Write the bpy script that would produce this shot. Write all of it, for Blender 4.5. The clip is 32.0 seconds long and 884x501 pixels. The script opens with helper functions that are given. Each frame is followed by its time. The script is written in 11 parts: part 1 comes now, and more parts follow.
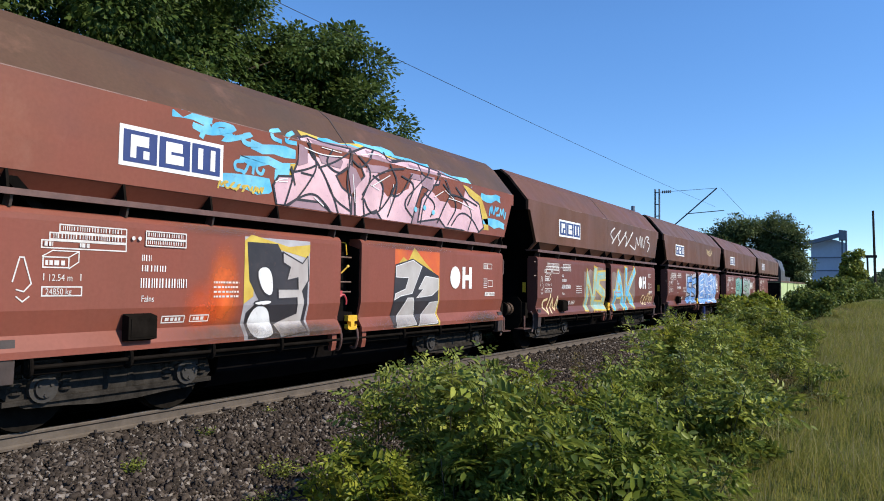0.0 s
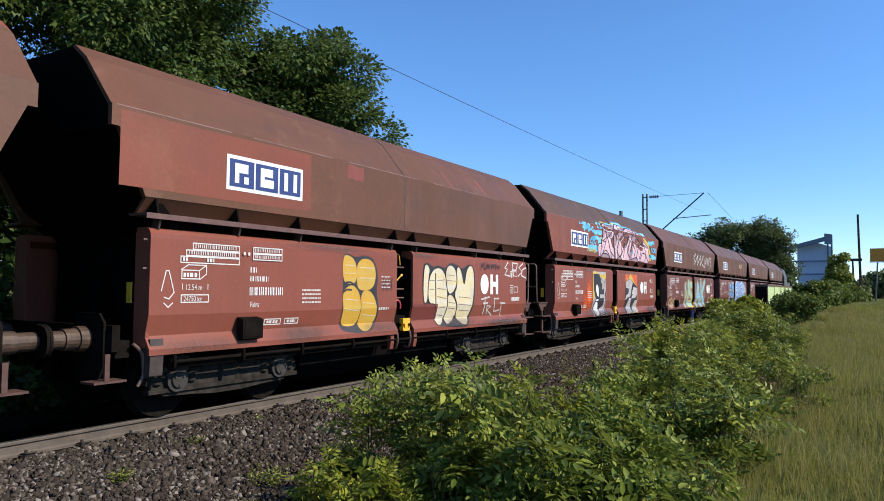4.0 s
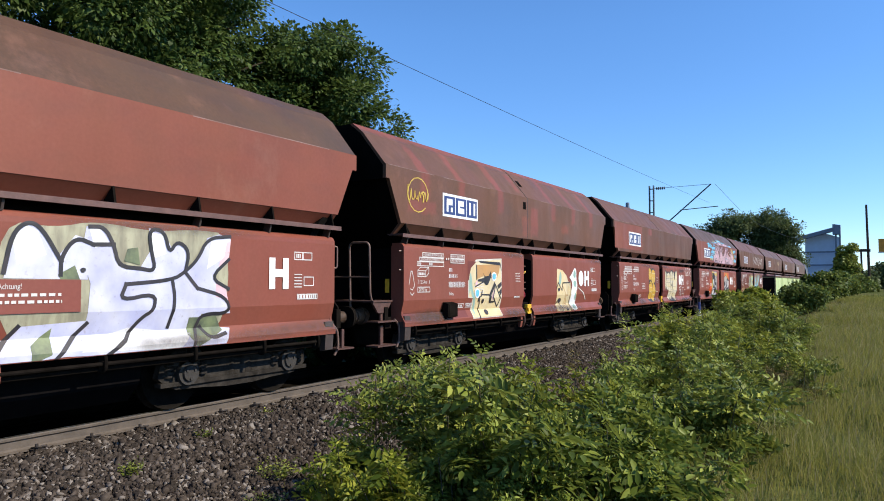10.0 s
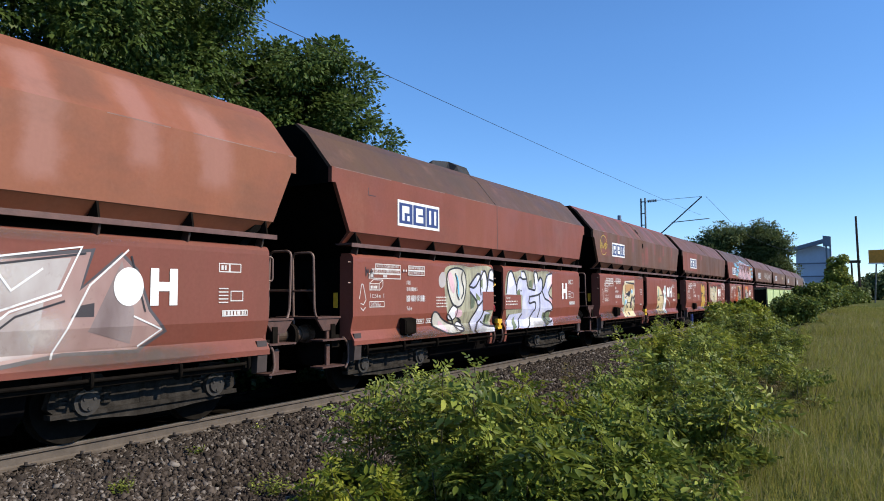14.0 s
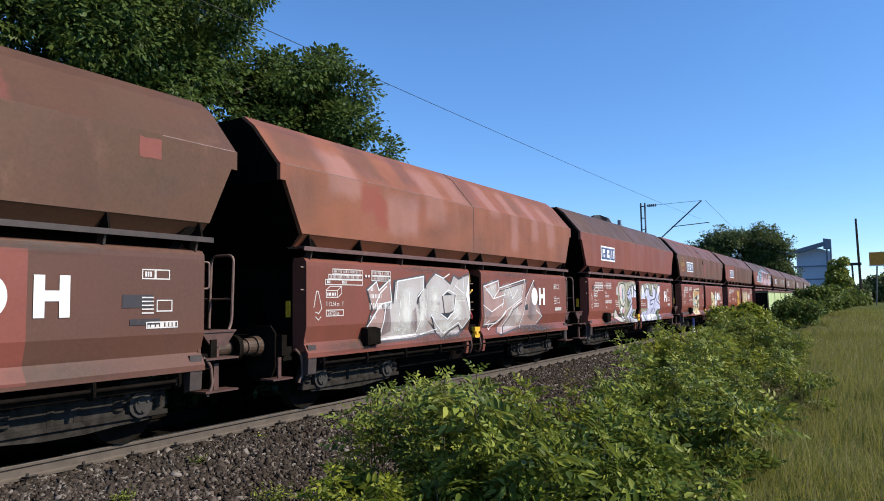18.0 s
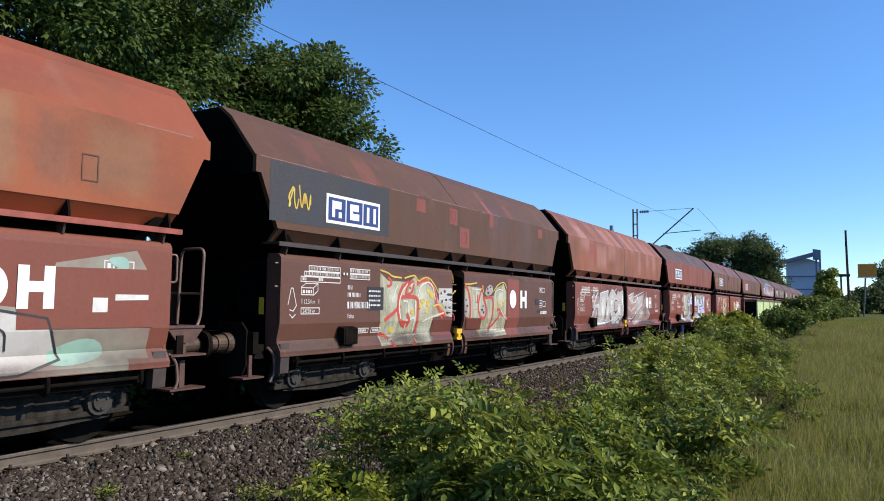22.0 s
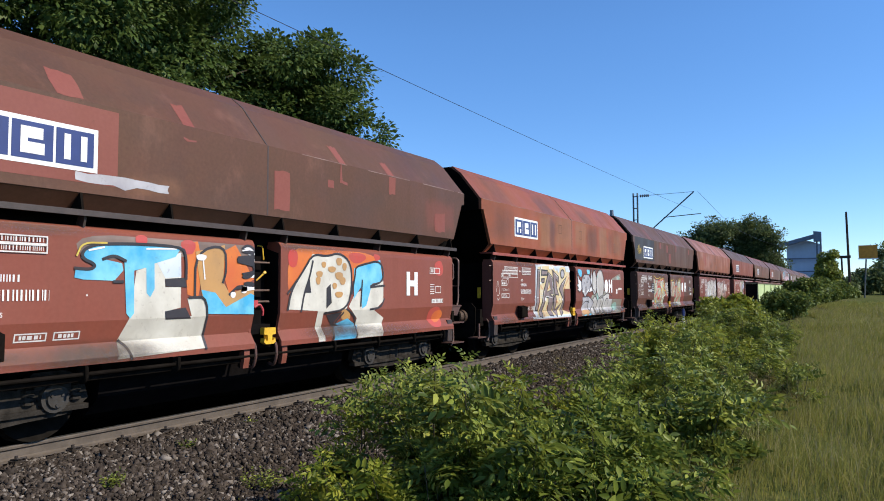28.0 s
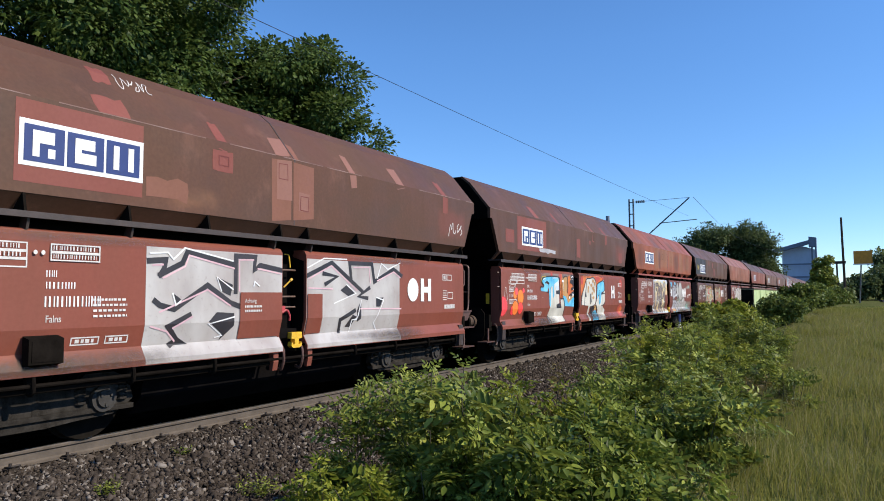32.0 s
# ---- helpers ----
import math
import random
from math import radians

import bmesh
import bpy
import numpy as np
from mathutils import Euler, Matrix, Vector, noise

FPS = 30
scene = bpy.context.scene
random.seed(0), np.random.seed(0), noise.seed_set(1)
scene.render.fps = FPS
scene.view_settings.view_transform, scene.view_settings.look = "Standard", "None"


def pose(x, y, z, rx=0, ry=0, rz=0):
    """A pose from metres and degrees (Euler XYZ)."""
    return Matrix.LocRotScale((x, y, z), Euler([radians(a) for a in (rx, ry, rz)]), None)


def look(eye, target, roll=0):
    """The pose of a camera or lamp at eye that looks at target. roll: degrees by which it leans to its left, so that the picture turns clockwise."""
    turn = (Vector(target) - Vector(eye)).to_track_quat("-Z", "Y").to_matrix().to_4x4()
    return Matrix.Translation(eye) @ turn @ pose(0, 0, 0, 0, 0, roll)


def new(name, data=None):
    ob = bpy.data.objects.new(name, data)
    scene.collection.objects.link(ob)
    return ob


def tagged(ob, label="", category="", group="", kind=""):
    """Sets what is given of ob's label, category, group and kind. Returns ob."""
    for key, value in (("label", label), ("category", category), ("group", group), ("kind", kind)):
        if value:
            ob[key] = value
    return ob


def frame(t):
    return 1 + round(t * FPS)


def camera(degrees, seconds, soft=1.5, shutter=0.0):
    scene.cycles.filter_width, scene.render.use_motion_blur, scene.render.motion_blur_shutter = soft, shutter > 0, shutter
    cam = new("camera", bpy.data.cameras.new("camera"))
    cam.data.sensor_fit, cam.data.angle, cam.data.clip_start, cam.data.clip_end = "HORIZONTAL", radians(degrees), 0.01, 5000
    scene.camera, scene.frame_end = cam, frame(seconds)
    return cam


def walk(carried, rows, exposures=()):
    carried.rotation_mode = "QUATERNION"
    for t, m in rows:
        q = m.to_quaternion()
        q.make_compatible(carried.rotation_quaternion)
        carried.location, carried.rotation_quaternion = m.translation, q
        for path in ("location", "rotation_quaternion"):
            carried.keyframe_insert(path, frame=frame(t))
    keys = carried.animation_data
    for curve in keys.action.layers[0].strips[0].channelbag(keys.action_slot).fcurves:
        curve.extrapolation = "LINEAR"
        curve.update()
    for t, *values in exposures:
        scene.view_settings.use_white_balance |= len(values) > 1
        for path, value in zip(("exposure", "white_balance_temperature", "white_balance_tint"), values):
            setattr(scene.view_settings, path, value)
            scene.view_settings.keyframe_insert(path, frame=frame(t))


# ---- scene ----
cam = camera(64.35, 32.0, 0.95)
EYE = 1.65
PATH = [
    (0.0, pose(0, 0, EYE, 92.72, -0.74, 31.90)),
    (0.5, pose(0, 0, EYE, 92.73, -0.64, 31.83)),
    (1.0, pose(0, 0, EYE, 92.88, -0.52, 31.87)),
    (1.5, pose(0, 0, EYE, 92.99, -0.55, 31.87)),
    (2.0, pose(0, 0, EYE, 93.10, -0.67, 31.66)),
    (2.5, pose(0, 0, EYE, 93.42, -0.19, 31.41)),
    (4.5, pose(0, 0, EYE, 93.06, -0.38, 30.96)),
    (5.0, pose(0, 0, EYE, 92.57, -0.45, 31.59)),
    (5.5, pose(0, 0, EYE, 92.09, 0.16, 31.97)),
    (6.0, pose(0, 0, EYE, 92.11, 0.25, 31.12)),
    (6.5, pose(0, 0, EYE, 92.22, 0.34, 30.68)),
    (7.0, pose(0, 0, EYE, 92.65, 0.33, 30.44)),
    (7.5, pose(0, 0, EYE, 92.71, 0.41, 30.70)),
    (8.0, pose(0, 0, EYE, 92.73, 0.22, 31.08)),
    (8.5, pose(0, 0, EYE, 92.56, -0.28, 31.27)),
    (9.0, pose(0, 0, EYE, 92.49, -0.59, 31.38)),
    (9.5, pose(0, 0, EYE, 92.47, -0.42, 31.44)),
    (10.0, pose(0, 0, EYE, 92.63, -0.06, 31.55)),
    (10.5, pose(0, 0, EYE, 92.72, 0.47, 31.70)),
    (11.0, pose(0, 0, EYE, 92.73, 0.18, 31.71)),
    (11.5, pose(0, 0, EYE, 92.78, 0.43, 31.59)),
    (12.0, pose(0, 0, EYE, 92.98, 0.52, 31.56)),
    (12.5, pose(0, 0, EYE, 93.21, 0.61, 31.39)),
    (13.0, pose(0, 0, EYE, 93.48, 0.59, 31.47)),
    (13.5, pose(0, 0, EYE, 93.63, 0.40, 31.31)),
    (14.0, pose(0, 0, EYE, 93.74, 0.30, 30.98)),
    (14.5, pose(0, 0, EYE, 93.84, 0.28, 30.63)),
    (16.5, pose(0, 0, EYE, 93.77, 0.67, 30.56)),
    (17.0, pose(0, 0, EYE, 93.90, 0.90, 30.92)),
    (17.5, pose(0, 0, EYE, 94.03, 0.88, 31.04)),
    (18.0, pose(0, 0, EYE, 94.28, 0.88, 31.05)),
    (18.5, pose(0, 0, EYE, 94.54, 0.82, 31.08)),
    (19.0, pose(0, 0, EYE, 94.80, 0.93, 31.09)),
    (19.5, pose(0, 0, EYE, 94.92, 1.05, 31.08)),
    (20.0, pose(0, 0, EYE, 94.88, 0.78, 30.90)),
    (20.5, pose(0, 0, EYE, 94.70, 0.40, 30.75)),
    (21.0, pose(0, 0, EYE, 94.58, -0.29, 30.52)),
    (21.5, pose(0, 0, EYE, 94.45, -0.29, 30.37)),
    (22.0, pose(0, 0, EYE, 94.34, -0.57, 30.28)),
    (22.5, pose(0, 0, EYE, 94.29, -0.33, 30.46)),
    (23.0, pose(0, 0, EYE, 94.37, -0.40, 30.63)),
    (23.5, pose(0, 0, EYE, 94.51, -0.17, 30.68)),
    (24.0, pose(0, 0, EYE, 94.49, 0.20, 30.67)),
    (24.5, pose(0, 0, EYE, 94.38, 0.72, 30.59)),
    (25.0, pose(0, 0, EYE, 94.03, 0.46, 30.52)),
    (25.5, pose(0, 0, EYE, 93.68, 0.14, 30.52)),
    (27.5, pose(0, 0, EYE, 93.20, -0.17, 30.27)),
    (28.0, pose(0, 0, EYE, 93.26, 0.17, 30.37)),
    (28.5, pose(0, 0, EYE, 93.27, 0.41, 30.43)),
    (29.0, pose(0, 0, EYE, 93.29, 0.57, 30.40)),
    (29.5, pose(0, 0, EYE, 93.41, 0.76, 30.27)),
    (30.0, pose(0, 0, EYE, 93.58, 1.03, 30.15)),
    (30.5, pose(0, 0, EYE, 93.64, 0.96, 30.12)),
    (31.0, pose(0, 0, EYE, 93.60, 0.26, 30.07)),
    (31.5, pose(0, 0, EYE, 93.57, 0.02, 30.02)),
    (32.0, pose(0, 0, EYE, 93.75, 0.25, 30.07)),
]
walk(cam, PATH, [(0.0, 0.15), (2.0, 0.2), (5.0, 0.25), (6.0, 0.33), (9.0, 0.31), (11.0, 0.2), (12.0, 0.15), (17.0, 0.13), (20.0, 0.22), (23.0, 0.2), (25.0, 0.0), (28.0, 0.14), (32.0, 0.14)])
# how far the train has rolled, seconds and metres
ROLL = [
    (0.0, 0.10), (0.5, 2.06), (1.0, 4.03), (2.0, 7.71), (2.5, 9.45), (4.5, 16.08), (5.0, 17.63), (6.0, 20.68),
    (7.0, 23.61), (8.0, 26.41), (9.0, 29.29), (10.0, 32.11), (11.0, 34.90), (12.0, 37.70), (13.0, 40.52), (14.0, 43.40),
    (14.5, 44.81), (16.5, 50.48), (17.0, 51.90), (18.0, 54.80), (19.0, 57.78), (20.0, 60.84), (21.0, 63.90), (22.0, 66.99),
    (23.0, 70.16), (24.0, 73.34), (25.0, 76.59), (25.5, 78.21), (27.5, 84.66), (28.0, 86.46), (29.0, 89.96), (30.0, 93.33),
    (31.0, 96.54), (32.0, 99.64),
]

# ---- light ----
SUN_ELEV, SUN_AZ = 38.0, 12.0          # azimuth from +x towards +y
world = bpy.data.worlds.new("sky")
scene.world = world
world.use_nodes = True
wn, wl = world.node_tree.nodes, world.node_tree.links
sky = wn.new("ShaderNodeTexSky")
sky.sky_type = "NISHITA"
sky.sun_disc = False
sky.sun_elevation = radians(SUN_ELEV)
sky.sun_rotation = radians(90 - SUN_AZ)
sky.altitude = 2500
sky.air_density, sky.dust_density, sky.ozone_density = 1.0, 0.1, 5.0
wn["Background"].inputs[1].default_value = 0.09
hsv = wn.new("ShaderNodeHueSaturation")
hsv.inputs["Hue"].default_value, hsv.inputs["Saturation"].default_value, hsv.inputs["Value"].default_value = 0.5, 1.1, 2.28
wl.new(sky.outputs[0], hsv.inputs["Color"])
low = wn.new("ShaderNodeMapRange")
low.inputs[1].default_value, low.inputs[2].default_value = 0.0, 0.34
sep_sky = wn.new("ShaderNodeSeparateXYZ")
wl.new(wn.new("ShaderNodeTexCoord").outputs["Generated"], sep_sky.inputs[0])
wl.new(sep_sky.outputs[2], low.inputs[0])
tone = wn.new("ShaderNodeMix")
tone.data_type = "RGBA"
tone.inputs["A"].default_value, tone.inputs["B"].default_value = (0.8, 0.79, 0.78, 1), (0.96, 1.0, 1.02, 1)
wl.new(low.outputs[0], tone.inputs["Factor"])
veil = wn.new("ShaderNodeMix")
veil.data_type, veil.blend_type = "RGBA", "MULTIPLY"
veil.inputs["Factor"].default_value = 1.0
wl.new(hsv.outputs[0], veil.inputs["A"])
wl.new(tone.outputs["Result"], veil.inputs["B"])
wl.new(veil.outputs["Result"], wn["Background"].inputs[0])
sun = new("sun", bpy.data.lights.new("sun", "SUN"))
sun.data.energy, sun.data.angle, sun.data.color = 5.0, radians(0.5), (1.0, 0.91, 0.77)
e, a = radians(SUN_ELEV), radians(SUN_AZ)
SUN_WAY = Vector((math.cos(e) * math.cos(a), math.cos(e) * math.sin(a), math.sin(e)))
sun.matrix_world = look(SUN_WAY * 100, (0, 0, 0))

# ---- materials ----
def material(name, rough=0.6, metal=0.0, spec=0.5):
    m = bpy.data.materials.new(name)
    m.use_nodes = True
    b = m.node_tree.nodes["Principled BSDF"]
    b.inputs["Roughness"].default_value = rough
    b.inputs["Metallic"].default_value = metal
    b.inputs["Specular IOR Level"].default_value = spec if rough < 0.82 else 0.0
    return m, m.node_tree.nodes, m.node_tree.links, b


def ramp(n, l, fac, stops, mode="LINEAR"):
    r = n.new("ShaderNodeValToRGB")
    r.color_ramp.interpolation = mode
    el = r.color_ramp.elements
    while len(el) < len(stops):
        el.new(0.5)
    for e_, (p, c) in zip(el, stops):
        e_.position = p
        e_.color = (*c, 1) if len(c) == 3 else c
    l.new(fac, r.inputs[0])
    return r.outputs[0]


def noise_tex(n, l, vec, scale, detail=4, rough=0.55, stretch=None):
    t = n.new("ShaderNodeTexNoise")
    t.inputs["Scale"].default_value, t.inputs["Detail"].default_value, t.inputs["Roughness"].default_value = scale, detail, rough
    if stretch:
        mp = n.new("ShaderNodeMapping")
        mp.inputs["Scale"].default_value = stretch
        l.new(vec, mp.inputs[0])
        vec = mp.outputs[0]
    l.new(vec, t.inputs["Vector"])
    return t.outputs[0]


def mix(n, l, fac, c1, c2, blend="MIX"):
    m = n.new("ShaderNodeMix")
    m.data_type, m.blend_type = "RGBA", blend
    for sock, v in ((m.inputs[0], fac), (m.inputs[6], c1), (m.inputs[7], c2)):
        if hasattr(v, "is_linked"):
            l.new(v, sock)
        elif isinstance(v, (int, float)):
            sock.default_value = v
        else:
            sock.default_value = (*v, 1)
    return m.outputs[2]


def bump(n, l, b, height, strength, dist=0.01):
    bp = n.new("ShaderNodeBump")
    bp.inputs["Strength"].default_value, bp.inputs["Distance"].default_value = strength, dist
    l.new(height, bp.inputs["Height"])
    l.new(bp.outputs[0], b.inputs["Normal"])


def simple(name, colour, rough=0.6, metal=0.0, vary=0.25, scale=6.0, bumps=0.15, spec=0.5):
    """One tone with grain at two scales."""
    m, n, l, b = material(name, rough, metal, spec)
    co = n.new("ShaderNodeTexCoord").outputs["Object"]
    f1, f2 = noise_tex(n, l, co, scale), noise_tex(n, l, co, scale * 9, 3)
    dark = tuple(c * (1 - vary) for c in colour)
    lite = tuple(min(1, c * (1 + vary)) for c in colour)
    c1 = ramp(n, l, f1, [(0.3, dark), (0.7, lite)])
    l.new(mix(n, l, 0.25, c1, ramp(n, l, f2, [(0.35, dark), (0.65, lite)])), b.inputs["Base Color"])
    if bumps:
        bump(n, l, b, f2, bumps, 0.004)
    return m


def paint(name, base, streak, amount=0.45, seed=0.0, rough=0.42, dirt=(0.062, 0.039, 0.024), dirt_amount=0.35, patches=(), smut=0.0):
    """Weathered wagon paint: broad fading, run-down streaks, rust flecks, coal dust."""
    m, n, l, b = material(name, rough, 0.0, 0.32)
    co = n.new("ShaderNodeTexCoord").outputs["Object"]
    mp = n.new("ShaderNodeMapping")
    mp.inputs["Location"].default_value = (seed * 3.1, seed * 7.7, seed * 1.3)
    l.new(co, mp.inputs[0])
    v = mp.outputs[0]
    broad = noise_tex(n, l, v, 0.55, 5, 0.6)
    runs = noise_tex(n, l, v, 0.8, 6, 0.6, (1.5, 1.6, 0.45))
    fine = noise_tex(n, l, v, 22.0, 4)
    flecks = noise_tex(n, l, v, 8.0, 8, 0.75)
    c = mix(n, l, ramp(n, l, broad, [(0.38, (0, 0, 0)), (0.66, (amount,) * 3)]), base, streak)
    if patches:
        wob = noise_tex(n, l, v, 3.0, 4, 0.6)
        sep = n.new("ShaderNodeSeparateXYZ")
        l.new(co, sep.inputs[0])
        sub = n.new("ShaderNodeMath")
        sub.operation = "MULTIPLY_ADD"
        sub.inputs[1].default_value, sub.inputs[2].default_value = 0.3, -0.15
        l.new(wob, sub.inputs[0])
        axis = []
        for i in (1, 2):
            ad = n.new("ShaderNodeMath")
            l.new(sep.outputs[i], ad.inputs[0])
            l.new(sub.outputs[0], ad.inputs[1])
            axis.append(ad.outputs[0])
        for y0, y1, z0, z1, colour, soft, power in patches:
            fac = None
            for val, lo, hi in ((axis[0], y0, y1), (axis[1], z0, z1)):
                for p, q in ((lo - soft, lo + soft), (hi + soft, hi - soft)):
                    mr = n.new("ShaderNodeMapRange")
                    mr.interpolation_type = "SMOOTHSTEP"
                    mr.inputs[1].default_value, mr.inputs[2].default_value = p, q
                    mr.inputs[4].default_value = power if fac is None else 1.0
                    l.new(val, mr.inputs[0])
                    if fac is None:
                        fac = mr.outputs[0]
                    else:
                        mu = n.new("ShaderNodeMath")
                        mu.operation = "MULTIPLY"
                        l.new(fac, mu.inputs[0])
                        l.new(mr.outputs[0], mu.inputs[1])
                        fac = mu.outputs[0]
            c = mix(n, l, fac, c, colour)
    c = mix(n, l, ramp(n, l, runs, [(0.45, (0, 0, 0)), (0.78, (dirt_amount * 0.75,) * 3)]), c, dirt)
    if smut:
        clouds = noise_tex(n, l, v, 0.9, 6, 0.62, (1.0, 0.55, 1.3))
        c = mix(n, l, ramp(n, l, clouds, [(0.47, (0, 0, 0)), (0.72, (smut,) * 3)]), c, (0.045, 0.036, 0.031))
        rub = noise_tex(n, l, v, 1.7, 7, 0.7, (1.0, 0.8, 0.5))
        c = mix(n, l, ramp(n, l, rub, [(0.56, (0, 0, 0)), (0.78, (0.45,) * 3)]), c, (0.27, 0.13, 0.085))
    c = mix(n, l, ramp(n, l, flecks, [(0.66, (0, 0, 0)), (0.74, (0.5,) * 3)]), c, (0.10, 0.045, 0.025))
    c = mix(n, l, 0.07, c, ramp(n, l, fine, [(0.3, (0.02, 0.015, 0.012)), (0.7, (0.3, 0.15, 0.1))]))
    l.new(c, b.inputs["Base Color"])
    l.new(ramp(n, l, runs, [(0.3, (rough - 0.06,) * 3), (0.7, (rough + 0.22,) * 3)]), b.inputs["Roughness"])
    bump(n, l, b, noise_tex(n, l, v, 1.6, 3, 0.5, (1, 1, 0.6)), 0.25, 0.02)
    return m


def leafy(name, dark, lite, tip, trans=0.35, rough=0.5, cluster=1.3, depth=0.4):
    """Leaves: tone by leaf, some light through them."""
    m, n, l, b = material(name, rough, 0.0, 0.15)
    geo = n.new("ShaderNodeNewGeometry")
    co = n.new("ShaderNodeTexCoord").outputs["Object"]
    c = ramp(n, l, geo.outputs["Random Per Island"], [(0.0, dark), (0.6, lite), (1.0, tip)])
    big = noise_tex(n, l, co, cluster, 3)
    c = mix(n, l, ramp(n, l, big, [(0.35, (0, 0, 0)), (0.7, (depth,) * 3)]), c, dark)
    l.new(c, b.inputs["Base Color"])
    t = n.new("ShaderNodeBsdfTranslucent")
    l.new(mix(n, l, 0.35, c, tip), t.inputs[0])
    ms = n.new("ShaderNodeMixShader")
    ms.inputs[0].default_value = trans
    l.new(b.outputs[0], ms.inputs[1])
    l.new(t.outputs[0], ms.inputs[2])
    l.new(ms.outputs[0], n["Material Output"].inputs[0])
    return m


RED = (0.215, 0.056, 0.034)
BROWN = (0.13, 0.051, 0.025)
M_LOWER = [paint(f"wagon_red_{i}", c, s_, 0.5, i * 1.7, 0.40) for i, (c, s_) in enumerate([
    (RED, (0.25, 0.074, 0.05)), ((0.185, 0.053, 0.035), (0.215, 0.07, 0.048)), ((0.15, 0.044, 0.032), (0.12, 0.05, 0.035)), ((0.1, 0.046, 0.032), (0.135, 0.056, 0.038))])]
# grime plus the shade beneath the wagons, both put into this tone
M_UNDER = simple("grimy_shaded_metal", (0.011, 0.009, 0.0075), 0.9, 0.0, 0.4, 5, 0.15, 0.12)
M_BOGIE = simple("bogie_steel", (0.034, 0.03, 0.026), 0.84, 0.0, 0.6, 7, 0.15, 0.2)
M_BOX = simple("axle_box_steel", (0.036, 0.032, 0.028), 0.75, 0.1, 0.35, 9)
M_WHEEL = simple("wheel_steel", (0.014, 0.012, 0.01), 0.85, 0.0, 0.35, 7, 0.15, 0.12)
M_TREAD = simple("bright_tread", (0.45, 0.44, 0.43), 0.28, 0.9, 0.15, 12, 0.03)
# black tone standing in for shade on faces between wagons and flaps
M_END_SHADE = simple("end_shade", (0.006, 0.0055, 0.005), 0.95, 0.0, 0.3, 4, 0.0, 0.08)
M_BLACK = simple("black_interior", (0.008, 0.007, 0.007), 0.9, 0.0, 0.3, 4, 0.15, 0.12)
# near-black tone that puts the train's shade into sleepers and far rail
M_TRACK_SHADE = simple("shaded_track", (0.011, 0.009, 0.007), 0.9, 0.0, 0.35, 7, 0.15, 0.12)
M_COAL = simple("coal", (0.012, 0.012, 0.013), 0.75, 0.0, 0.5, 14, 0.8)
M_SHELF = simple("ledge_brown", (0.12, 0.06, 0.048), 0.5, 0.0, 0.3, 6)
M_SHELFR = simple("ledge_red", (0.27, 0.062, 0.04), 0.5, 0.0, 0.3, 6)
M_SHELFD = simple("ledge_dark", (0.05, 0.035, 0.03), 0.55, 0.0, 0.3, 6)
M_WHITE = simple("sign_white", (0.8, 0.8, 0.79), 0.45, 0.0, 0.08, 5, 0.03)
M_STENCIL = simple("stencil_white", (0.62, 0.59, 0.56), 0.5, 0.0, 0.2, 9, 0.03)
M_BLUE = simple("sign_blue", (0.028, 0.045, 0.16), 0.4, 0.0, 0.12, 5, 0.03)
M_YELLOW = simple("signal_yellow", (0.72, 0.42, 0.03), 0.45, 0.0, 0.25, 14)
M_RELEASE = simple("release_red", (0.42, 0.05, 0.06), 0.5, 0.0, 0.2, 10)
M_ROD = simple("handrail_steel", (0.16, 0.1, 0.08), 0.5, 0.2, 0.3, 9)
M_STEP = simple("step_rust", (0.085, 0.04, 0.03), 0.6, 0.0, 0.35, 8)
M_BUFFER = simple("buffer_rust", (0.066, 0.04, 0.026), 0.6, 0.1, 0.6, 7)
M_RAIL = simple("rail_side", (0.105, 0.084, 0.066), 0.7, 0.1, 0.28, 5)
M_CONCRETE = simple("sleeper_concrete", (0.1, 0.088, 0.075), 0.85, 0.0, 0.25, 7)
M_CLIP = simple("rail_clip", (0.045, 0.036, 0.032), 0.7, 0.3, 0.3, 14)

# ---- mesh helpers ----
def box(bm, x0, x1, y0, y1, z0, z1):
    v = [bm.verts.new((x, y, z)) for x in (x0, x1) for y in (y0, y1) for z in (z0, z1)]
    for f in ((0, 1, 3, 2), (4, 6, 7, 5), (0, 4, 5, 1), (2, 3, 7, 6), (0, 2, 6, 4), (1, 5, 7, 3)):
        bm.faces.new([v[i] for i in f])
    return v


def prism(bm, prof, y0, y1, axis=1):
    """A closed outline, in (x, z), drawn along y (or, in (y, z), along x)."""
    put = (lambda p, t: (p[0], t, p[1])) if axis == 1 else (lambda p, t: (t, p[0], p[1]))
    a_ = [bm.verts.new(put(p, y0)) for p in prof]
    b_ = [bm.verts.new(put(p, y1)) for p in prof]
    k = len(prof)
    for i in range(k):
        bm.faces.new((a_[i], a_[(i + 1) % k], b_[(i + 1) % k], b_[i]))
    bm.faces.new(a_[::-1])
    bm.faces.new(b_)


def rod(bm, p0, p1, r, r1=None, k=8):
    p0, p1 = Vector(p0), Vector(p1)
    q = (p1 - p0).to_track_quat("Z", "Y")
    rings = []
    for p, rr in ((p0, r), (p1, r if r1 is None else r1)):
        rings.append([bm.verts.new(p + q @ Vector((rr * math.cos(2 * math.pi * i / k), rr * math.sin(2 * math.pi * i / k), 0))) for i in range(k)])
    for i in range(k):
        bm.faces.new((rings[0][i], rings[0][(i + 1) % k], rings[1][(i + 1) % k], rings[1][i]))
    bm.faces.new(rings[0][::-1])
    bm.faces.new(rings[1])


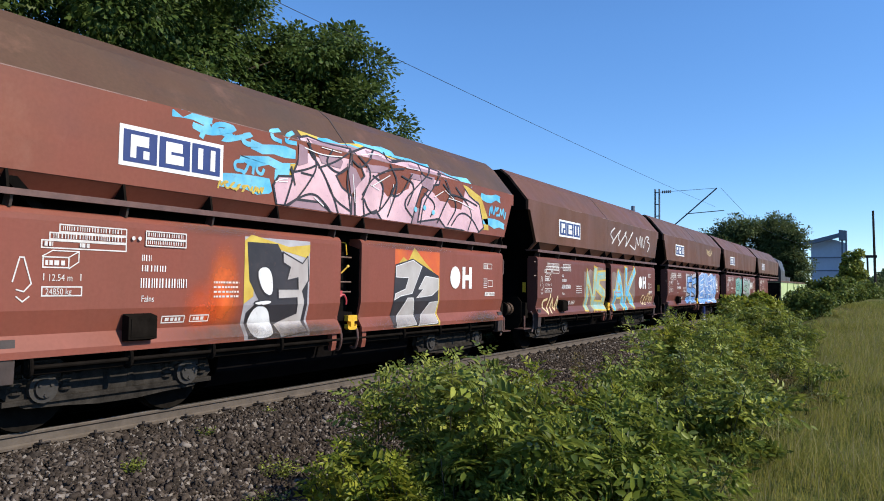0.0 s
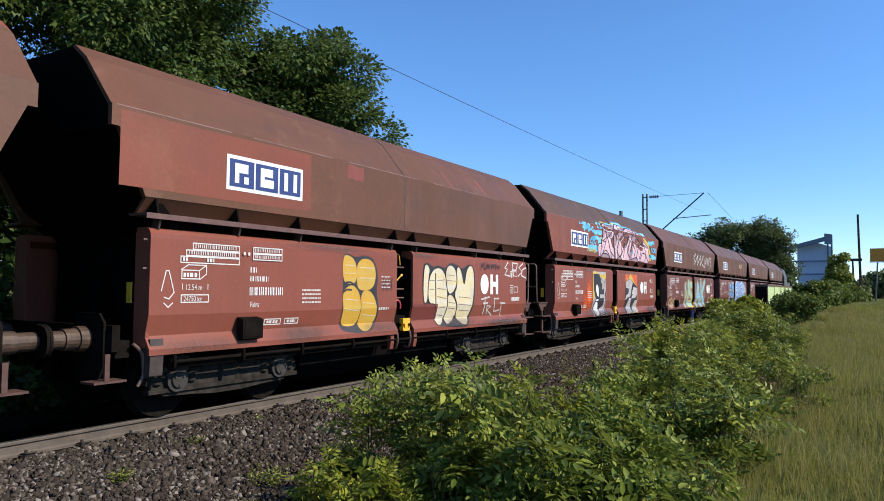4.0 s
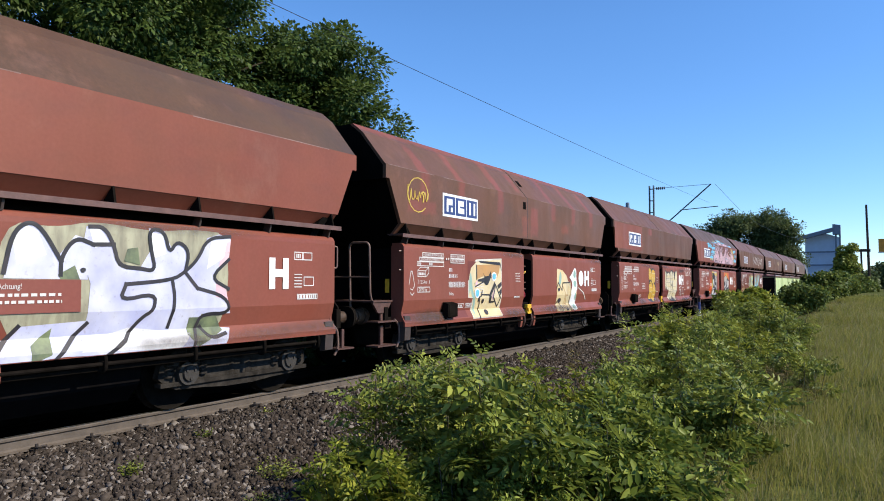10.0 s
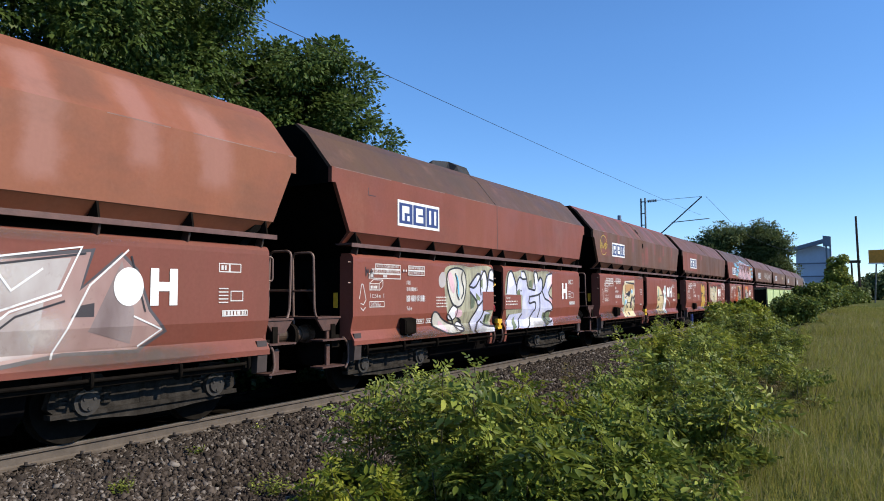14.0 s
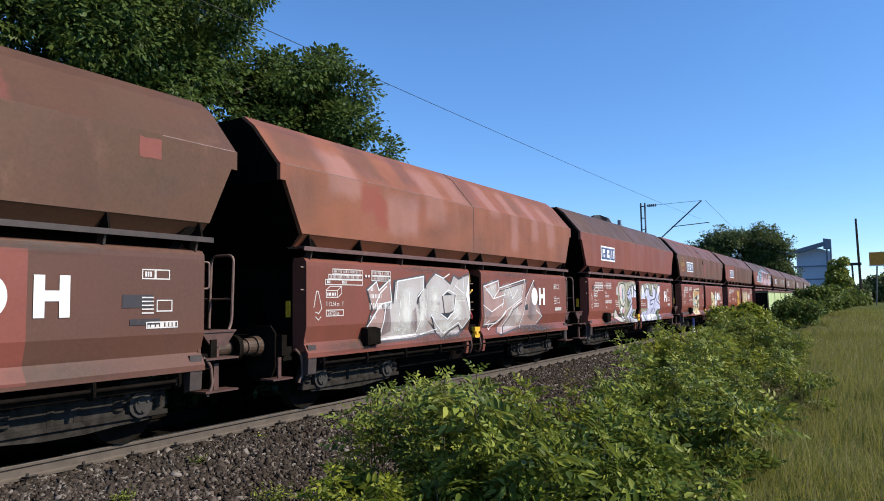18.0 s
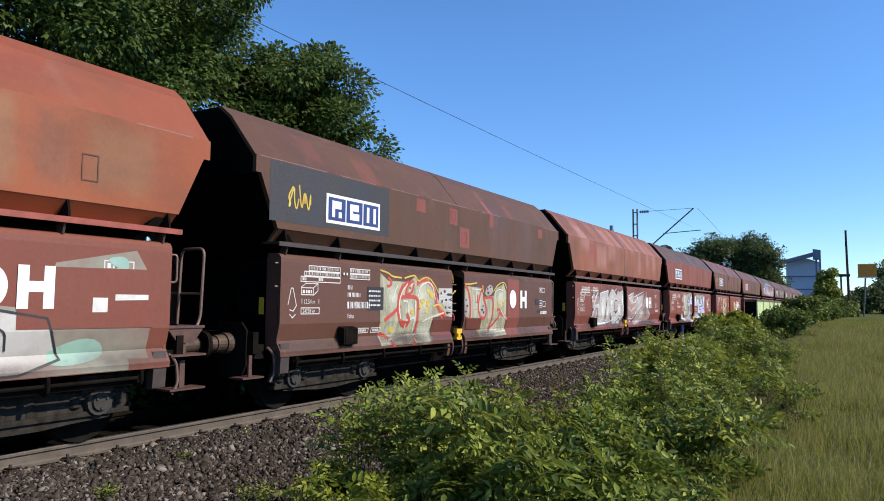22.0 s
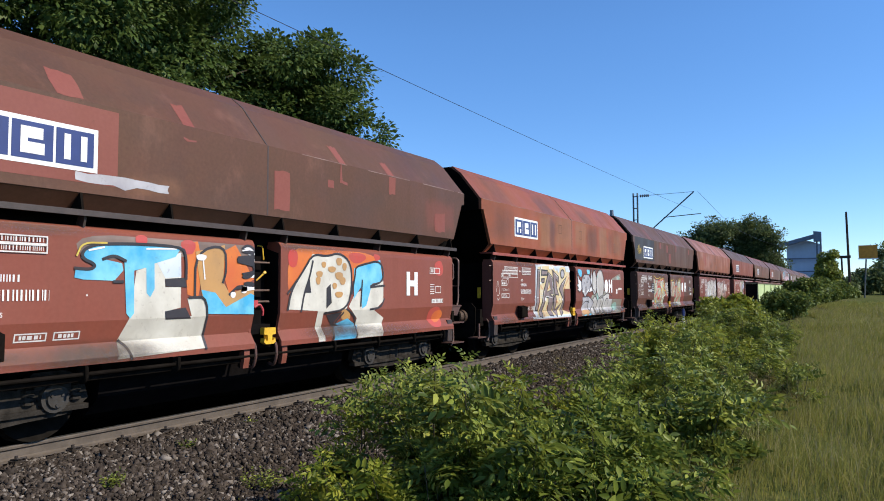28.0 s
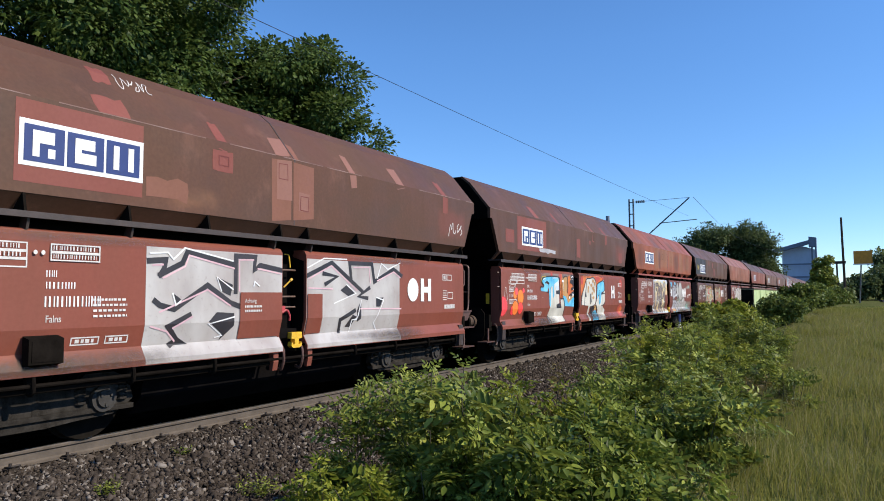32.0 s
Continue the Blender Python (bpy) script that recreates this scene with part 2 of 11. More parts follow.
def pipe(bm, pts, r, k=8):
    """A bent pipe: one skin through all its points."""
    pts = [Vector(p) for p in pts]
    rings = []
    for i, p in enumerate(pts):
        d = (pts[min(i + 1, len(pts) - 1)] - pts[max(i - 1, 0)]).normalized()
        q = d.to_track_quat("Z", "Y")
        rings.append([bm.verts.new(p + q @ Vector((r * math.cos(2 * math.pi * j / k), r * math.sin(2 * math.pi * j / k), 0))) for j in range(k)])
    for r0, r1 in zip(rings, rings[1:]):
        best = min(range(k), key=lambda o: sum((r0[j].co - r1[(j + o) % k].co).length for j in range(0, k, 2)))
        for j in range(k):
            bm.faces.new((r0[j], r0[(j + 1) % k], r1[(j + 1 + best) % k], r1[(j + best) % k]))
    bm.faces.new(rings[0][::-1])
    bm.faces.new(rings[-1])


def rounded(pts, r, n_=4):
    """A polyline with its corners rounded."""
    pts = [Vector(p) for p in pts]
    out = [pts[0]]
    for a_, b_, c_ in zip(pts, pts[1:], pts[2:]):
        u, w = (a_ - b_).normalized(), (c_ - b_).normalized()
        rr = min(r, (a_ - b_).length / 2, (c_ - b_).length / 2)
        for i in range(n_ + 1):
            t = i / n_
            out.append((b_ + u * rr) * (1 - t) ** 2 + b_ * 2 * t * (1 - t) + (b_ + w * rr) * t ** 2)
    return out + [pts[-1]]


def finish(bm, name, mat, bevel=0.0, smooth=False):
    if bevel:
        bmesh.ops.bevel(bm, geom=[e_ for e_ in bm.edges if len(e_.link_faces) == 2 and e_.calc_face_angle(0) > 0.6], offset=bevel, segments=1, affect="EDGES", clamp_overlap=True)
    bmesh.ops.recalc_face_normals(bm, faces=bm.faces)
    me = bpy.data.meshes.new(name)
    bm.to_mesh(me)
    bm.free()
    if smooth:
        for p in me.polygons:
            p.use_smooth = True
    for m in (mat if isinstance(mat, (list, tuple)) else [mat]):
        me.materials.append(m)
    return me


def part(name, data, mat, parent, label="", m=None, bevel=0.0, smooth=False):
    """Links a bmesh or a finished mesh as one object under its thing."""
    me = data if isinstance(data, bpy.types.Mesh) else finish(data, name, mat, bevel, smooth)
    ob = new(name, me)
    ob.parent = parent
    if m is not None:
        ob.matrix_basis = m
    return tagged(ob, label)


def thing(name, label, category, group="", kind="", m=None):
    ob = new(name)
    if m is not None:
        ob.matrix_basis = m
    return tagged(ob, label, category, group, kind)


def solid(name, data, mat, label, category="", group="", kind="", m=None, bevel=0.0, smooth=False):
    me = data if isinstance(data, bpy.types.Mesh) else finish(data, name, mat, bevel, smooth)
    ob = new(name, me)
    if m is not None:
        ob.matrix_basis = m
    return tagged(ob, label, category, group, kind)


def from_arrays(name, verts, faces, mat, smooth=False):
    """A mesh from arrays of corners and equal-sized faces."""
    me = bpy.data.meshes.new(name)
    k = faces.shape[1]
    me.vertices.add(len(verts))
    me.vertices.foreach_set("co", verts.astype(np.float32).ravel())
    me.loops.add(faces.size)
    me.loops.foreach_set("vertex_index", faces.astype(np.int32).ravel())
    me.polygons.add(len(faces))
    me.polygons.foreach_set("loop_start", np.arange(0, faces.size, k, dtype=np.int32))
    me.polygons.foreach_set("loop_total", np.full(len(faces), k, dtype=np.int32))
    if smooth:
        me.polygons.foreach_set("use_smooth", np.ones(len(faces), dtype=bool))
    me.update(calc_edges=True)
    me.materials.append(mat)
    return me


TRACK_X = -8.63
rng = np.random.default_rng(7)

# ---- ground ----
def ground_z(x, y):
    """Height of the ground: ditch side along the track, a meadow that rises ahead."""
    x, y = np.asarray(x, float), np.asarray(y, float)
    rise = 1.02 * np.clip((y - 6) / 36, 0, 1) ** 1.1
    side = np.clip((x + 5.2) / 3.4, 0, 1)
    side = side * side * (3 - 2 * side)
    near = -0.62 + (0.62 + rise) * side
    far = np.clip((-12.2 - x) / 4, 0, 1) * 0.5
    return near + far + 0.04 * np.sin(x * 1.7 + y * 0.6) * side + 0.03 * np.sin(y * 1.1 - x * 0.8) * side


def grid_mesh(name, xs, ys, zf, mat):
    X, Y = np.meshgrid(xs, ys, indexing="ij")
    v = np.stack([X, Y, zf(X, Y)], -1).reshape(-1, 3)
    i, j = np.meshgrid(np.arange(len(xs) - 1), np.arange(len(ys) - 1), indexing="ij")
    a_ = (i * len(ys) + j).ravel()
    f = np.stack([a_, a_ + len(ys), a_ + len(ys) + 1, a_ + 1], 1)
    return from_arrays(name, v, f, mat, True)


def soil_material():
    m, n, l, b = material("meadow_soil", 0.95)
    co = n.new("ShaderNodeTexCoord").outputs["Object"]
    f1, f2, f3 = noise_tex(n, l, co, 0.35, 5), noise_tex(n, l, co, 7, 6, 0.7), noise_tex(n, l, co, 60, 3)
    green = ramp(n, l, f2, [(0.3, (0.035, 0.055, 0.014)), (0.55, (0.085, 0.105, 0.03)), (0.75, (0.16, 0.15, 0.055))])
    dry = ramp(n, l, f3, [(0.3, (0.07, 0.06, 0.03)), (0.7, (0.19, 0.165, 0.08))])
    c = mix(n, l, ramp(n, l, f1, [(0.4, (0.1,) * 3), (0.65, (0.6,) * 3)]), green, dry)
    sx = n.new("ShaderNodeSeparateXYZ")
    l.new(co, sx.inputs[0])
    mr = n.new("ShaderNodeMapRange")
    mr.inputs[1].default_value, mr.inputs[2].default_value = -4.6, -3.4
    l.new(sx.outputs[0], mr.inputs[0])
    earth = ramp(n, l, f3, [(0.3, (0.035, 0.03, 0.026)), (0.7, (0.1, 0.085, 0.07))])
    l.new(mix(n, l, mr.outputs[0], earth, c), b.inputs["Base Color"])
    bump(n, l, b, f2, 0.6, 0.05)
    return m


M_SOIL = soil_material()
xs = np.concatenate([[-2500, -900, -300, -120, -60, -30], np.linspace(-20, 12, 65), [20, 40, 90, 300, 900, 2500]])
ys = np.concatenate([[-2500, -900, -300, -90, -30], np.linspace(-10, 60, 71), [75, 100, 160, 300, 900, 3000]])
solid("ground", grid_mesh("ground", xs, ys, ground_z, M_SOIL), None, "meadow ground of grass and bare earth beside the railway", "ground", kind="structure")


def ballast_material():
    m, n, l, b = material("ballast_bed", 0.95, 0.0, 0.08)
    co = n.new("ShaderNodeTexCoord").outputs["Object"]
    vo = n.new("ShaderNodeTexVoronoi")
    vo.inputs["Scale"].default_value = 22
    l.new(co, vo.inputs["Vector"])
    sep = n.new("ShaderNodeSeparateColor")
    l.new(vo.outputs["Color"], sep.inputs[0])
    c = ramp(n, l, sep.outputs[0], [(0.0, (0.012, 0.009, 0.007)), (0.5, (0.032, 0.025, 0.02)), (1.0, (0.075, 0.06, 0.048))])
    c = mix(n, l, ramp(n, l, noise_tex(n, l, co, 0.7, 5), [(0.4, (0,) * 3), (0.7, (0.5,) * 3)]), c, (0.07, 0.05, 0.04))
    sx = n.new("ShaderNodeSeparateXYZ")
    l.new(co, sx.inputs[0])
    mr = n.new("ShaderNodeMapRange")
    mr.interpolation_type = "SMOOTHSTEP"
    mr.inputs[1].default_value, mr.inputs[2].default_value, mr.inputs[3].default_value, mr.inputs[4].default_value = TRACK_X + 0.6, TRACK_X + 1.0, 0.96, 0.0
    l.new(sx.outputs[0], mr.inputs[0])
    c = mix(n, l, mr.outputs[0], c, (0.006, 0.005, 0.004))      # shade under and behind the train, painted into the bed
    l.new(c, b.inputs["Base Color"])
    bump(n, l, b, vo.outputs["Distance"], 1.0, -0.03)
    return m


def stone_material():
    m, n, l, b = material("ballast_stone", 0.85, 0.0, 0.25)
    geo = n.new("ShaderNodeNewGeometry")
    co = n.new("ShaderNodeTexCoord").outputs["Object"]
    c = ramp(n, l, geo.outputs["Random Per Island"], [(0.0, (0.013, 0.011, 0.0095)), (0.4, (0.036, 0.027, 0.021)), (0.82, (0.105, 0.083, 0.067)), (1.0, (0.36, 0.32, 0.28))])
    c = mix(n, l, 0.35, c, ramp(n, l, noise_tex(n, l, co, 40, 4), [(0.3, (0.025, 0.019, 0.015)), (0.7, (0.13, 0.11, 0.095))]))
    c = mix(n, l, ramp(n, l, noise_tex(n, l, co, 0.8, 4), [(0.45, (0,) * 3), (0.7, (0.55,) * 3)]), c, (0.04, 0.03, 0.022))
    l.new(c, b.inputs["Base Color"])
    return m


def ballast_z(x):
    """Top of the ballast across the track."""
    d = np.abs(np.asarray(x, float) - TRACK_X)
    return -0.2 - 0.48 * np.clip((d - 1.55) / 2.1, 0, 1) ** 0.9 - 0.05 * (np.abs(d) < 0.6)


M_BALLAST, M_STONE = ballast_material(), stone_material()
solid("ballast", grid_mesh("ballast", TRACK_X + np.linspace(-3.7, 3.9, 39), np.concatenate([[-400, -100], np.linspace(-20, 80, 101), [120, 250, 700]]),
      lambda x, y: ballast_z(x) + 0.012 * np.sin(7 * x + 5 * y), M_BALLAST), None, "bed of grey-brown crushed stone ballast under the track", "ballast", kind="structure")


def scatter(name, proto_v, proto_f, pos, size, mat, flat=1.0, squash=None):
    """Many small solids in one mesh, each turned and scaled at random."""
    k = len(pos)
    q = rng.normal(size=(k, 4))
    q /= np.linalg.norm(q, axis=1, keepdims=True)
    w, x, y, z = q.T
    M = np.stack([1 - 2 * (y * y + z * z), 2 * (x * y - z * w), 2 * (x * z + y * w), 2 * (x * y + z * w), 1 - 2 * (x * x + z * z), 2 * (y * z - x * w),
                  2 * (x * z - y * w), 2 * (y * z + x * w), 1 - 2 * (x * x + y * y)], 1).reshape(k, 3, 3)
    sc = size[:, None] * rng.uniform(0.65, 1.35, (k, 3))
    v = np.einsum("kij,kvj->kvi", M, proto_v[None] * sc[:, None]) + pos[:, None]
    f = proto_f[None] + (np.arange(k) * len(proto_v))[:, None, None]
    return from_arrays(name, v.reshape(-1, 3), f.reshape(-1, proto_f.shape[1]), mat)


def rock():
    """An angular broken stone: a knocked-about flat block."""
    v = np.array([(x, y, z) for x in (-1, 1) for y in (-1, 1) for z in (-1, 1)], float) * rng.uniform(0.2, 1.2, (8, 3)) * [1.25, 0.95, 0.68]
    f = np.array([(0, 1, 3), (0, 3, 2), (4, 6, 7), (4, 7, 5), (0, 4, 5), (0, 5, 1), (2, 3, 7), (2, 7, 6), (0, 2, 6), (0, 6, 4), (1, 5, 7), (1, 7, 3)])
    return v, f


SHAPES = 5
for i in range(SHAPES):
    rv, rf = rock()
    n_st = 17500
    py = 2.2 + 27 * rng.random(n_st) ** 1.7
    px = rng.uniform(TRACK_X + 0.9, -4.75, n_st)
    keep = (px < -5.3) | (rng.random(n_st) < 0.6)
    px, py = px[keep], py[keep]
    pos = np.stack([px, py, ballast_z(px) + rng.uniform(-0.004, 0.035, len(px))], 1)
    size_ = rng.uniform(0.011, 0.033, len(px)) * (1 + 0.6 * (rng.random(len(px)) < 0.07))
    solid("ballast_stones", scatter("ballast_stones", rv, rf, pos, size_, M_STONE), None, "loose grey-brown crushed stones on the ballast shoulder", "ballast", kind="stuff")

# ---- track ----
RAIL_PROFILE = [(-0.0335, 0), (-0.036, -0.012), (-0.034, -0.035), (-0.009, -0.05), (-0.008, -0.13), (-0.03, -0.148), (-0.0625, -0.158), (-0.0625, -0.17),
                (0.0625, -0.17), (0.0625, -0.158), (0.03, -0.148), (0.008, -0.13), (0.009, -0.05), (0.034, -0.035), (0.036, -0.012), (0.0335, 0)]
for side_ in (-1, 1):
    rail = thing("rail", "worn steel rail with a rusty side and bright head", "rail", "rails", m=pose(TRACK_X + side_ * 0.7525, 0, 0))
    bm = bmesh.new()
    prism(bm, RAIL_PROFILE, -300, 600)
    # the far rail takes dark tones for the shade under the train
    part("rail_body", bm, M_RAIL if side_ > 0 else M_TRACK_SHADE, rail)
    bm = bmesh.new()
    box(bm, -0.03, 0.03, -300, 600, 0.0, 0.002)
    part("running_surface", bm, M_TREAD if side_ > 0 else M_WHEEL, rail, "bright worn running surface")
sleeper_me = bmesh.new()
prism(sleeper_me, [(-0.14, -0.4), (0.14, -0.4), (0.13, -0.2), (0.1, -0.175), (-0.1, -0.175), (-0.13, -0.2)], -1.3, 1.3)
sleeper_me = finish(sleeper_me, "sleeper", M_TRACK_SHADE)
clip_me = bmesh.new()
box(clip_me, -0.05, 0.05, -0.09, 0.09, -0.172, -0.15)
rod(clip_me, (0, -0.03, -0.16), (0, -0.03, -0.1), 0.018)
pipe(clip_me, rounded([(-0.05, 0.05, -0.145), (0.05, 0.06, -0.125), (0.05, -0.05, -0.125), (-0.05, -0.06, -0.145)], 0.03), 0.011, 6)
clip_me = finish(clip_me, "rail_clip", M_CLIP)
bed = thing("sleepers", "concrete sleepers sunk into the ballast with dark rail fastenings", "sleeper", kind="structure", m=pose(TRACK_X, 0, 0))
for i in range(100):
    y = -2 + i * 0.63
    part("sleeper", sleeper_me, None, bed, m=pose(0, y, 0, 0, 0, 90))
    part("rail_clip", clip_me, None, bed, m=pose(0.7525 + 0.1, y, 0))
    if i < 60:
        part("rail_clip", clip_me, None, bed, m=pose(0.7525 - 0.1, y, 0, 0, 0, 180))

# ---- wagons ----
HULL = [(0.70, 4.52), (0.93, 4.34), (1.15, 4.07), (1.43, 3.73)]
HL, HLN, HLB = 5.86, 5.76, 5.30        # half lengths of the hull: rim, under the notch, at the ledge


def hull_roof():
    """The leaning upper panels on both sides, the end walls of the rim, with wall thickness."""
    bm = bmesh.new()
    for s_ in (-1, 1):
        outer = [(s_ * x, z) for x, z in HULL]
        inner = [(s_ * (x - 0.05), z - 0.02) for x, z in HULL]
        prism(bm, outer + inner[::-1], -HL, HL)
    return bm


def hull_rim_end(sign):
    bm = bmesh.new()
    prof = [(-1.43, 3.73), (-1.15, 4.07), (-0.93, 4.34), (-0.70, 4.52), (0.70, 4.52), (0.93, 4.34), (1.15, 4.07), (1.43, 3.73), (1.43, 3.48), (-1.43, 3.48)]
    prism(bm, [(x * 0.985, z - 0.008) for x, z in prof], sign * (HL - 0.012), sign * (HL - 0.07))
    return bm


def hull_side(s_):
    """The upright panel with cut-away slanted ends, and the recess folded in at its foot."""
    bm = bmesh.new()
    x0, x1 = s_ * 1.45, s_ * 1.38
    out = [(-HL, 3.73), (HL, 3.73), (HL, 3.48), (HLN, 3.48), (HLB + 0.1, 2.72), (-HLB - 0.1, 2.72), (-HLN, 3.48), (-HL, 3.48)]
    prism(bm, out, x0, x1, axis=0)
    return bm


def hull_recess(s_):
    bm = bmesh.new()
    prism(bm, [(s_ * 1.447, 2.72), (s_ * 1.255, 2.53), (s_ * 1.205, 2.53), (s_ * 1.385, 2.73)], -HLB - 0.08, HLB + 0.08)
    return bm


def hopper_slope(sign):
    """The sloping end of the hopper between the sides."""
    bm = bmesh.new()
    y0, y1, y2 = sign * HLN, sign * (HLB - 0.05), sign * (HLB - 1.5)
    prism(bm, [(y0, 3.5), (y1, 2.65), (y2, 1.2), (y2 - sign * 0.06, 1.25), (y1 - sign * 0.08, 2.72), (y0 - sign * 0.08, 3.5)], -1.39, 1.39, axis=0)
    return bm


def ledge(s_):
    bm = bmesh.new()
    prism(bm, [(s_ * 1.15, 2.53), (s_ * 1.51, 2.53), (s_ * 1.51, 2.465), (s_ * 1.49, 2.465), (s_ * 1.49, 2.50), (s_ * 1.20, 2.50)], -HLB - 0.12, HLB + 0.12)
    return bm


def gusset():
    bm = bmesh.new()
    prism(bm, [(1.25, 2.528), (1.495, 2.528), (1.452, 2.72), (1.44, 2.72)], -0.014, 0.014)
    return bm


def lug():
    bm = bmesh.new()
    prism(bm, [(1.30, 2.35), (1.44, 2.35), (1.48, 2.50), (1.36, 2.50)], -0.014, 0.014)
    return bm


FLAP = [(1.20, 2.37), (1.36, 2.37), (1.42, 2.35), (1.455, 2.30), (1.46, 2.24), (1.46, 1.33), (1.40, 1.085), (1.49, 0.93), (1.49, 0.86), (1.455, 0.86),
        (1.455, 0.92), (1.37, 1.08), (1.42, 1.33), (1.42, 2.2), (1.20, 2.28)]


def flap(s_, y0, y1):
    bm = bmesh.new()
    prism(bm, [(s_ * x, z) for x, z in FLAP], y0, y1)
    for y in (y0, y1 - 0.05 if y1 > y0 else y1 + 0.05):
        box(bm, s_ * 1.18, s_ * 1.41, y + 0.002, y + 0.048, 0.95, 2.32)
    return bm


def leg():
    bm = bmesh.new()
    prism(bm, [(1.30, 1.05), (1.46, 1.05), (1.475, 0.88), (1.46, 0.62), (1.36, 0.60), (1.33, 0.8)], -0.09, 0.09)
    return bm


def wheelset():
    """Axle and both flanged wheels, turned as one."""
    half = [(0.0, 0.08), (0.69, 0.08), (0.69, 0.475), (0.72, 0.475), (0.72, 0.457), (0.825, 0.45), (0.825, 0.16), (0.9, 0.13), (0.9, 0.08), (1.1, 0.08)]
    prof = [(-x, r_) for x, r_ in half[:0:-1]] + half
    bm = bmesh.new()
    k = 28
    rings = [[bm.verts.new((x, r_ * math.cos(2 * math.pi * i / k), r_ * math.sin(2 * math.pi * i / k))) for i in range(k)] for x, r_ in prof]
    for r0, r1 in zip(rings, rings[1:]):
        for i in range(k):
            bm.faces.new((r0[i], r0[(i + 1) % k], r1[(i + 1) % k], r1[i]))
    bm.faces.new(rings[0][::-1])
    bm.faces.new(rings[-1])
    return bm


def side_frame(s_):
    """Cast bogie frame: raised over the axle boxes, dropped between them."""
    bm = bmesh.new()
    top = [(-1.32, 0.46), (-1.25, 0.70), (-1.05, 0.79), (-0.7, 0.79), (-0.52, 0.62), (-0.2, 0.66), (0.2, 0.66), (0.52, 0.62), (0.7, 0.79), (1.05, 0.79), (1.25, 0.70), (1.32, 0.46)]
    low = [(1.22, 0.38), (1.05, 0.3), (0.6, 0.28), (0.25, 0.25), (-0.25, 0.25), (-0.6, 0.28), (-1.05, 0.3), (-1.22, 0.38)]
    prism(bm, top + low, s_ * 1.0, s_ * 1.1, axis=0)
    prism(bm, [(-1.3, 0.40), (1.3, 0.40), (1.3, 0.345), (-1.3, 0.345)], s_ * 1.02, s_ * 1.14, axis=0)
    for y in (-0.15, 0.15):
        rod(bm, (s_ * 1.05, y, 0.35), (s_ * 1.05, y, 0.62), 0.07, k=10)
    return bm


def axle_box(s_):
    bm = bmesh.new()
    rod(bm, (s_ * 1.0, 0, 0.5), (s_ * 1.17, 0, 0.5), 0.155, k=16)
    rod(bm, (s_ * 1.17, 0, 0.5), (s_ * 1.2, 0, 0.5), 0.11, 0.10, k=14)
    box(bm, s_ * 1.0, s_ * 1.12, -0.2, 0.2, 0.6, 0.68)
    for i in range(3):
        an = i * 2.09 + 0.5
        rod(bm, (s_ * 1.19, 0.07 * math.cos(an), 0.5 + 0.07 * math.sin(an)), (s_ * 1.215, 0.07 * math.cos(an), 0.5 + 0.07 * math.sin(an)), 0.016, k=6)
    return bm


def axle_spring(s_):
    bm = bmesh.new()
    for i in range(5):
        rod(bm, (s_ * 1.08, 0, 0.46 + i * 0.045), (s_ * 1.08, 0, 0.485 + i * 0.045), 0.075, k=10)
    rod(bm, (s_ * 1.08, 0, 0.44), (s_ * 1.08, 0, 0.69), 0.05, k=8)
    return bm


def brake_shoe():
    bm = bmesh.new()
    prism(bm, [(0.47, -0.2), (0.55, -0.22), (0.57, 0.2), (0.49, 0.2)], -0.8, -0.7, axis=0)
    prism(bm, [(0.47, -0.2), (0.55, -0.22), (0.57, 0.2), (0.49, 0.2)], 0.7, 0.8, axis=0)
    box(bm, -0.8, 0.8, 0.52, 0.56, -0.12, -0.06)
    return bm


def buffer_mesh():
    bm = bmesh.new()
    rod(bm, (0, 0, 0), (0, 0.36, 0), 0.125, k=18)
    rod(bm, (0, 0.10, 0), (0, 0.20, 0), 0.15, k=18)
    rod(bm, (0, 0.36, 0), (0, 0.585, 0), 0.105, k=18)
    return bm


def buffer_head():
    bm = bmesh.new()
    prism(bm, [(0.25 * math.copysign(abs(math.cos(t)) ** 0.7, math.cos(t)), 0.19 * math.copysign(abs(math.sin(t)) ** 0.8, math.sin(t))) for t in np.linspace(0, 2 * math.pi, 22)[:-1]], 0.585, 0.618)
    return bm


def underframe():
    bm = bmesh.new()
    for s_ in (-1, 1):
        box(bm, s_ * 0.42, s_ * 0.52, -5.6, 5.6, 0.86, 1.12)
        box(bm, s_ * 1.18, s_ * 1.30, -5.2, 5.2, 0.84, 0.96)
    for y in (-5.5, -3.75, -2.0, 0, 2.0, 3.75, 5.5):
        box(bm, -1.25, 1.25, y - 0.09, y + 0.09, 0.84, 1.04)
    return bm


def headstock(sign):
    bm = bmesh.new()
    y = sign * 5.62
    prism(bm, [(-1.3, 0.92), (-1.1, 0.86), (1.1, 0.86), (1.3, 0.92), (1.3, 1.22), (-1.3, 1.22)], y - 0.05, y + 0.05)
    return bm


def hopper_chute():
    """The lower saddle and inner hopper, painted near black for shade seen through gaps."""
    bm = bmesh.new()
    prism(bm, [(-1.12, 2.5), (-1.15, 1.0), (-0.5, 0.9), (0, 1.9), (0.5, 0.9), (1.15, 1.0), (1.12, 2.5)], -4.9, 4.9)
    # low block added to keep light and sky out beneath the wagon
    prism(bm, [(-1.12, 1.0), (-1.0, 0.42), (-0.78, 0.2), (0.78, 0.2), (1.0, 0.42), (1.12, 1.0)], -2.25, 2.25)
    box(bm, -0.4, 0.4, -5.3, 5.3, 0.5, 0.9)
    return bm


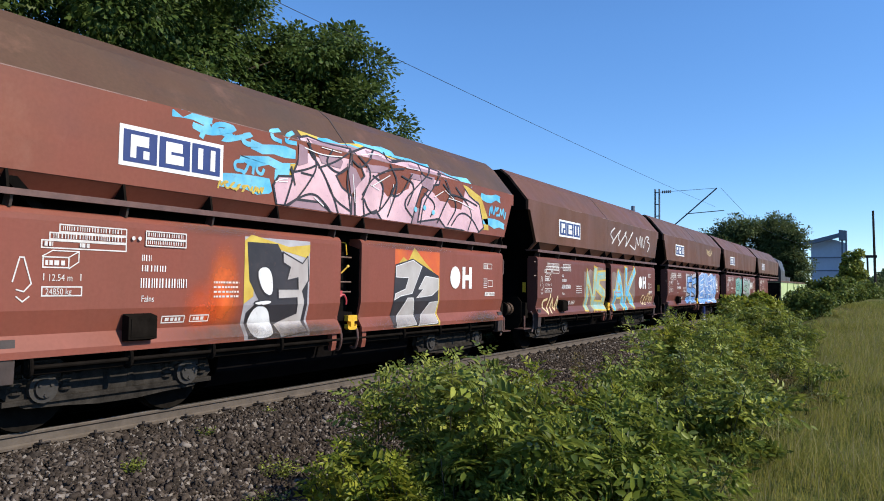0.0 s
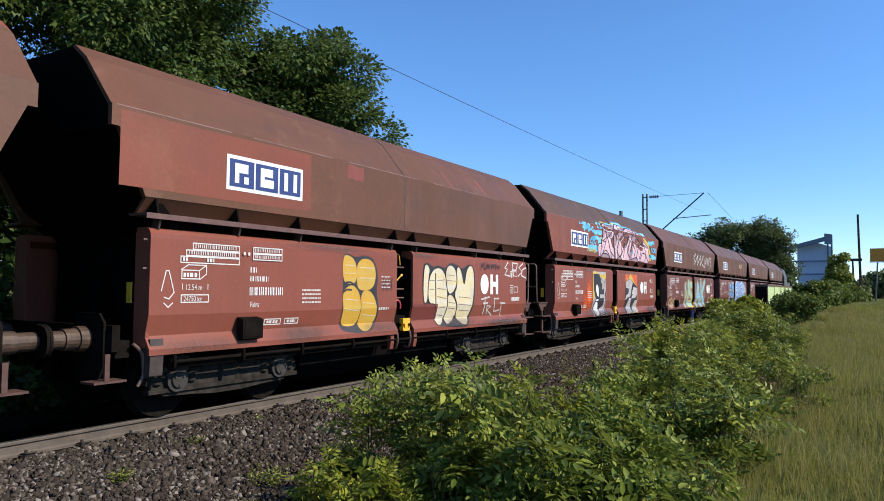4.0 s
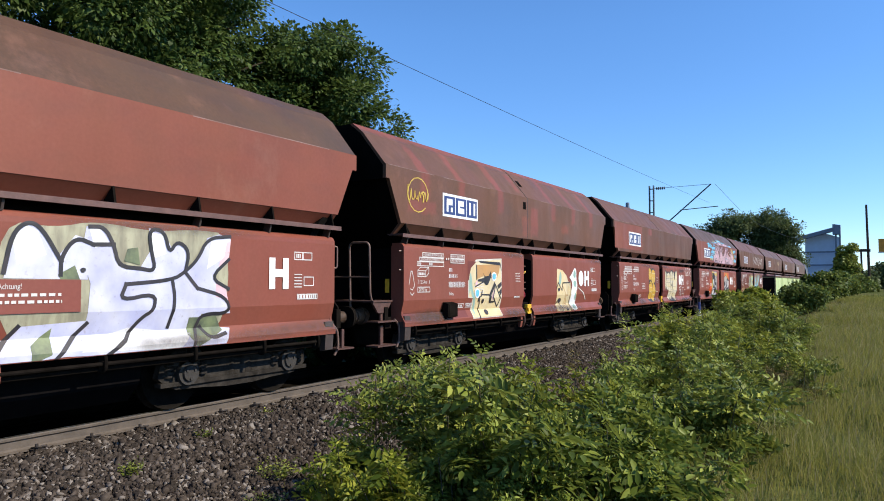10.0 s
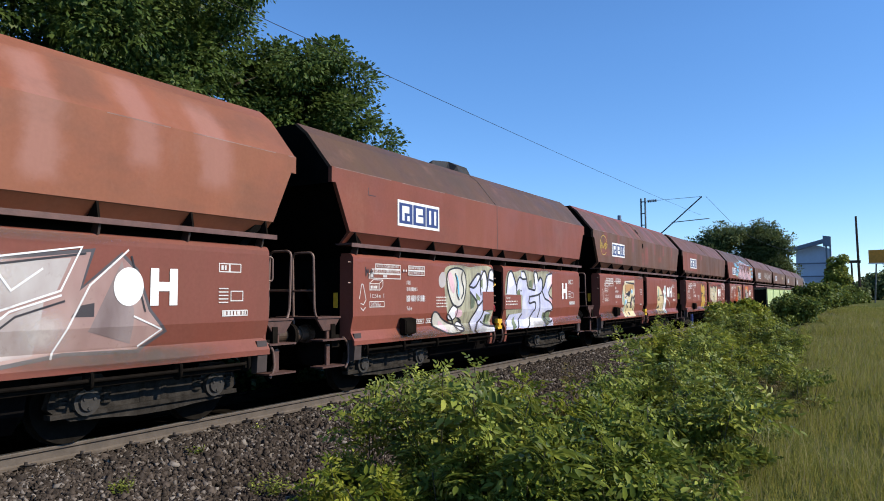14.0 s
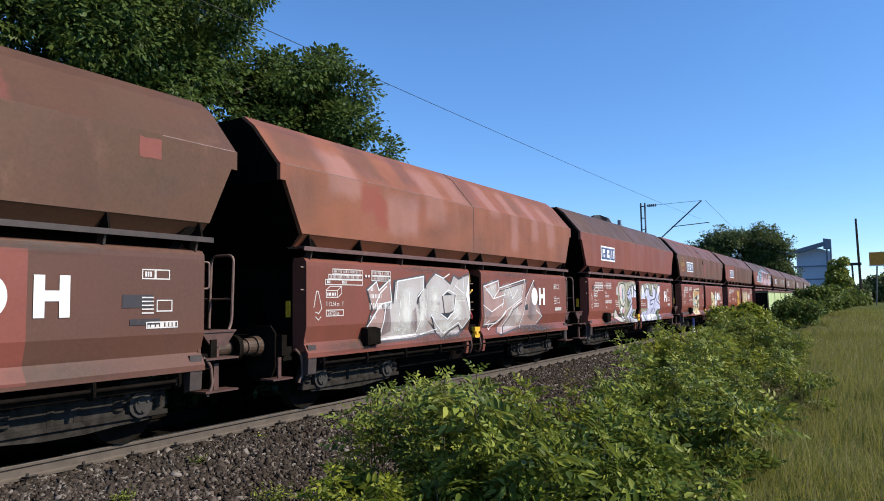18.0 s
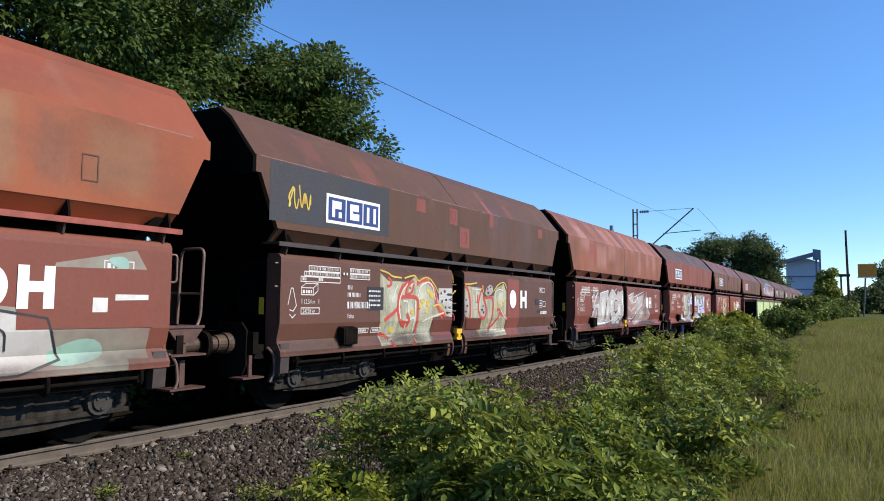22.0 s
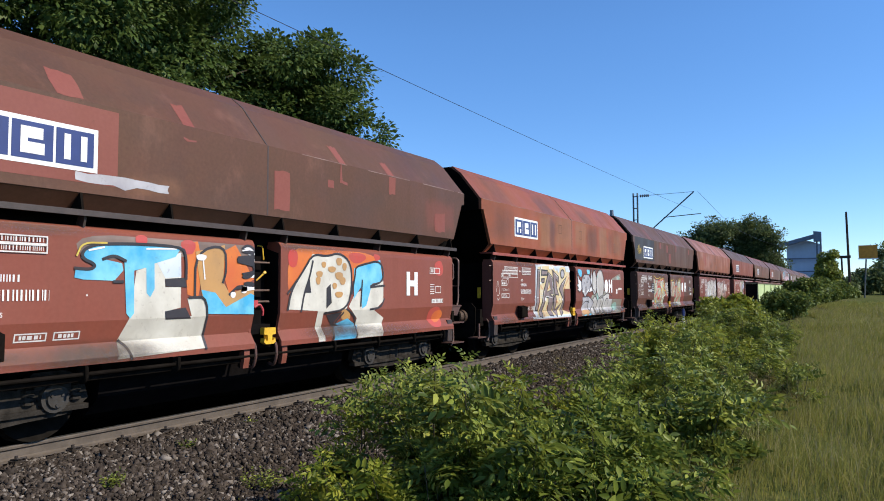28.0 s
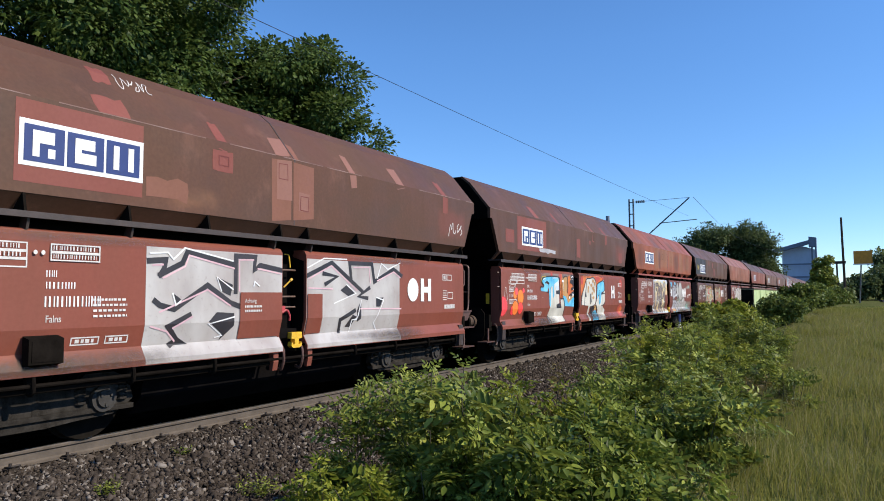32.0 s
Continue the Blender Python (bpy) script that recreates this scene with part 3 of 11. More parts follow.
def pipe_rail(s_):
    bm = bmesh.new()
    pipe(bm, [(s_ * 1.44, -4.95, 0.76), (s_ * 1.44, 4.95, 0.76)], 0.022)
    pipe(bm, [(s_ * 1.36, -4.9, 0.70), (s_ * 1.36, 4.9, 0.70)], 0.03)
    return bm


def hanger():
    bm = bmesh.new()
    pipe(bm, rounded([(1.38, 0, 0.88), (1.475, 0, 0.86), (1.48, 0, 0.70), (1.40, 0, 0.66), (1.33, 0, 0.72)], 0.05), 0.022, 7)
    box(bm, 1.34, 1.40, -0.03, 0.03, 0.70, 0.90)
    return bm


def valve_box():
    bm = bmesh.new()
    prism(bm, [(1.46, 0.96), (1.58, 0.985), (1.58, 1.24), (1.46, 1.27)], -0.18, 0.18)
    box(bm, 1.578, 1.588, -0.15, 0.15, 1.01, 1.215)
    return bm


def handrail():
    """A looped rail across the end platform; outward is +y, the platform's middle at y = 0."""
    bm = bmesh.new()
    pipe(bm, rounded([(1.22, 0.14, 1.2), (1.22, 0.27, 1.42), (1.22, 0.3, 2.35), (0.78, 0.3, 2.35), (0.78, 0.26, 1.2)], 0.1), 0.02)
    pipe(bm, [(1.2, 0.29, 1.75), (0.2, 0.29, 1.75)], 0.016)
    return bm


def platform():
    bm = bmesh.new()
    box(bm, 0.4, 1.3, -0.28, 0.28, 1.31, 1.34)
    prism(bm, [(-0.28, 1.31), (0.28, 1.31), (0.12, 1.12), (-0.12, 1.12)], 1.24, 1.28, axis=0)
    return bm


def steps(z):
    bm = bmesh.new()
    box(bm, 1.12, 1.38, -0.27, 0.27, z, z + 0.026)
    box(bm, 1.22, 1.26, -0.04, 0.04, z, z + 0.36)
    return bm


def end_plate():
    bm = bmesh.new()
    prism(bm, [(0.62, 0.7), (0.75, 0.56), (1.1, 0.56), (1.2, 0.75), (1.2, 1.25), (1.1, 1.36), (0.62, 1.36)], 0.0, 0.03)
    return bm


def marker():
    bm = bmesh.new()
    box(bm, 1.06, 1.14, 0, 0.02, 1.47, 1.72)
    return bm


def grab_iron():
    bm = bmesh.new()
    pipe(bm, rounded([(1.38, 0, 2.22), (1.42, 0.07, 2.22), (1.42, 0.07, 1.88), (1.38, 0, 1.88)], 0.05), 0.014)
    return bm


def hose():
    bm = bmesh.new()
    pipe(bm, rounded([(1.33, 0, 1.0), (1.34, 0.12, 0.9), (1.34, 0.15, 0.62), (1.32, 0.08, 0.5)], 0.1), 0.02)
    return bm


def lever_block():
    bm = bmesh.new()
    prism(bm, [(-0.11, 1.13), (0.11, 1.13), (0.115, 1.04), (0.045, 1.03), (0.04, 0.95), (0.075, 0.95), (0.1, 0.99), (0.115, 0.93), (0.07, 0.9), (-0.07, 0.9), (-0.115, 0.93), (-0.1, 0.99), (-0.075, 0.95), (-0.04, 0.95), (-0.045, 1.03), (-0.115, 1.04)], 1.38, 1.46, axis=0)
    return bm


def lever_rod():
    bm = bmesh.new()
    rod(bm, (1.25, -0.22, 0), (1.28, 0.22, 0), 0.014, k=6)
    return bm


def hand_lever():
    bm = bmesh.new()
    rod(bm, (1.3, -0.05, 1.8), (1.33, 0.06, 1.9), 0.012, k=6)
    rod(bm, (1.33, 0.06, 1.9), (1.335, 0.09, 1.925), 0.022, k=8)
    return bm


def pull_handle():
    bm = bmesh.new()
    pipe(bm, rounded([(1.24, 0.02, 2.3), (1.26, 0.1, 2.3), (1.27, 0.12, 2.1)], 0.05), 0.01, 6)
    return bm


def release_handle():
    bm = bmesh.new()
    pipe(bm, rounded([(1.3, -0.08, 1.42), (1.32, 0.0, 1.47), (1.34, 0.05, 1.38), (1.33, 0.05, 1.3)], 0.04), 0.016, 6)
    box(bm, 1.29, 1.31, -0.12, -0.02, 1.44, 1.52)
    return bm


def lever_plate():
    bm = bmesh.new()
    prism(bm, [(-0.25, 1.2), (0.16, 1.18), (0.16, 1.06), (-0.25, 1.04)], 1.22, 1.37, axis=0)
    return bm


def flap_end_shade():
    bm = bmesh.new()
    # thin dark sheet for the shade in the gap
    prism(bm, [(1.19, 2.27), (1.41, 2.2), (1.41, 1.33), (1.36, 1.09), (1.19, 1.0)], -0.004, 0.004)
    return bm


def flap_foot():
    bm = bmesh.new()
    prism(bm, [(1.36, 0.92), (1.45, 0.9), (1.455, 0.72), (1.43, 0.6), (1.38, 0.6), (1.36, 0.75)], -0.05, 0.05)
    return bm


def hook_arm():
    """A curved arm that hangs under the gap between the flaps."""
    bm = bmesh.new()
    pipe(bm, rounded([(1.36, 0, 0.98), (1.44, 0, 0.9), (1.46, 0, 0.72), (1.4, 0, 0.58), (1.3, 0, 0.62)], 0.08), 0.022, 7)
    return bm


def seam():
    bm = bmesh.new()
    pts = [(1.4515, 2.73), (1.4515, 3.73), (1.434, 3.735), (1.155, 4.075), (0.935, 4.345), (0.70, 4.525)]
    inner = [(x - 0.03, z - 0.02) for x, z in pts]
    prism(bm, pts + inner[::-1], -0.013, 0.013)
    return bm


KIT = {}
def kit(key, make, mat, bevel=0.0, smooth=False):
    """A mesh that all wagons share."""
    if key not in KIT:
        KIT[key] = finish(make(), key.split("/")[0], mat, bevel, smooth)
    return KIT[key]


def bogie(parent, y):
    bo = part("bogie", kit("bolster", lambda: bolster(), M_UNDER), None, parent, m=pose(0, y, 0))
    for s_ in (-1, 1):
        part("side_frame", kit(f"side_frame/{s_}", lambda: side_frame(s_), M_BOGIE, 0.012), None, bo)
        for w in (-0.9, 0.9):
            part("axle_box", kit(f"axle_box/{s_}", lambda: axle_box(s_), M_BOX), None, bo, "grey axle box cover", m=pose(0, w, 0))
            part("axle_spring", kit(f"axle_spring/{s_}", lambda: axle_spring(s_), M_BOGIE), None, bo, m=pose(0, w - 0.26, 0))
            part("axle_spring", kit(f"axle_spring/{s_}", lambda: axle_spring(s_), M_BOGIE), None, bo, m=pose(0, w + 0.26, 0))
    sets = []
    for w in (-0.9, 0.9):
        sets.append(part("wheelset", kit("wheelset", wheelset, M_WHEEL), None, bo, "steel wheelset", m=pose(0, w, 0.46)))
        part("brake_shoe", kit("brake_shoe", brake_shoe, M_UNDER), None, bo, m=pose(0, w, 0.46, 0, 0, 180 if w > 0 else 0))
    return sets


def bolster():
    bm = bmesh.new()
    box(bm, -1.02, 1.02, -0.22, 0.22, 0.42, 0.72)
    rod(bm, (0, 0, 0.7), (0, 0, 0.88), 0.3, k=14)
    return bm


WAGONS, WHEELS = [], []


def wagon(k, look_):
    """A self-discharging hopper wagon, number k from the head of the train."""
    wg = thing("hopper_wagon", look_["label"], "freight wagon", "hopper wagons of the train", m=pose(TRACK_X, 21.2 - 12.54 * k, 0))
    WAGONS.append((wg, 21.2 - 12.54 * k))
    m_top, m_side, m_low = look_["top"], look_["side"], look_["low"]
    part("upper_panel", hull_roof(), m_top, wg, look_.get("top_label", ""))
    for s_ in (-1, 1):
        part("side_panel", hull_side(s_), m_side, wg)
        part("lower_fold", hull_recess(s_), m_side, wg)
        part("ledge", kit(f"ledge/{s_}/{look_.get('ledge', 0)}", lambda: ledge(s_), (M_SHELF, M_SHELFD, M_SHELFR)[look_.get("ledge", 0)]), None, wg)
        part("discharge_flap", flap(s_, -5.32, -0.25), m_low, wg)
        part("discharge_flap", flap(s_, 0.27, 5.32), m_low, wg)
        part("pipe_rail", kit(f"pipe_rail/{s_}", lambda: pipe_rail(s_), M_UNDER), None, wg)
        part("rim_end", kit(f"rim_end/{s_}", lambda: hull_rim_end(s_), M_END_SHADE), None, wg, "soot-black rim end")
        part("hopper_slope", kit(f"hopper_slope/{s_}", lambda: hopper_slope(s_), M_END_SHADE), None, wg)
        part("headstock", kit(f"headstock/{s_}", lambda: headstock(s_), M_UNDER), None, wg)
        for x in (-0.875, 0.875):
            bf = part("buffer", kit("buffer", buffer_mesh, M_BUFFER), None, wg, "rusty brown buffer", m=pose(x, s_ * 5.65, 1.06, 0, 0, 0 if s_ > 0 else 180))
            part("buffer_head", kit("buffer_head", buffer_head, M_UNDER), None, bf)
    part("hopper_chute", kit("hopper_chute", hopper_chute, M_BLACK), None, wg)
    bm = bmesh.new()
    box(bm, -1.2, 1.2, -5.75, 5.75, 3.75, 3.8)
    part("coal_remains", bm, M_COAL, wg, "dark coal remains in the hopper")
    for y, ln, h in look_.get("heaps", ()):
        bm = bmesh.new()
        ring = 20
        hub = bm.verts.new((0.1, y, 3.85 + h))
        loops = []
        for q, f_ in ((0.45, 0.8), (0.8, 0.35), (1.0, 0.0)):
            loops.append([bm.verts.new((0.1 + 0.85 * q * math.cos(6.283 * j / ring), y + ln * q * math.sin(6.283 * j / ring), 3.79 + h * f_ * (1 + 0.25 * math.sin(5.1 * j)))) for j in range(ring)])
        for j in range(ring):
            bm.faces.new((hub, loops[0][j], loops[0][(j + 1) % ring]))
            for lo, hi in zip(loops, loops[1:]):
                bm.faces.new((lo[j], hi[j], hi[(j + 1) % ring], lo[(j + 1) % ring]))
        part("coal_heap", bm, M_COAL, wg, "black heap of coal over the rim")
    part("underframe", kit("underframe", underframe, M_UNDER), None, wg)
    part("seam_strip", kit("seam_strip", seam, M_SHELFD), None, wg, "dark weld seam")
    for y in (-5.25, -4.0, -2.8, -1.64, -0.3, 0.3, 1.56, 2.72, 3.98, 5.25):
        # gussets take the dark tone for the shade on their rear faces
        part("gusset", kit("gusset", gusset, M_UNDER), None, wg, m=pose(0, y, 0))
    for y in (-5.2, -3.95, -2.75, -0.4, 0.4, 2.75, 3.95, 5.2):
        part("lug", kit("lug", lug, M_SHELFD), None, wg, m=pose(0, y, 0))
    for y in (-5.2, 5.2):
        part("end_post", kit("end_post", leg, M_SHELFD, 0.01), None, wg, m=pose(0, y, 0))
    for y in (-4.95, -3.85, -2.7, -1.5, 1.5, 2.7, 3.85, 4.95):
        part("pipe_hanger", kit("hanger", hanger, M_UNDER), None, wg, m=pose(0, y, 0))
    part("valve_box", kit("valve_box", valve_box, M_UNDER, 0.01), None, wg, "dark steel valve box", m=pose(0, -3.79, 0))
    part("lever_block", kit("lever_block", lever_block, M_YELLOW, 0.008), None, wg, "yellow coupling lever block", m=pose(0, 0.07, 0))
    for z in (1.5, 1.66, 2.06):
        part("lever_rod", kit("lever_rod", lever_rod, M_ROD), None, wg, m=pose(0, 0, z))
    part("hand_lever", kit("hand_lever", hand_lever, M_YELLOW), None, wg, "small yellow hand lever")
    part("pull_handle", kit("pull_handle", pull_handle, M_YELLOW), None, wg, "thin yellow hooked handle")
    part("lever_plate", kit("lever_plate", lever_plate, M_BLACK, 0.01), None, wg, "dark steel lever housing")
    part("release_handle", kit("release_handle", release_handle, M_RELEASE), None, wg, "small red release handle")
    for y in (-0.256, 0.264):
        part("flap_end_shade", kit("flap_end_shade", flap_end_shade, M_END_SHADE), None, wg, m=pose(0, y, 0))
    for y in (-0.36, 0.38):
        part("flap_foot", finish(flap_foot(), "flap_foot", look_["low"], 0.008), None, wg, m=pose(0, y, 0))
        part("hook_arm", kit("hook_arm", hook_arm, M_STEP), None, wg, m=pose(0, y * 0.55, 0))
    for s_, has in ((-1, look_["rear"]), (1, look_["front"])):
        part("hose", kit(f"hose/{s_}", hose, M_ROD), None, wg, m=pose(0, s_ * 5.42, 0))
        part("grab_iron", kit("grab_iron", grab_iron, M_ROD), None, wg, m=pose(0, s_ * 5.36, 0))
        part("end_plate", kit("end_plate", end_plate, M_UNDER, 0.01), None, wg, m=pose(0, s_ * 5.71, 0))
        part("reflector", kit("reflector", marker, M_YELLOW), None, wg, "small yellow marker", m=pose(0, s_ * 5.34, 0))
        if has:
            part("handrail", kit(f"handrail/{s_}", lambda: handrail() if s_ > 0 else mirrored(handrail()), M_ROD), None, wg, m=pose(0, s_ * 5.72, 0))
            part("platform", kit("platform", platform, M_STEP), None, wg, m=pose(0, s_ * 5.72, 0))
            for z in (0.96, 0.54):
                part("step", kit(f"step/{z}", lambda: steps(z), M_STEP), None, wg, m=pose(0, s_ * 5.7, 0))
        else:
            part("step", kit("step_low", lambda: step_low(), M_STEP), None, wg, m=pose(0, s_ * 5.72, 0))
    for y in (-3.75, 3.75):
        sets = bogie(wg, y)
        if k > 0:
            WHEELS.extend(sets)
    return wg


def mirrored(bm):
    for v in bm.verts:
        v.co.y = -v.co.y
    return bm


def step_low():
    bm = bmesh.new()
    box(bm, 1.12, 1.38, -0.2, 0.2, 0.58, 0.605)
    box(bm, 1.28, 1.31, -0.03, 0.03, 0.6, 0.9)
    return bm


def colours(i, base, streak, amount=0.5, dirt=0.35, rough=0.45, patches=(), smut=0.4):
    base, streak = ((r * 1.24, g * 1.16, b_ * 0.86) for r, g, b_ in (base, streak))
    return paint(f"hull_paint_{i}", base, streak, amount, 2.3 * i + 0.7, rough, dirt_amount=dirt, patches=patches, smut=smut)


PR, PO, PP, PT, PB = (0.225, 0.06, 0.042), (0.26, 0.062, 0.035), (0.35, 0.17, 0.135), (0.27, 0.125, 0.06), (0.10, 0.05, 0.033)
BRN = colours(1, (0.092, 0.041, 0.026), (0.128, 0.05, 0.034), 0.5)
BRN2 = colours(2, (0.085, 0.045, 0.032), (0.12, 0.05, 0.035), 0.5)
DUST = colours(3, (0.07, 0.04, 0.029), (0.095, 0.047, 0.031), 0.4, smut=0.6)
REDSIDE = colours(4, (0.165, 0.047, 0.036), (0.2, 0.066, 0.05), 0.5, 0.2, smut=0.25)
STREAKY = colours(8, (0.095, 0.047, 0.034), (0.13, 0.055, 0.04), 0.6, 0.3, patches=[
    (y, y + w, z, 4.3 + 0.06 * (i % 3), PR, 0.07, 0.75) for i, (y, w, z) in enumerate(((-4.75, 0.3, 3.2), (-3.35, 0.25, 3.4), (-1.6, 0.3, 3.25), (-0.4, 0.25, 3.85), (1.5, 0.28, 3.28), (2.95, 0.26, 3.3), (4.4, 0.26, 3.33)))] + [
    (-5.9, 5.9, 4.4, 4.6, PO, 0.05, 0.7), (0.2, 0.62, 2.8, 3.5, PR, 0.06, 0.8), (-0.3, 0.05, 2.8, 3.25, PO, 0.05, 0.5), (-3.7, -2.8, 2.78, 2.98, PR, 0.04, 0.7), (2.2, 2.7, 3.0, 3.2, PO, 0.06, 0.5), (-5.2, -4.2, 2.95, 3.2, PR, 0.05, 0.7)])
PINK = colours(5, (0.2, 0.07, 0.045), (0.23, 0.092, 0.063), 0.6, 0.3, patches=[
    (-4.75, -3.95, 3.4, 4.2, PP, 0.12, 0.75), (-3.95, -3.4, 3.2, 3.65, PO, 0.1, 0.8), (-3.2, -2.2, 2.9, 3.6, PP, 0.15, 0.7), (-1.9, -1.2, 3.2, 4.3, PP, 0.15, 0.6), (-0.7, -0.1, 3.7, 4.4, PP, 0.12, 0.5), (0.8, 1.3, 3.6, 4.4, PP, 0.12, 0.6),
    (1.9, 2.3, 2.9, 4.3, PP, 0.12, 0.65), (3.1, 3.5, 3.2, 4.3, PP, 0.12, 0.6), (4.1, 4.6, 3.1, 4.2, PP, 0.12, 0.6), (-5.7, -5.1, 2.9, 3.6, PB, 0.15, 0.4), (-5.7, -4.6, 3.85, 4.5, PB, 0.2, 0.6), (-3.9, -3.1, 3.8, 4.5, PB, 0.15, 0.55), (-2.4, -1.9, 3.9, 4.5, PB, 0.12, 0.45), (-0.2, 0.5, 3.75, 4.3, PB, 0.15, 0.4), (2.4, 2.9, 3.8, 4.4, PB, 0.12, 0.45), (-3.55, -3.2, 2.95, 3.5, PO, 0.08, 0.8)])
DARKBROWN = colours(9, (0.074, 0.038, 0.026), (0.1, 0.043, 0.03), 0.5, patches=[
    (-3.3, -2.8, 3.7, 4.2, PR, 0.08, 0.4), (2.7, 2.95, 3.75, 4.1, PR, 0.05, 0.5), (-4.6, -4.2, 3.9, 4.3, PR, 0.1, 0.35)])
ORANGE = colours(6, (0.225, 0.06, 0.03), (0.25, 0.08, 0.04), 0.6, 0.3, patches=[
    (-2.4, -1.75, 2.8, 3.65, PT, 0.1, 0.8), (-1.75, -1.35, 2.8, 3.6, PB, 0.12, 0.7), (-1.3, 0.0, 2.9, 3.7, PT, 0.15, 0.7), (0.3, 1.3, 3.0, 3.7, PT, 0.12, 0.75), (1.4, 2.3, 2.8, 3.6, PB, 0.2, 0.65), (2.6, 3.4, 2.8, 3.7, PT, 0.1, 0.8), (3.6, 4.0, 2.9, 3.6, PB, 0.12, 0.4),
    (4.2, 5.0, 2.9, 3.6, PT, 0.15, 0.7), (-5.2, -4.2, 2.8, 3.6, PB, 0.3, 0.5)])
ORANGE_T = colours(7, (0.2, 0.054, 0.032), (0.22, 0.07, 0.04), 0.5, 0.35, patches=[(-2.2, -1.2, 3.75, 4.2, PB, 0.15, 0.6), (1.2, 2.2, 3.75, 4.2, PB, 0.15, 0.5), (-5, -4, 3.8, 4.4, PB, 0.2, 0.5), (3.2, 4.2, 3.9, 4.4, PO, 0.15, 0.5)])
WORN8 = colours(10, (0.074, 0.036, 0.026), (0.104, 0.042, 0.03), 0.5, patches=[(-2.2, -1.5, 2.8, 3.0, PT, 0.1, 0.4), (4.3, 5.4, 2.9, 3.4, PR, 0.12, 0.4), (-0.4, 0.4, 3.7, 4.4, PB, 0.1, 0.5)])

T = "coal hopper wagon, "
LOOKS = {
    -3: dict(top=BRN2, side=BRN2, low=M_LOWER[2], rear=0, front=0, label=T + "dull brown hull over spray-painted red flaps"),
    -2: dict(top=BRN, side=BRN, low=M_LOWER[2], rear=0, front=0, label=T + "brown hull over flaps with teal spray paint"),
    -1: dict(top=BRN2, side=BRN, low=M_LOWER[2], rear=0, front=0, label=T + "brown hull over flaps with blue spray paint"),
    0: dict(top=BRN, side=BRN, low=M_LOWER[2], rear=0, front=0, label=T + "rusty brown hull with white scrawls"),
    1: dict(top=DUST, side=REDSIDE, low=M_LOWER[0], rear=1, front=0, label=T + "red side with large pink and blue spray painting"),
    2: dict(top=BRN, side=BRN, low=M_LOWER[0], rear=0, front=1, label=T + "plain brown hull over red flaps"),
    3: dict(top=STREAKY, side=STREAKY, low=M_LOWER[0], rear=1, front=0, label=T + "brown hull with pale red vertical patches"),
    4: dict(top=DUST, side=REDSIDE, low=M_LOWER[0], rear=1, front=0, heaps=((0.1, 1.6, 1.06),), label=T + "clean red side under a dusty brown top"),
    5: dict(top=PINK, side=PINK, low=M_LOWER[1], rear=0, front=1, heaps=((-1.2, 1.9, 0.86), (1.3, 0.8, 0.84)), label=T + "faded pinkish red hull with pale patches"),
    6: dict(top=DARKBROWN, side=DARKBROWN, low=M_LOWER[3], rear=0, front=1, ledge=1, label=T + "dark brown hull with a grey sign panel"),
    7: dict(top=ORANGE_T, side=ORANGE, low=M_LOWER[1], rear=0, front=1, ledge=2, label=T + "orange-red hull with tan repair patches"),
    8: dict(top=WORN8, side=WORN8, low=M_LOWER[0], rear=0, front=1, ledge=1, label=T + "brown hull with a red sign panel"),
    9: dict(top=WORN8, side=WORN8, low=M_LOWER[0], rear=0, front=1, ledge=1, label=T + "brown hull with pale square repair patches"),
}
for k in range(-3, 10):
    LOOKS[k]["thing"] = wagon(k, LOOKS[k])

# ---- markings and spray paint on the wagons ----
FOLDS = [0.93, 1.085, 1.33, 2.24, 2.30, 3.73, 4.07, 4.34]
SIDE_Z = [0.86, 0.93, 1.085, 1.33, 2.24, 2.30, 2.35, 2.73, 3.729, 3.73, 4.07, 4.34, 4.52]
SIDE_X = [1.49, 1.49, 1.40, 1.46, 1.46, 1.455, 1.42, 1.45, 1.45, 1.43, 1.15, 0.93, 0.70]
REGION = {"hull": (-5.84, 5.84, 2.735, 4.5), "rear": (-5.31, -0.26, 0.868, 2.345), "front": (0.28, 5.31, 0.868, 2.345)}
prng = random.Random(11)
SLIDE = {}          # how far each wagon's own paintwork lies from its drawn place, in metres along the side


SPLIT = ("spray_cloud", "paint_patch", "spray_dot", "notice_patch", "hatch_hole", "blue_field", "white_mark", "spray_halo", "spray_fill", "spray_shade")
LOOSE = ("spray_tint", "spray_line", "running_number", "stencil_grid", "stencil_table", "stencil_frame", "address_lettering", "warning_lettering", "notice_lettering", "scrawl", "spray_gleam", "anchor_mark", "patch_frame")


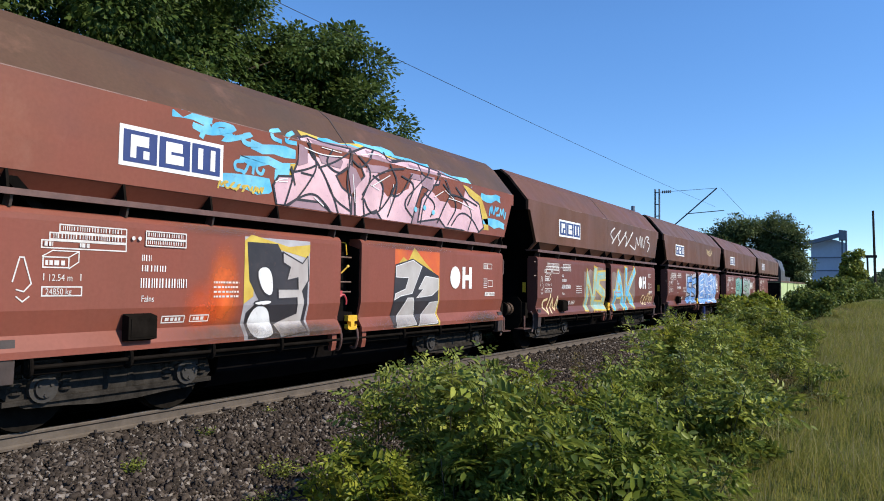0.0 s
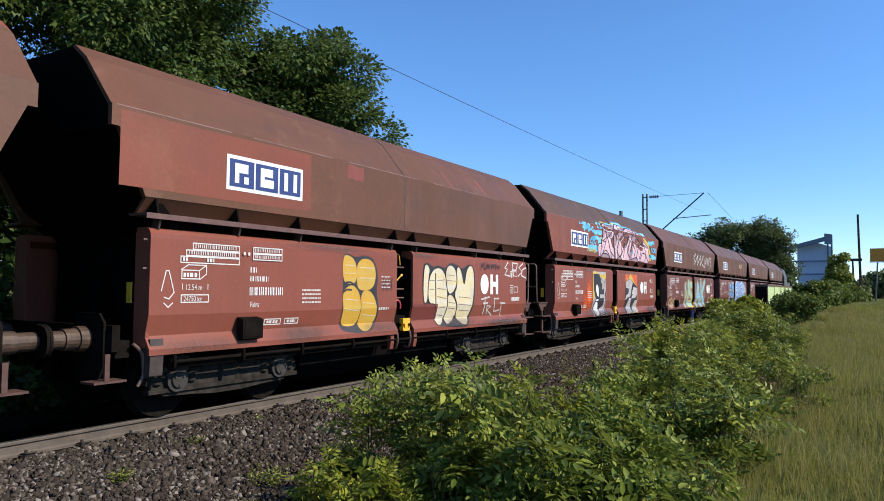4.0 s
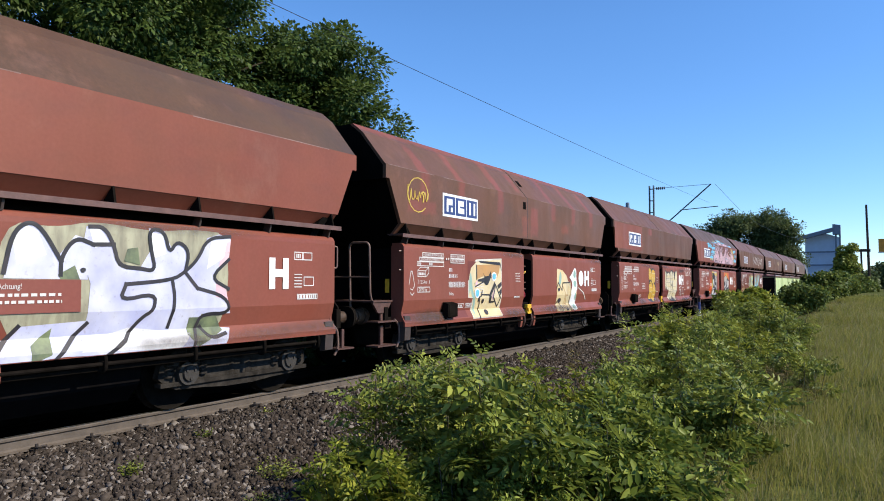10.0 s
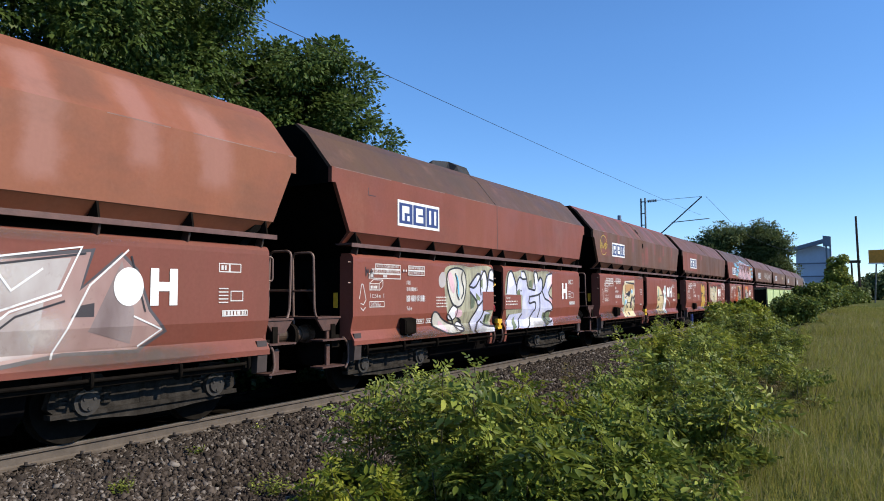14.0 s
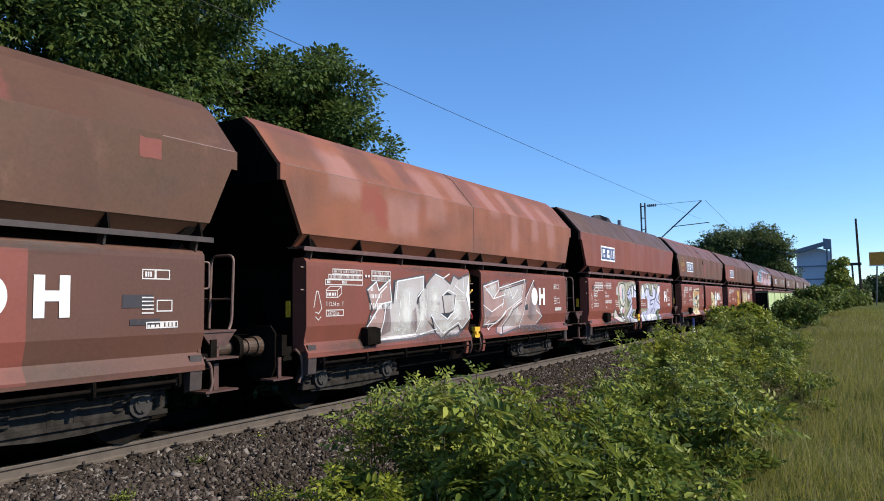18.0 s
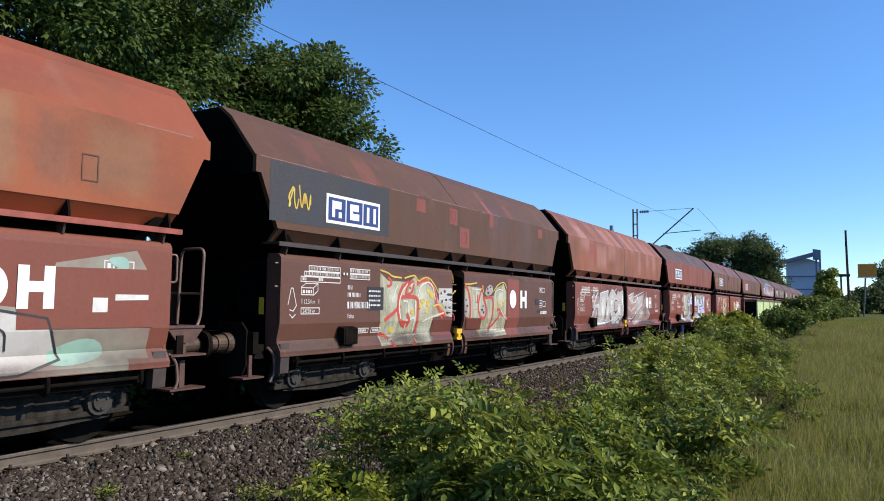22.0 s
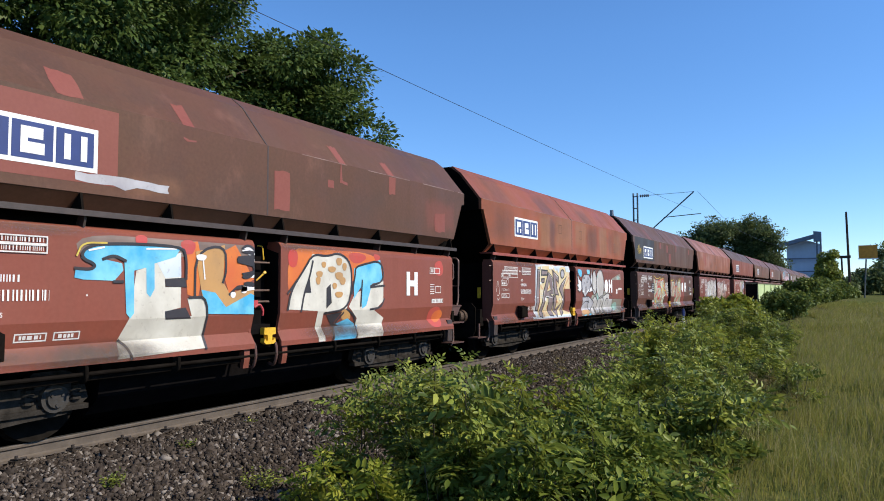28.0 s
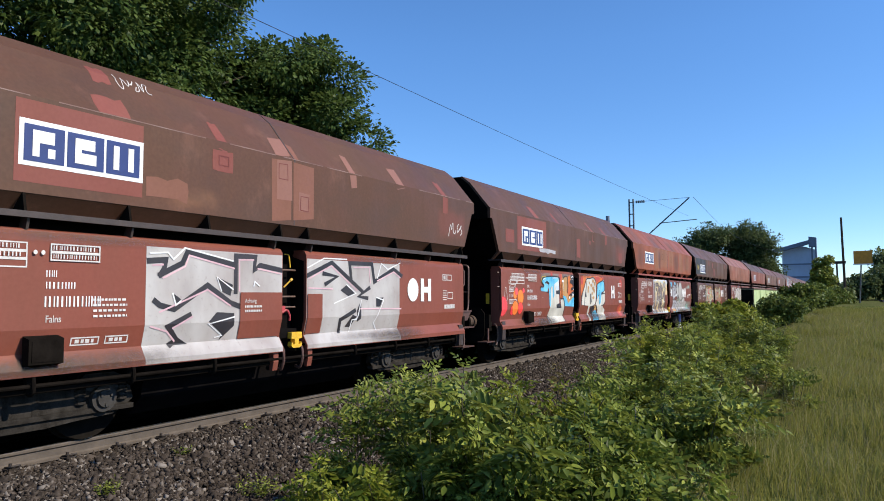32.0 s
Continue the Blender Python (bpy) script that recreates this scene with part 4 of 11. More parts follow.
def decal(name, polys, mat, parent, region="hull", layer=1, label="", first=0):
    """Flat paint shapes in (y, z), folded onto the wagon's side; a pair of edges is drawn as a strip."""
    if name in SPLIT and len(polys) > 1:
        for i, p in enumerate(polys):
            decal(name, [p], mat, parent, region, layer, label, i)
        return None
    bm = bmesh.new()
    dy = SLIDE.get(parent.name, 0.0)
    rim = REGION[region][:2]
    moved = lambda pts: [(y if min(abs(y - e_) for e_ in rim) < 0.03 else y + dy, z) for y, z in pts]
    polys = [tuple(moved(edge) for edge in p) if isinstance(p, tuple) else moved(p) for p in polys] if dy else polys
    for i, poly in enumerate(polys):
        lift = (i + first) * 0.0002
        if isinstance(poly, tuple):
            va, vb = ([bm.verts.new((lift + 0.00012 * j, *p)) for j, p in enumerate(edge)] for edge in poly)
            for j in range(len(va) - 1):
                bm.faces.new((va[j], vb[j], vb[j + 1], va[j + 1]))
            continue
        f = bm.faces.new([bm.verts.new((lift, y, z)) for y, z in poly])
        f.normal_update()
        bmesh.ops.triangulate(bm, faces=[f])
    y0, y1, z0, z1 = REGION[region]
    for co, no in (((0, y0, 0), (0, -1, 0)), ((0, y1, 0), (0, 1, 0)), ((0, 0, z0), (0, 0, -1)), ((0, 0, z1), (0, 0, 1))):
        bmesh.ops.bisect_plane(bm, geom=bm.verts[:] + bm.edges[:] + bm.faces[:], plane_co=co, plane_no=no, clear_outer=True)
    for z in FOLDS:
        if z0 < z < z1:
            bmesh.ops.bisect_plane(bm, geom=bm.verts[:] + bm.edges[:] + bm.faces[:], plane_co=(0, 0, z), plane_no=(0, 0, 1))
    if not bm.faces:
        bm.free()
        return None
    for v in bm.verts:
        v.co.x += float(np.interp(v.co.z, SIDE_Z, SIDE_X)) + 0.002 * layer
    for f in bm.faces:
        f.normal_update()
        if f.normal.x < 0:
            f.normal_flip()
    me = bpy.data.meshes.new(name)
    bm.to_mesh(me)
    bm.free()
    me.materials.append(mat)
    return tagged(part(name, me, None, parent), label, kind="stuff" if name in LOOSE else "")


def ribbon(pts, w):
    """The outline of a broad stroke along a polyline, mitred at its corners."""
    L, R_ = [], []
    k = len(pts)
    ws = w if isinstance(w, (list, tuple)) else [w] * k
    for i in range(k):
        p = Vector(pts[i])
        a_ = (p - Vector(pts[i - 1])).normalized() if i else None
        b_ = (Vector(pts[i + 1]) - p).normalized() if i < k - 1 else None
        d = a_ if b_ is None else b_ if a_ is None else (a_ + b_)
        d = d.normalized() if d.length > 1e-6 else b_
        nrm = Vector((-d.y, d.x))
        m_ = 1.0 if a_ is None or b_ is None else min(1.7, 1 / max(0.3, nrm.dot(Vector((-b_.y, b_.x)))))
        ex = Vector((0, 0)) if 0 < i < k - 1 else d * ws[i] * (0.5 if i else -0.5)
        L.append(tuple(p + ex + nrm * ws[i] * 0.5 * m_))
        R_.append(tuple(p + ex - nrm * ws[i] * 0.5 * m_))
    return L, R_


def rect(y0, y1, z0, z1):
    return [(y0, z0), (y1, z0), (y1, z1), (y0, z1)]


def blob(cy, cz, ry, rz, k=18, wob=0.0, ph=0.0):
    return [(cy + ry * math.cos(t) * (1 + wob * math.sin(3 * t + ph)), cz + rz * math.sin(t) * (1 + wob * math.cos(2 * t + ph))) for t in [2 * math.pi * i / k for i in range(k)]]


def soft(pts, closed=True, times=2):
    """Rounds the corners of an outline or a line."""
    for _ in range(times):
        k = len(pts)
        out = []
        for i in range(k if closed else k - 1):
            (a_, b_), (c, d) = pts[i], pts[(i + 1) % k]
            out += [(a_ * 0.75 + c * 0.25, b_ * 0.75 + d * 0.25), (a_ * 0.25 + c * 0.75, b_ * 0.25 + d * 0.75)]
        pts = out if closed else [pts[0]] + out + [pts[-1]]
    return pts


def contour(pts, w, rounded_=False):
    """A sprayed line round a shape."""
    pts = soft(pts) if rounded_ else pts
    return ribbon(pts + [pts[0]], w)


def rough_rect(y0, y1, z0, z1, j=0.03, k=4):
    """A hand-painted patch with uneven edges."""
    u = lambda: prng.uniform(-j, j)
    top = [(y0 + (y1 - y0) * i / k, z1 + u()) for i in range(k + 1)]
    bot = [(y1 - (y1 - y0) * i / k, z0 + u()) for i in range(k + 1)]
    return top + [(y1 + u(), (z0 + z1) / 2 + u())] + bot + [(y0 + u(), (z0 + z1) / 2 + u())]


def spray(name, c1, c2, scale=2.5, stretch=(1, 1, 1), rough=0.5, mid=0.5):
    """Spray paint that drifts from one tone to another, slightly worn."""
    m, n, l, b = material(name, rough)
    co = n.new("ShaderNodeTexCoord").outputs["Object"]
    f = noise_tex(n, l, co, scale, 4, 0.55, stretch)
    c = mix(n, l, ramp(n, l, f, [(mid - 0.15, (0, 0, 0)), (mid + 0.15, (1, 1, 1))]), c1, c2)
    wear = noise_tex(n, l, co, 13, 6, 0.7)
    c = mix(n, l, ramp(n, l, wear, [(0.58, (0, 0, 0)), (0.76, (0.45,) * 3)]), c, (0.13, 0.06, 0.045))
    grime = noise_tex(n, l, co, 1.4, 5, 0.6, (1, 1, 0.5))
    c = mix(n, l, ramp(n, l, grime, [(0.48, (0, 0, 0)), (0.75, (0.28,) * 3)]), c, (0.1, 0.075, 0.06))
    l.new(c, b.inputs["Base Color"])
    return m


INK = spray("paint_black", (0.018, 0.017, 0.02), (0.035, 0.03, 0.035))
P_WHITE = spray("paint_white", (0.8, 0.8, 0.8), (0.7, 0.69, 0.69))
P_PINK = spray("paint_pink", (0.76, 0.5, 0.53), (0.56, 0.35, 0.4), 1.6)
P_CYAN = spray("paint_cyan", (0.05, 0.36, 0.6), (0.2, 0.55, 0.72), 3)
P_BLUE = spray("paint_blue", (0.04, 0.16, 0.5), (0.25, 0.45, 0.7), 2)
P_GREY = spray("paint_grey", (0.46, 0.45, 0.47), (0.3, 0.28, 0.3), 1.8)
P_SILVER = spray("paint_silver", (0.5, 0.47, 0.45), (0.34, 0.27, 0.25), 1.5, (1, 1, 0.5), 0.35)
P_SILVER2 = spray("paint_bright_silver", (0.52, 0.5, 0.48), (0.36, 0.31, 0.29), 1.3, (1, 1, 0.5), 0.35)
P_DULL = spray("paint_dull_pink", (0.3, 0.17, 0.15), (0.38, 0.26, 0.23), 1.5, (1, 1, 0.5))
P_CREAM = spray("paint_cream", (0.62, 0.52, 0.28), (0.6, 0.55, 0.44), 4, (0.3, 0.3, 3))
P_GOLD = spray("paint_gold", (0.55, 0.3, 0.025), (0.5, 0.34, 0.07), 4, (0.3, 0.3, 3))
P_YEL = spray("paint_yellow", (0.62, 0.48, 0.08), (0.5, 0.32, 0.04), 3)
P_SAND = spray("paint_sand", (0.6, 0.44, 0.2), (0.66, 0.55, 0.34), 2.5)
P_ORANGE = spray("paint_orange", (0.62, 0.13, 0.02), (0.5, 0.07, 0.03), 2)
P_MINT = spray("paint_mint", (0.3, 0.46, 0.42), (0.24, 0.38, 0.3), 3)
P_LAV = spray("paint_lavender", (0.45, 0.46, 0.66), (0.66, 0.66, 0.75), 2)
P_OLIVE = spray("paint_olive", (0.42, 0.4, 0.27), (0.25, 0.23, 0.16), 5, (0.6, 2.0, 0.5))
P_REDL = spray("paint_red_line", (0.5, 0.05, 0.035), (0.42, 0.07, 0.05), 3)
P_BRWN = spray("paint_umber", (0.16, 0.11, 0.09), (0.25, 0.18, 0.15), 2)
P_TEAL = spray("paint_teal", (0.06, 0.3, 0.26), (0.2, 0.45, 0.4), 2)
P_BONE = spray("paint_bone", (0.66, 0.63, 0.55), (0.5, 0.47, 0.4), 2)
P_CREAMY = spray("paint_pale_cream", (0.66, 0.5, 0.24), (0.62, 0.54, 0.36), 1.6)
P_TANNY = spray("paint_tan", (0.5, 0.27, 0.09), (0.42, 0.24, 0.1), 2)
P_MAUVE = spray("paint_mauve", (0.36, 0.23, 0.27), (0.28, 0.17, 0.2), 2)
P_MOSS = spray("paint_moss", (0.2, 0.24, 0.12), (0.09, 0.11, 0.07), 5)
P_SLATE = spray("paint_slate", (0.05, 0.047, 0.055), (0.09, 0.08, 0.085), 2)
P_UMB = spray("paint_dusty_umber", (0.17, 0.12, 0.115), (0.3, 0.24, 0.23), 1.4, (1, 1.4, 0.5))
P_PALEBLUE = spray("paint_pale_blue", (0.5, 0.58, 0.66), (0.62, 0.66, 0.68), 2)
P_SAGE = spray("paint_sage", (0.27, 0.28, 0.22), (0.22, 0.15, 0.12), 1.6)
P_STONE = spray("paint_stone", (0.52, 0.5, 0.47), (0.37, 0.34, 0.31), 1.6)
P_ORNG = spray("paint_bright_orange", (0.62, 0.17, 0.03), (0.55, 0.12, 0.03), 2)
P_ROSE = spray("paint_rose", (0.5, 0.05, 0.06), (0.45, 0.08, 0.06), 2)
PATCH_RED = paint("patch_red", (0.21, 0.058, 0.042), (0.25, 0.08, 0.06), 0.5, 61, 0.45, dirt_amount=0.15)
PATCH_DARKRED = paint("patch_dark_red", (0.15, 0.035, 0.028), (0.17, 0.045, 0.035), 0.5, 62, 0.42, dirt_amount=0.15)
PATCH_PALE = paint("patch_pale", (0.27, 0.125, 0.095), (0.2, 0.09, 0.065), 0.5, 63, 0.5, dirt_amount=0.15)
PATCH_TAN = paint("patch_tan", (0.22, 0.09, 0.058), (0.18, 0.075, 0.048), 0.5, 64, 0.5, dirt_amount=0.25)
PATCH_BROWN = paint("patch_brown", (0.11, 0.052, 0.032), (0.15, 0.07, 0.04), 0.5, 65, 0.5, dirt_amount=0.3)
PATCH_GREY = paint("patch_slate", (0.035, 0.04, 0.048), (0.05, 0.052, 0.058), 0.4, 66, 0.5, dirt_amount=0.1)

def mist(parent, colour, cy, cz, ry, rz, region, layer=1, power=0.9, label="", core=0.1):
    """Overspray: paint that thins out softly from its middle."""
    m, n, l, b = material("paint_mist", 0.5)
    cy_ = cy + SLIDE.get(parent.name, 0.0)
    co = n.new("ShaderNodeTexCoord").outputs["Object"]
    mp = n.new("ShaderNodeMapping")
    mp.inputs["Location"].default_value = (0, -cy_ / ry, -cz / rz)
    mp.inputs["Scale"].default_value = (0, 1 / ry, 1 / rz)
    l.new(co, mp.inputs[0])
    dist = n.new("ShaderNodeVectorMath")
    dist.operation = "LENGTH"
    l.new(mp.outputs[0], dist.inputs[0])
    fade = n.new("ShaderNodeMapRange")
    fade.interpolation_type = "SMOOTHSTEP"
    fade.inputs[1].default_value, fade.inputs[2].default_value, fade.inputs[3].default_value, fade.inputs[4].default_value = core, 1.0, power, 0.0
    l.new(dist.outputs["Value"], fade.inputs[0])
    grain = ramp(n, l, noise_tex(n, l, co, 5, 5, 0.65), [(0.3, (0.45 + 0.5 * core,) * 3), (0.6, (1, 1, 1))])
    thin = n.new("ShaderNodeMath")
    thin.operation = "MULTIPLY"
    l.new(fade.outputs[0], thin.inputs[0])
    l.new(grain, thin.inputs[1])
    l.new(thin.outputs[0], b.inputs["Alpha"])
    b.inputs["Base Color"].default_value = (*colour, 1)
    decal("overspray", [blob(cy, cz, ry, rz, 28)], m, parent, region, layer, label)


GLYPHS = {
    "a": [[(0.0, 0.0), (0.38, 1.0), (0.62, 1.0), (1.0, 0.0)], [(0.2, 0.36), (0.82, 0.38)]],
    "b": [[(0.12, 0.0), (0.1, 1.0), (0.75, 0.95), (0.72, 0.58), (0.2, 0.52)], [(0.2, 0.5), (0.9, 0.42), (0.85, 0.04), (0.2, 0.0)]],
    "c": [[(0.95, 0.9), (0.35, 0.98), (0.08, 0.55), (0.2, 0.1), (0.95, 0.05)]],
    "e": [[(0.95, 1.0), (0.12, 0.94), (0.05, 0.05), (0.98, 0.0)], [(0.12, 0.5), (0.82, 0.54)]],
    "h": [[(0.1, 0.0), (0.12, 1.0)], [(0.85, 0.0), (0.9, 1.0)], [(0.15, 0.5), (0.85, 0.55)]],
    "k": [[(0.1, 0.0), (0.14, 1.0)], [(0.95, 1.0), (0.22, 0.5), (1.0, 0.0)]],
    "m": [[(0.0, 0.0), (0.1, 1.0), (0.48, 0.4), (0.88, 1.0), (1.0, 0.0)]],
    "n": [[(0.08, 0.0), (0.08, 1.0), (0.9, 0.05), (0.92, 1.0)]],
    "r": [[(0.1, 0.0), (0.1, 0.98), (0.8, 0.92), (0.78, 0.55), (0.2, 0.48)], [(0.42, 0.48), (1.0, 0.0)]],
    "s": [[(0.95, 0.95), (0.2, 0.92), (0.15, 0.55), (0.85, 0.45), (0.85, 0.06), (0.05, 0.04)]],
    "t": [[(0.0, 0.95), (1.0, 1.0)], [(0.5, 0.95), (0.46, 0.0)]],
    "u": [[(0.08, 1.0), (0.1, 0.1), (0.85, 0.05), (0.9, 1.0)]],
    "z": [[(0.05, 0.95), (0.95, 1.0), (0.1, 0.05), (1.0, 0.0)]],
}


def piece(parent, y0, y1, z0, z1, glyphs, fill, line, thick=0.16, edge_=0.035, back=None, shade=None, gleam=None, jitter=0.06, slant=0.1, region="rear", top=None, layer=1):
    """A spray painting of bold angular forms: backing, shade, outline, fill and thin gleams."""
    w = (y1 - y0) / len(glyphs)
    strokes = []
    for i, g in enumerate(glyphs):
        up = (z1 - z0) * prng.uniform(0.9, 1.05)
        if top:
            up *= top(i / max(1, len(glyphs) - 1))
        for st_ in GLYPHS[g]:
            pts = []
            for x, y in st_:
                x, y = x + prng.uniform(-jitter, jitter), y + prng.uniform(-jitter, jitter)
                pts.append((y0 + w * (i + 0.06 + 0.88 * (x + slant * (y - 0.5))), z0 + thick * 0.5 + (up - thick) * y))
            strokes.append(pts)
    if back:
        k = 5 + 3 * len(glyphs)
        tp = [(y0 - 0.1 + (y1 - y0 + 0.2) * i / k, (z1 + prng.uniform(-0.1, 0.12)) if not top else z0 + (z1 - z0) * top(i / k) + prng.uniform(-0.05, 0.12)) for i in range(k + 1)]
        bt = [(y1 + 0.1 - (y1 - y0 + 0.2) * i / k, z0 + prng.uniform(-0.05, 0.08)) for i in range(k + 1)]
        decal("spray_backing", [tp + bt], back, parent, region, layer)
    if shade:
        decal("spray_shade", [ribbon([(a_ + 0.06, b_ - 0.05) for a_, b_ in p], thick + edge_) for p in strokes], shade, parent, region, layer + 1)
    decal("spray_outline", [ribbon(p, thick + 2 * edge_) for p in strokes], line, parent, region, layer + 2)
    decal("spray_fill", [ribbon(p, thick) for p in strokes], fill, parent, region, layer + 3)
    cuts = []
    for p in strokes:
        for (ya, za), (yb, zb) in zip(p, p[1:]):
            if math.hypot(yb - ya, zb - za) > 0.35:
                d = Vector((yb - ya, zb - za)).normalized()
                for u in (prng.uniform(0.2, 0.45), prng.uniform(0.55, 0.8)):
                    c = Vector((ya + (yb - ya) * u, za + (zb - za) * u))
                    nn = Vector((-d.y, d.x)) * thick * 0.5
                    cuts.append(ribbon([tuple(c - nn), tuple(c + d * thick * prng.uniform(-0.5, 0.5)), tuple(c + nn * prng.uniform(0.0, 1.0))], edge_ * 0.55))
    decal("spray_line", cuts, line, parent, region, layer + 4)
    tint = [ribbon([(ya, za), (ya + (yb - ya) * 0.35, za + (zb - za) * 0.35)], thick * 0.8) for p in strokes for (ya, za), (yb, zb) in [(p[-1], p[-2])] if za < z0 + 0.45 * (z1 - z0)]
    if shade and tint:
        decal("spray_tint", tint, shade, parent, region, layer + 3.5)
    if gleam:
        decal("spray_gleam", [ribbon([(a_ - thick * 0.22, b_ + thick * 0.2) for a_, b_ in p[:2]], 0.016) for p in strokes], gleam, parent, region, layer + 5)


def bubble(parent, y0, y1, z0, z1, lobes, fill, line, region, edge_=0.04, inner=None):
    """Rounded bubble forms that swell into one another."""
    w = (y1 - y0) / lobes
    shapes = []
    for i in range(lobes):
        c, h = y0 + w * (i + 0.5), (z1 - z0)
        shapes.append((c, z0 + h * 0.5 + prng.uniform(-0.05, 0.05), w * 0.58, h * 0.5))
    sup = lambda cy, cz, ry, rz: [(cy + ry * math.copysign(abs(math.cos(t)) ** 0.6, math.cos(t)), cz + rz * math.copysign(abs(math.sin(t)) ** 0.75, math.sin(t))) for t in [2 * math.pi * i / 24 for i in range(24)]]
    decal("spray_outline", [sup(a_, b_, c + edge_, d + edge_) for a_, b_, c, d in shapes], line, parent, region, 1)
    decal("spray_fill", [sup(*s_) for s_ in shapes], fill, parent, region, 2)
    thin = []
    for i, (a_, b_, c, d) in enumerate(shapes):
        thin.append(ribbon([(a_ - c * 0.1, b_ + d * 0.75), (a_ - c * 0.12, b_ - d * 0.1)], 0.022))
        if i:
            thin.append(ribbon([(a_ - c * 0.85, b_ + d * 0.8), (a_ - c * 0.95, b_), (a_ - c * 0.85, b_ - d * 0.8)], 0.03))
    decal("spray_line", thin, line, parent, region, 4)


def scribble(parent, y0, y1, z0, z1, n_, mat, w=0.02, region="front", layer=1):
    """A quick handwritten scrawl that nobody can read."""
    step = (y1 - y0) / n_
    line = []
    for i in range(n_):
        c = y0 + step * i
        g = prng.choice([[(0, 0), (0.35, 1), (0.6, 0.1), (0.9, 0.9)], [(0.8, 0.95), (0.1, 0.6), (0.7, 0.4), (0.1, 0)], [(0.1, 1), (0.05, 0.3), (0.5, 0), (0.8, 0.4)], [(0, 0.9), (0.4, 0), (0.85, 1), (0.9, 0.3)],
                         [(0.8, 0.9), (0.15, 0.7), (0.15, 0.2), (0.8, 0.1)]])
        line += [(c + step * (x + prng.uniform(-0.15, 0.15)), z0 + (z1 - z0) * (y + prng.uniform(-0.15, 0.15))) for x, y in g]
    half = len(line) // 2
    decal("scrawl", [ribbon(soft(p, False), w) for p in (line[:half], line[half:])], mat, parent, region, layer)


def frame_lines(y0, y1, z0, z1, t=0.014):
    return [rect(y0, y1, z0, z0 + t), rect(y0, y1, z1 - t, z1), rect(y0, y0 + t, z0 + t, z1 - t), rect(y1 - t, y1, z0 + t, z1 - t)]


def bars(y0, y1, z0, z1, n_, gap=0.3):
    """A line of writing too small to read: short bars."""
    out, y = [], y0
    while y < y1 - 0.01:
        w = min(prng.uniform(0.6, 1.4) * (y1 - y0) / n_, y1 - y)
        out.append(rect(y, y + w * (1 - gap), z0, z1))
        y += w
    return out


def words(text, y0, z0, height, parent, mat, region="rear", layer=3, name="stencil_text"):
    cu = bpy.data.curves.new(name, "FONT")
    cu.body, cu.size = text, height * 1.4
    tmp = new("tmp_text", cu)
    me = bpy.data.meshes.new_from_object(tmp.evaluated_get(bpy.context.evaluated_depsgraph_get()))
    bpy.data.objects.remove(tmp)
    for v in me.vertices:
        y, z = y0 + v.co.x * 0.82 + SLIDE.get(parent.name, 0.0), z0 + v.co.y
        v.co = (float(np.interp(z, SIDE_Z, SIDE_X)) + 0.002 * layer, y, z)
    me.materials.append(mat)
    return part(name, me, None, parent)


def logo_sign(parent, y0, y1, z0, z1):
    """A white-framed sign of three blue squares with plain white marks."""
    decal("sign_plate", [rect(y0, y1, z0, z1)], M_WHITE, parent, "hull", 3, "white company sign plate with blue squares")
    w = (y1 - y0 - 0.16) / 3
    sq, mk = [], []
    for i in range(3):
        a_ = y0 + 0.05 + i * (w + 0.03)
        sq.append(rect(a_, a_ + w, z0 + 0.05, z1 - 0.05))
        u = lambda f: a_ + w * f
        v = lambda f: z0 + 0.05 + (z1 - z0 - 0.1) * f
        mk.append(rect(u(0.2), u(0.37), v(0.14), v(0.86)))
        mk += ([rect(u(0.37), u(0.74), v(0.52), v(0.86)), rect(u(0.58), u(0.76), v(0.14), v(0.4))], [rect(u(0.37), u(0.74), v(0.55), v(0.86)), rect(u(0.37), u(0.78), v(0.14), v(0.45))], [rect(u(0.64), u(0.81), v(0.14), v(0.86))])[i]
    decal("blue_field", sq, M_BLUE, parent, "hull", 5)
    decal("white_mark", mk, M_WHITE, parent, "hull", 7)


def letter_h(parent, y, z0=1.56, z1=2.0, w=0.38, disc=True, apart=0.28):
    t = w * 0.3
    decal("letter_h", [[(y, z0), (y + t, z0), (y + t, z0 + 0.17), (y + w - t, z0 + 0.17), (y + w - t, z0), (y + w, z0), (y + w, z1), (y + w - t, z1), (y + w - t, z1 - 0.16), (y + t, z1 - 0.16), (y + t, z1), (y, z1)]], M_WHITE, parent, "front", 6)
    if disc:
        decal("white_disc", [blob(y - apart, (z0 + z1) / 2, 0.19, 0.22, 26)], M_WHITE, parent, "front", 6)


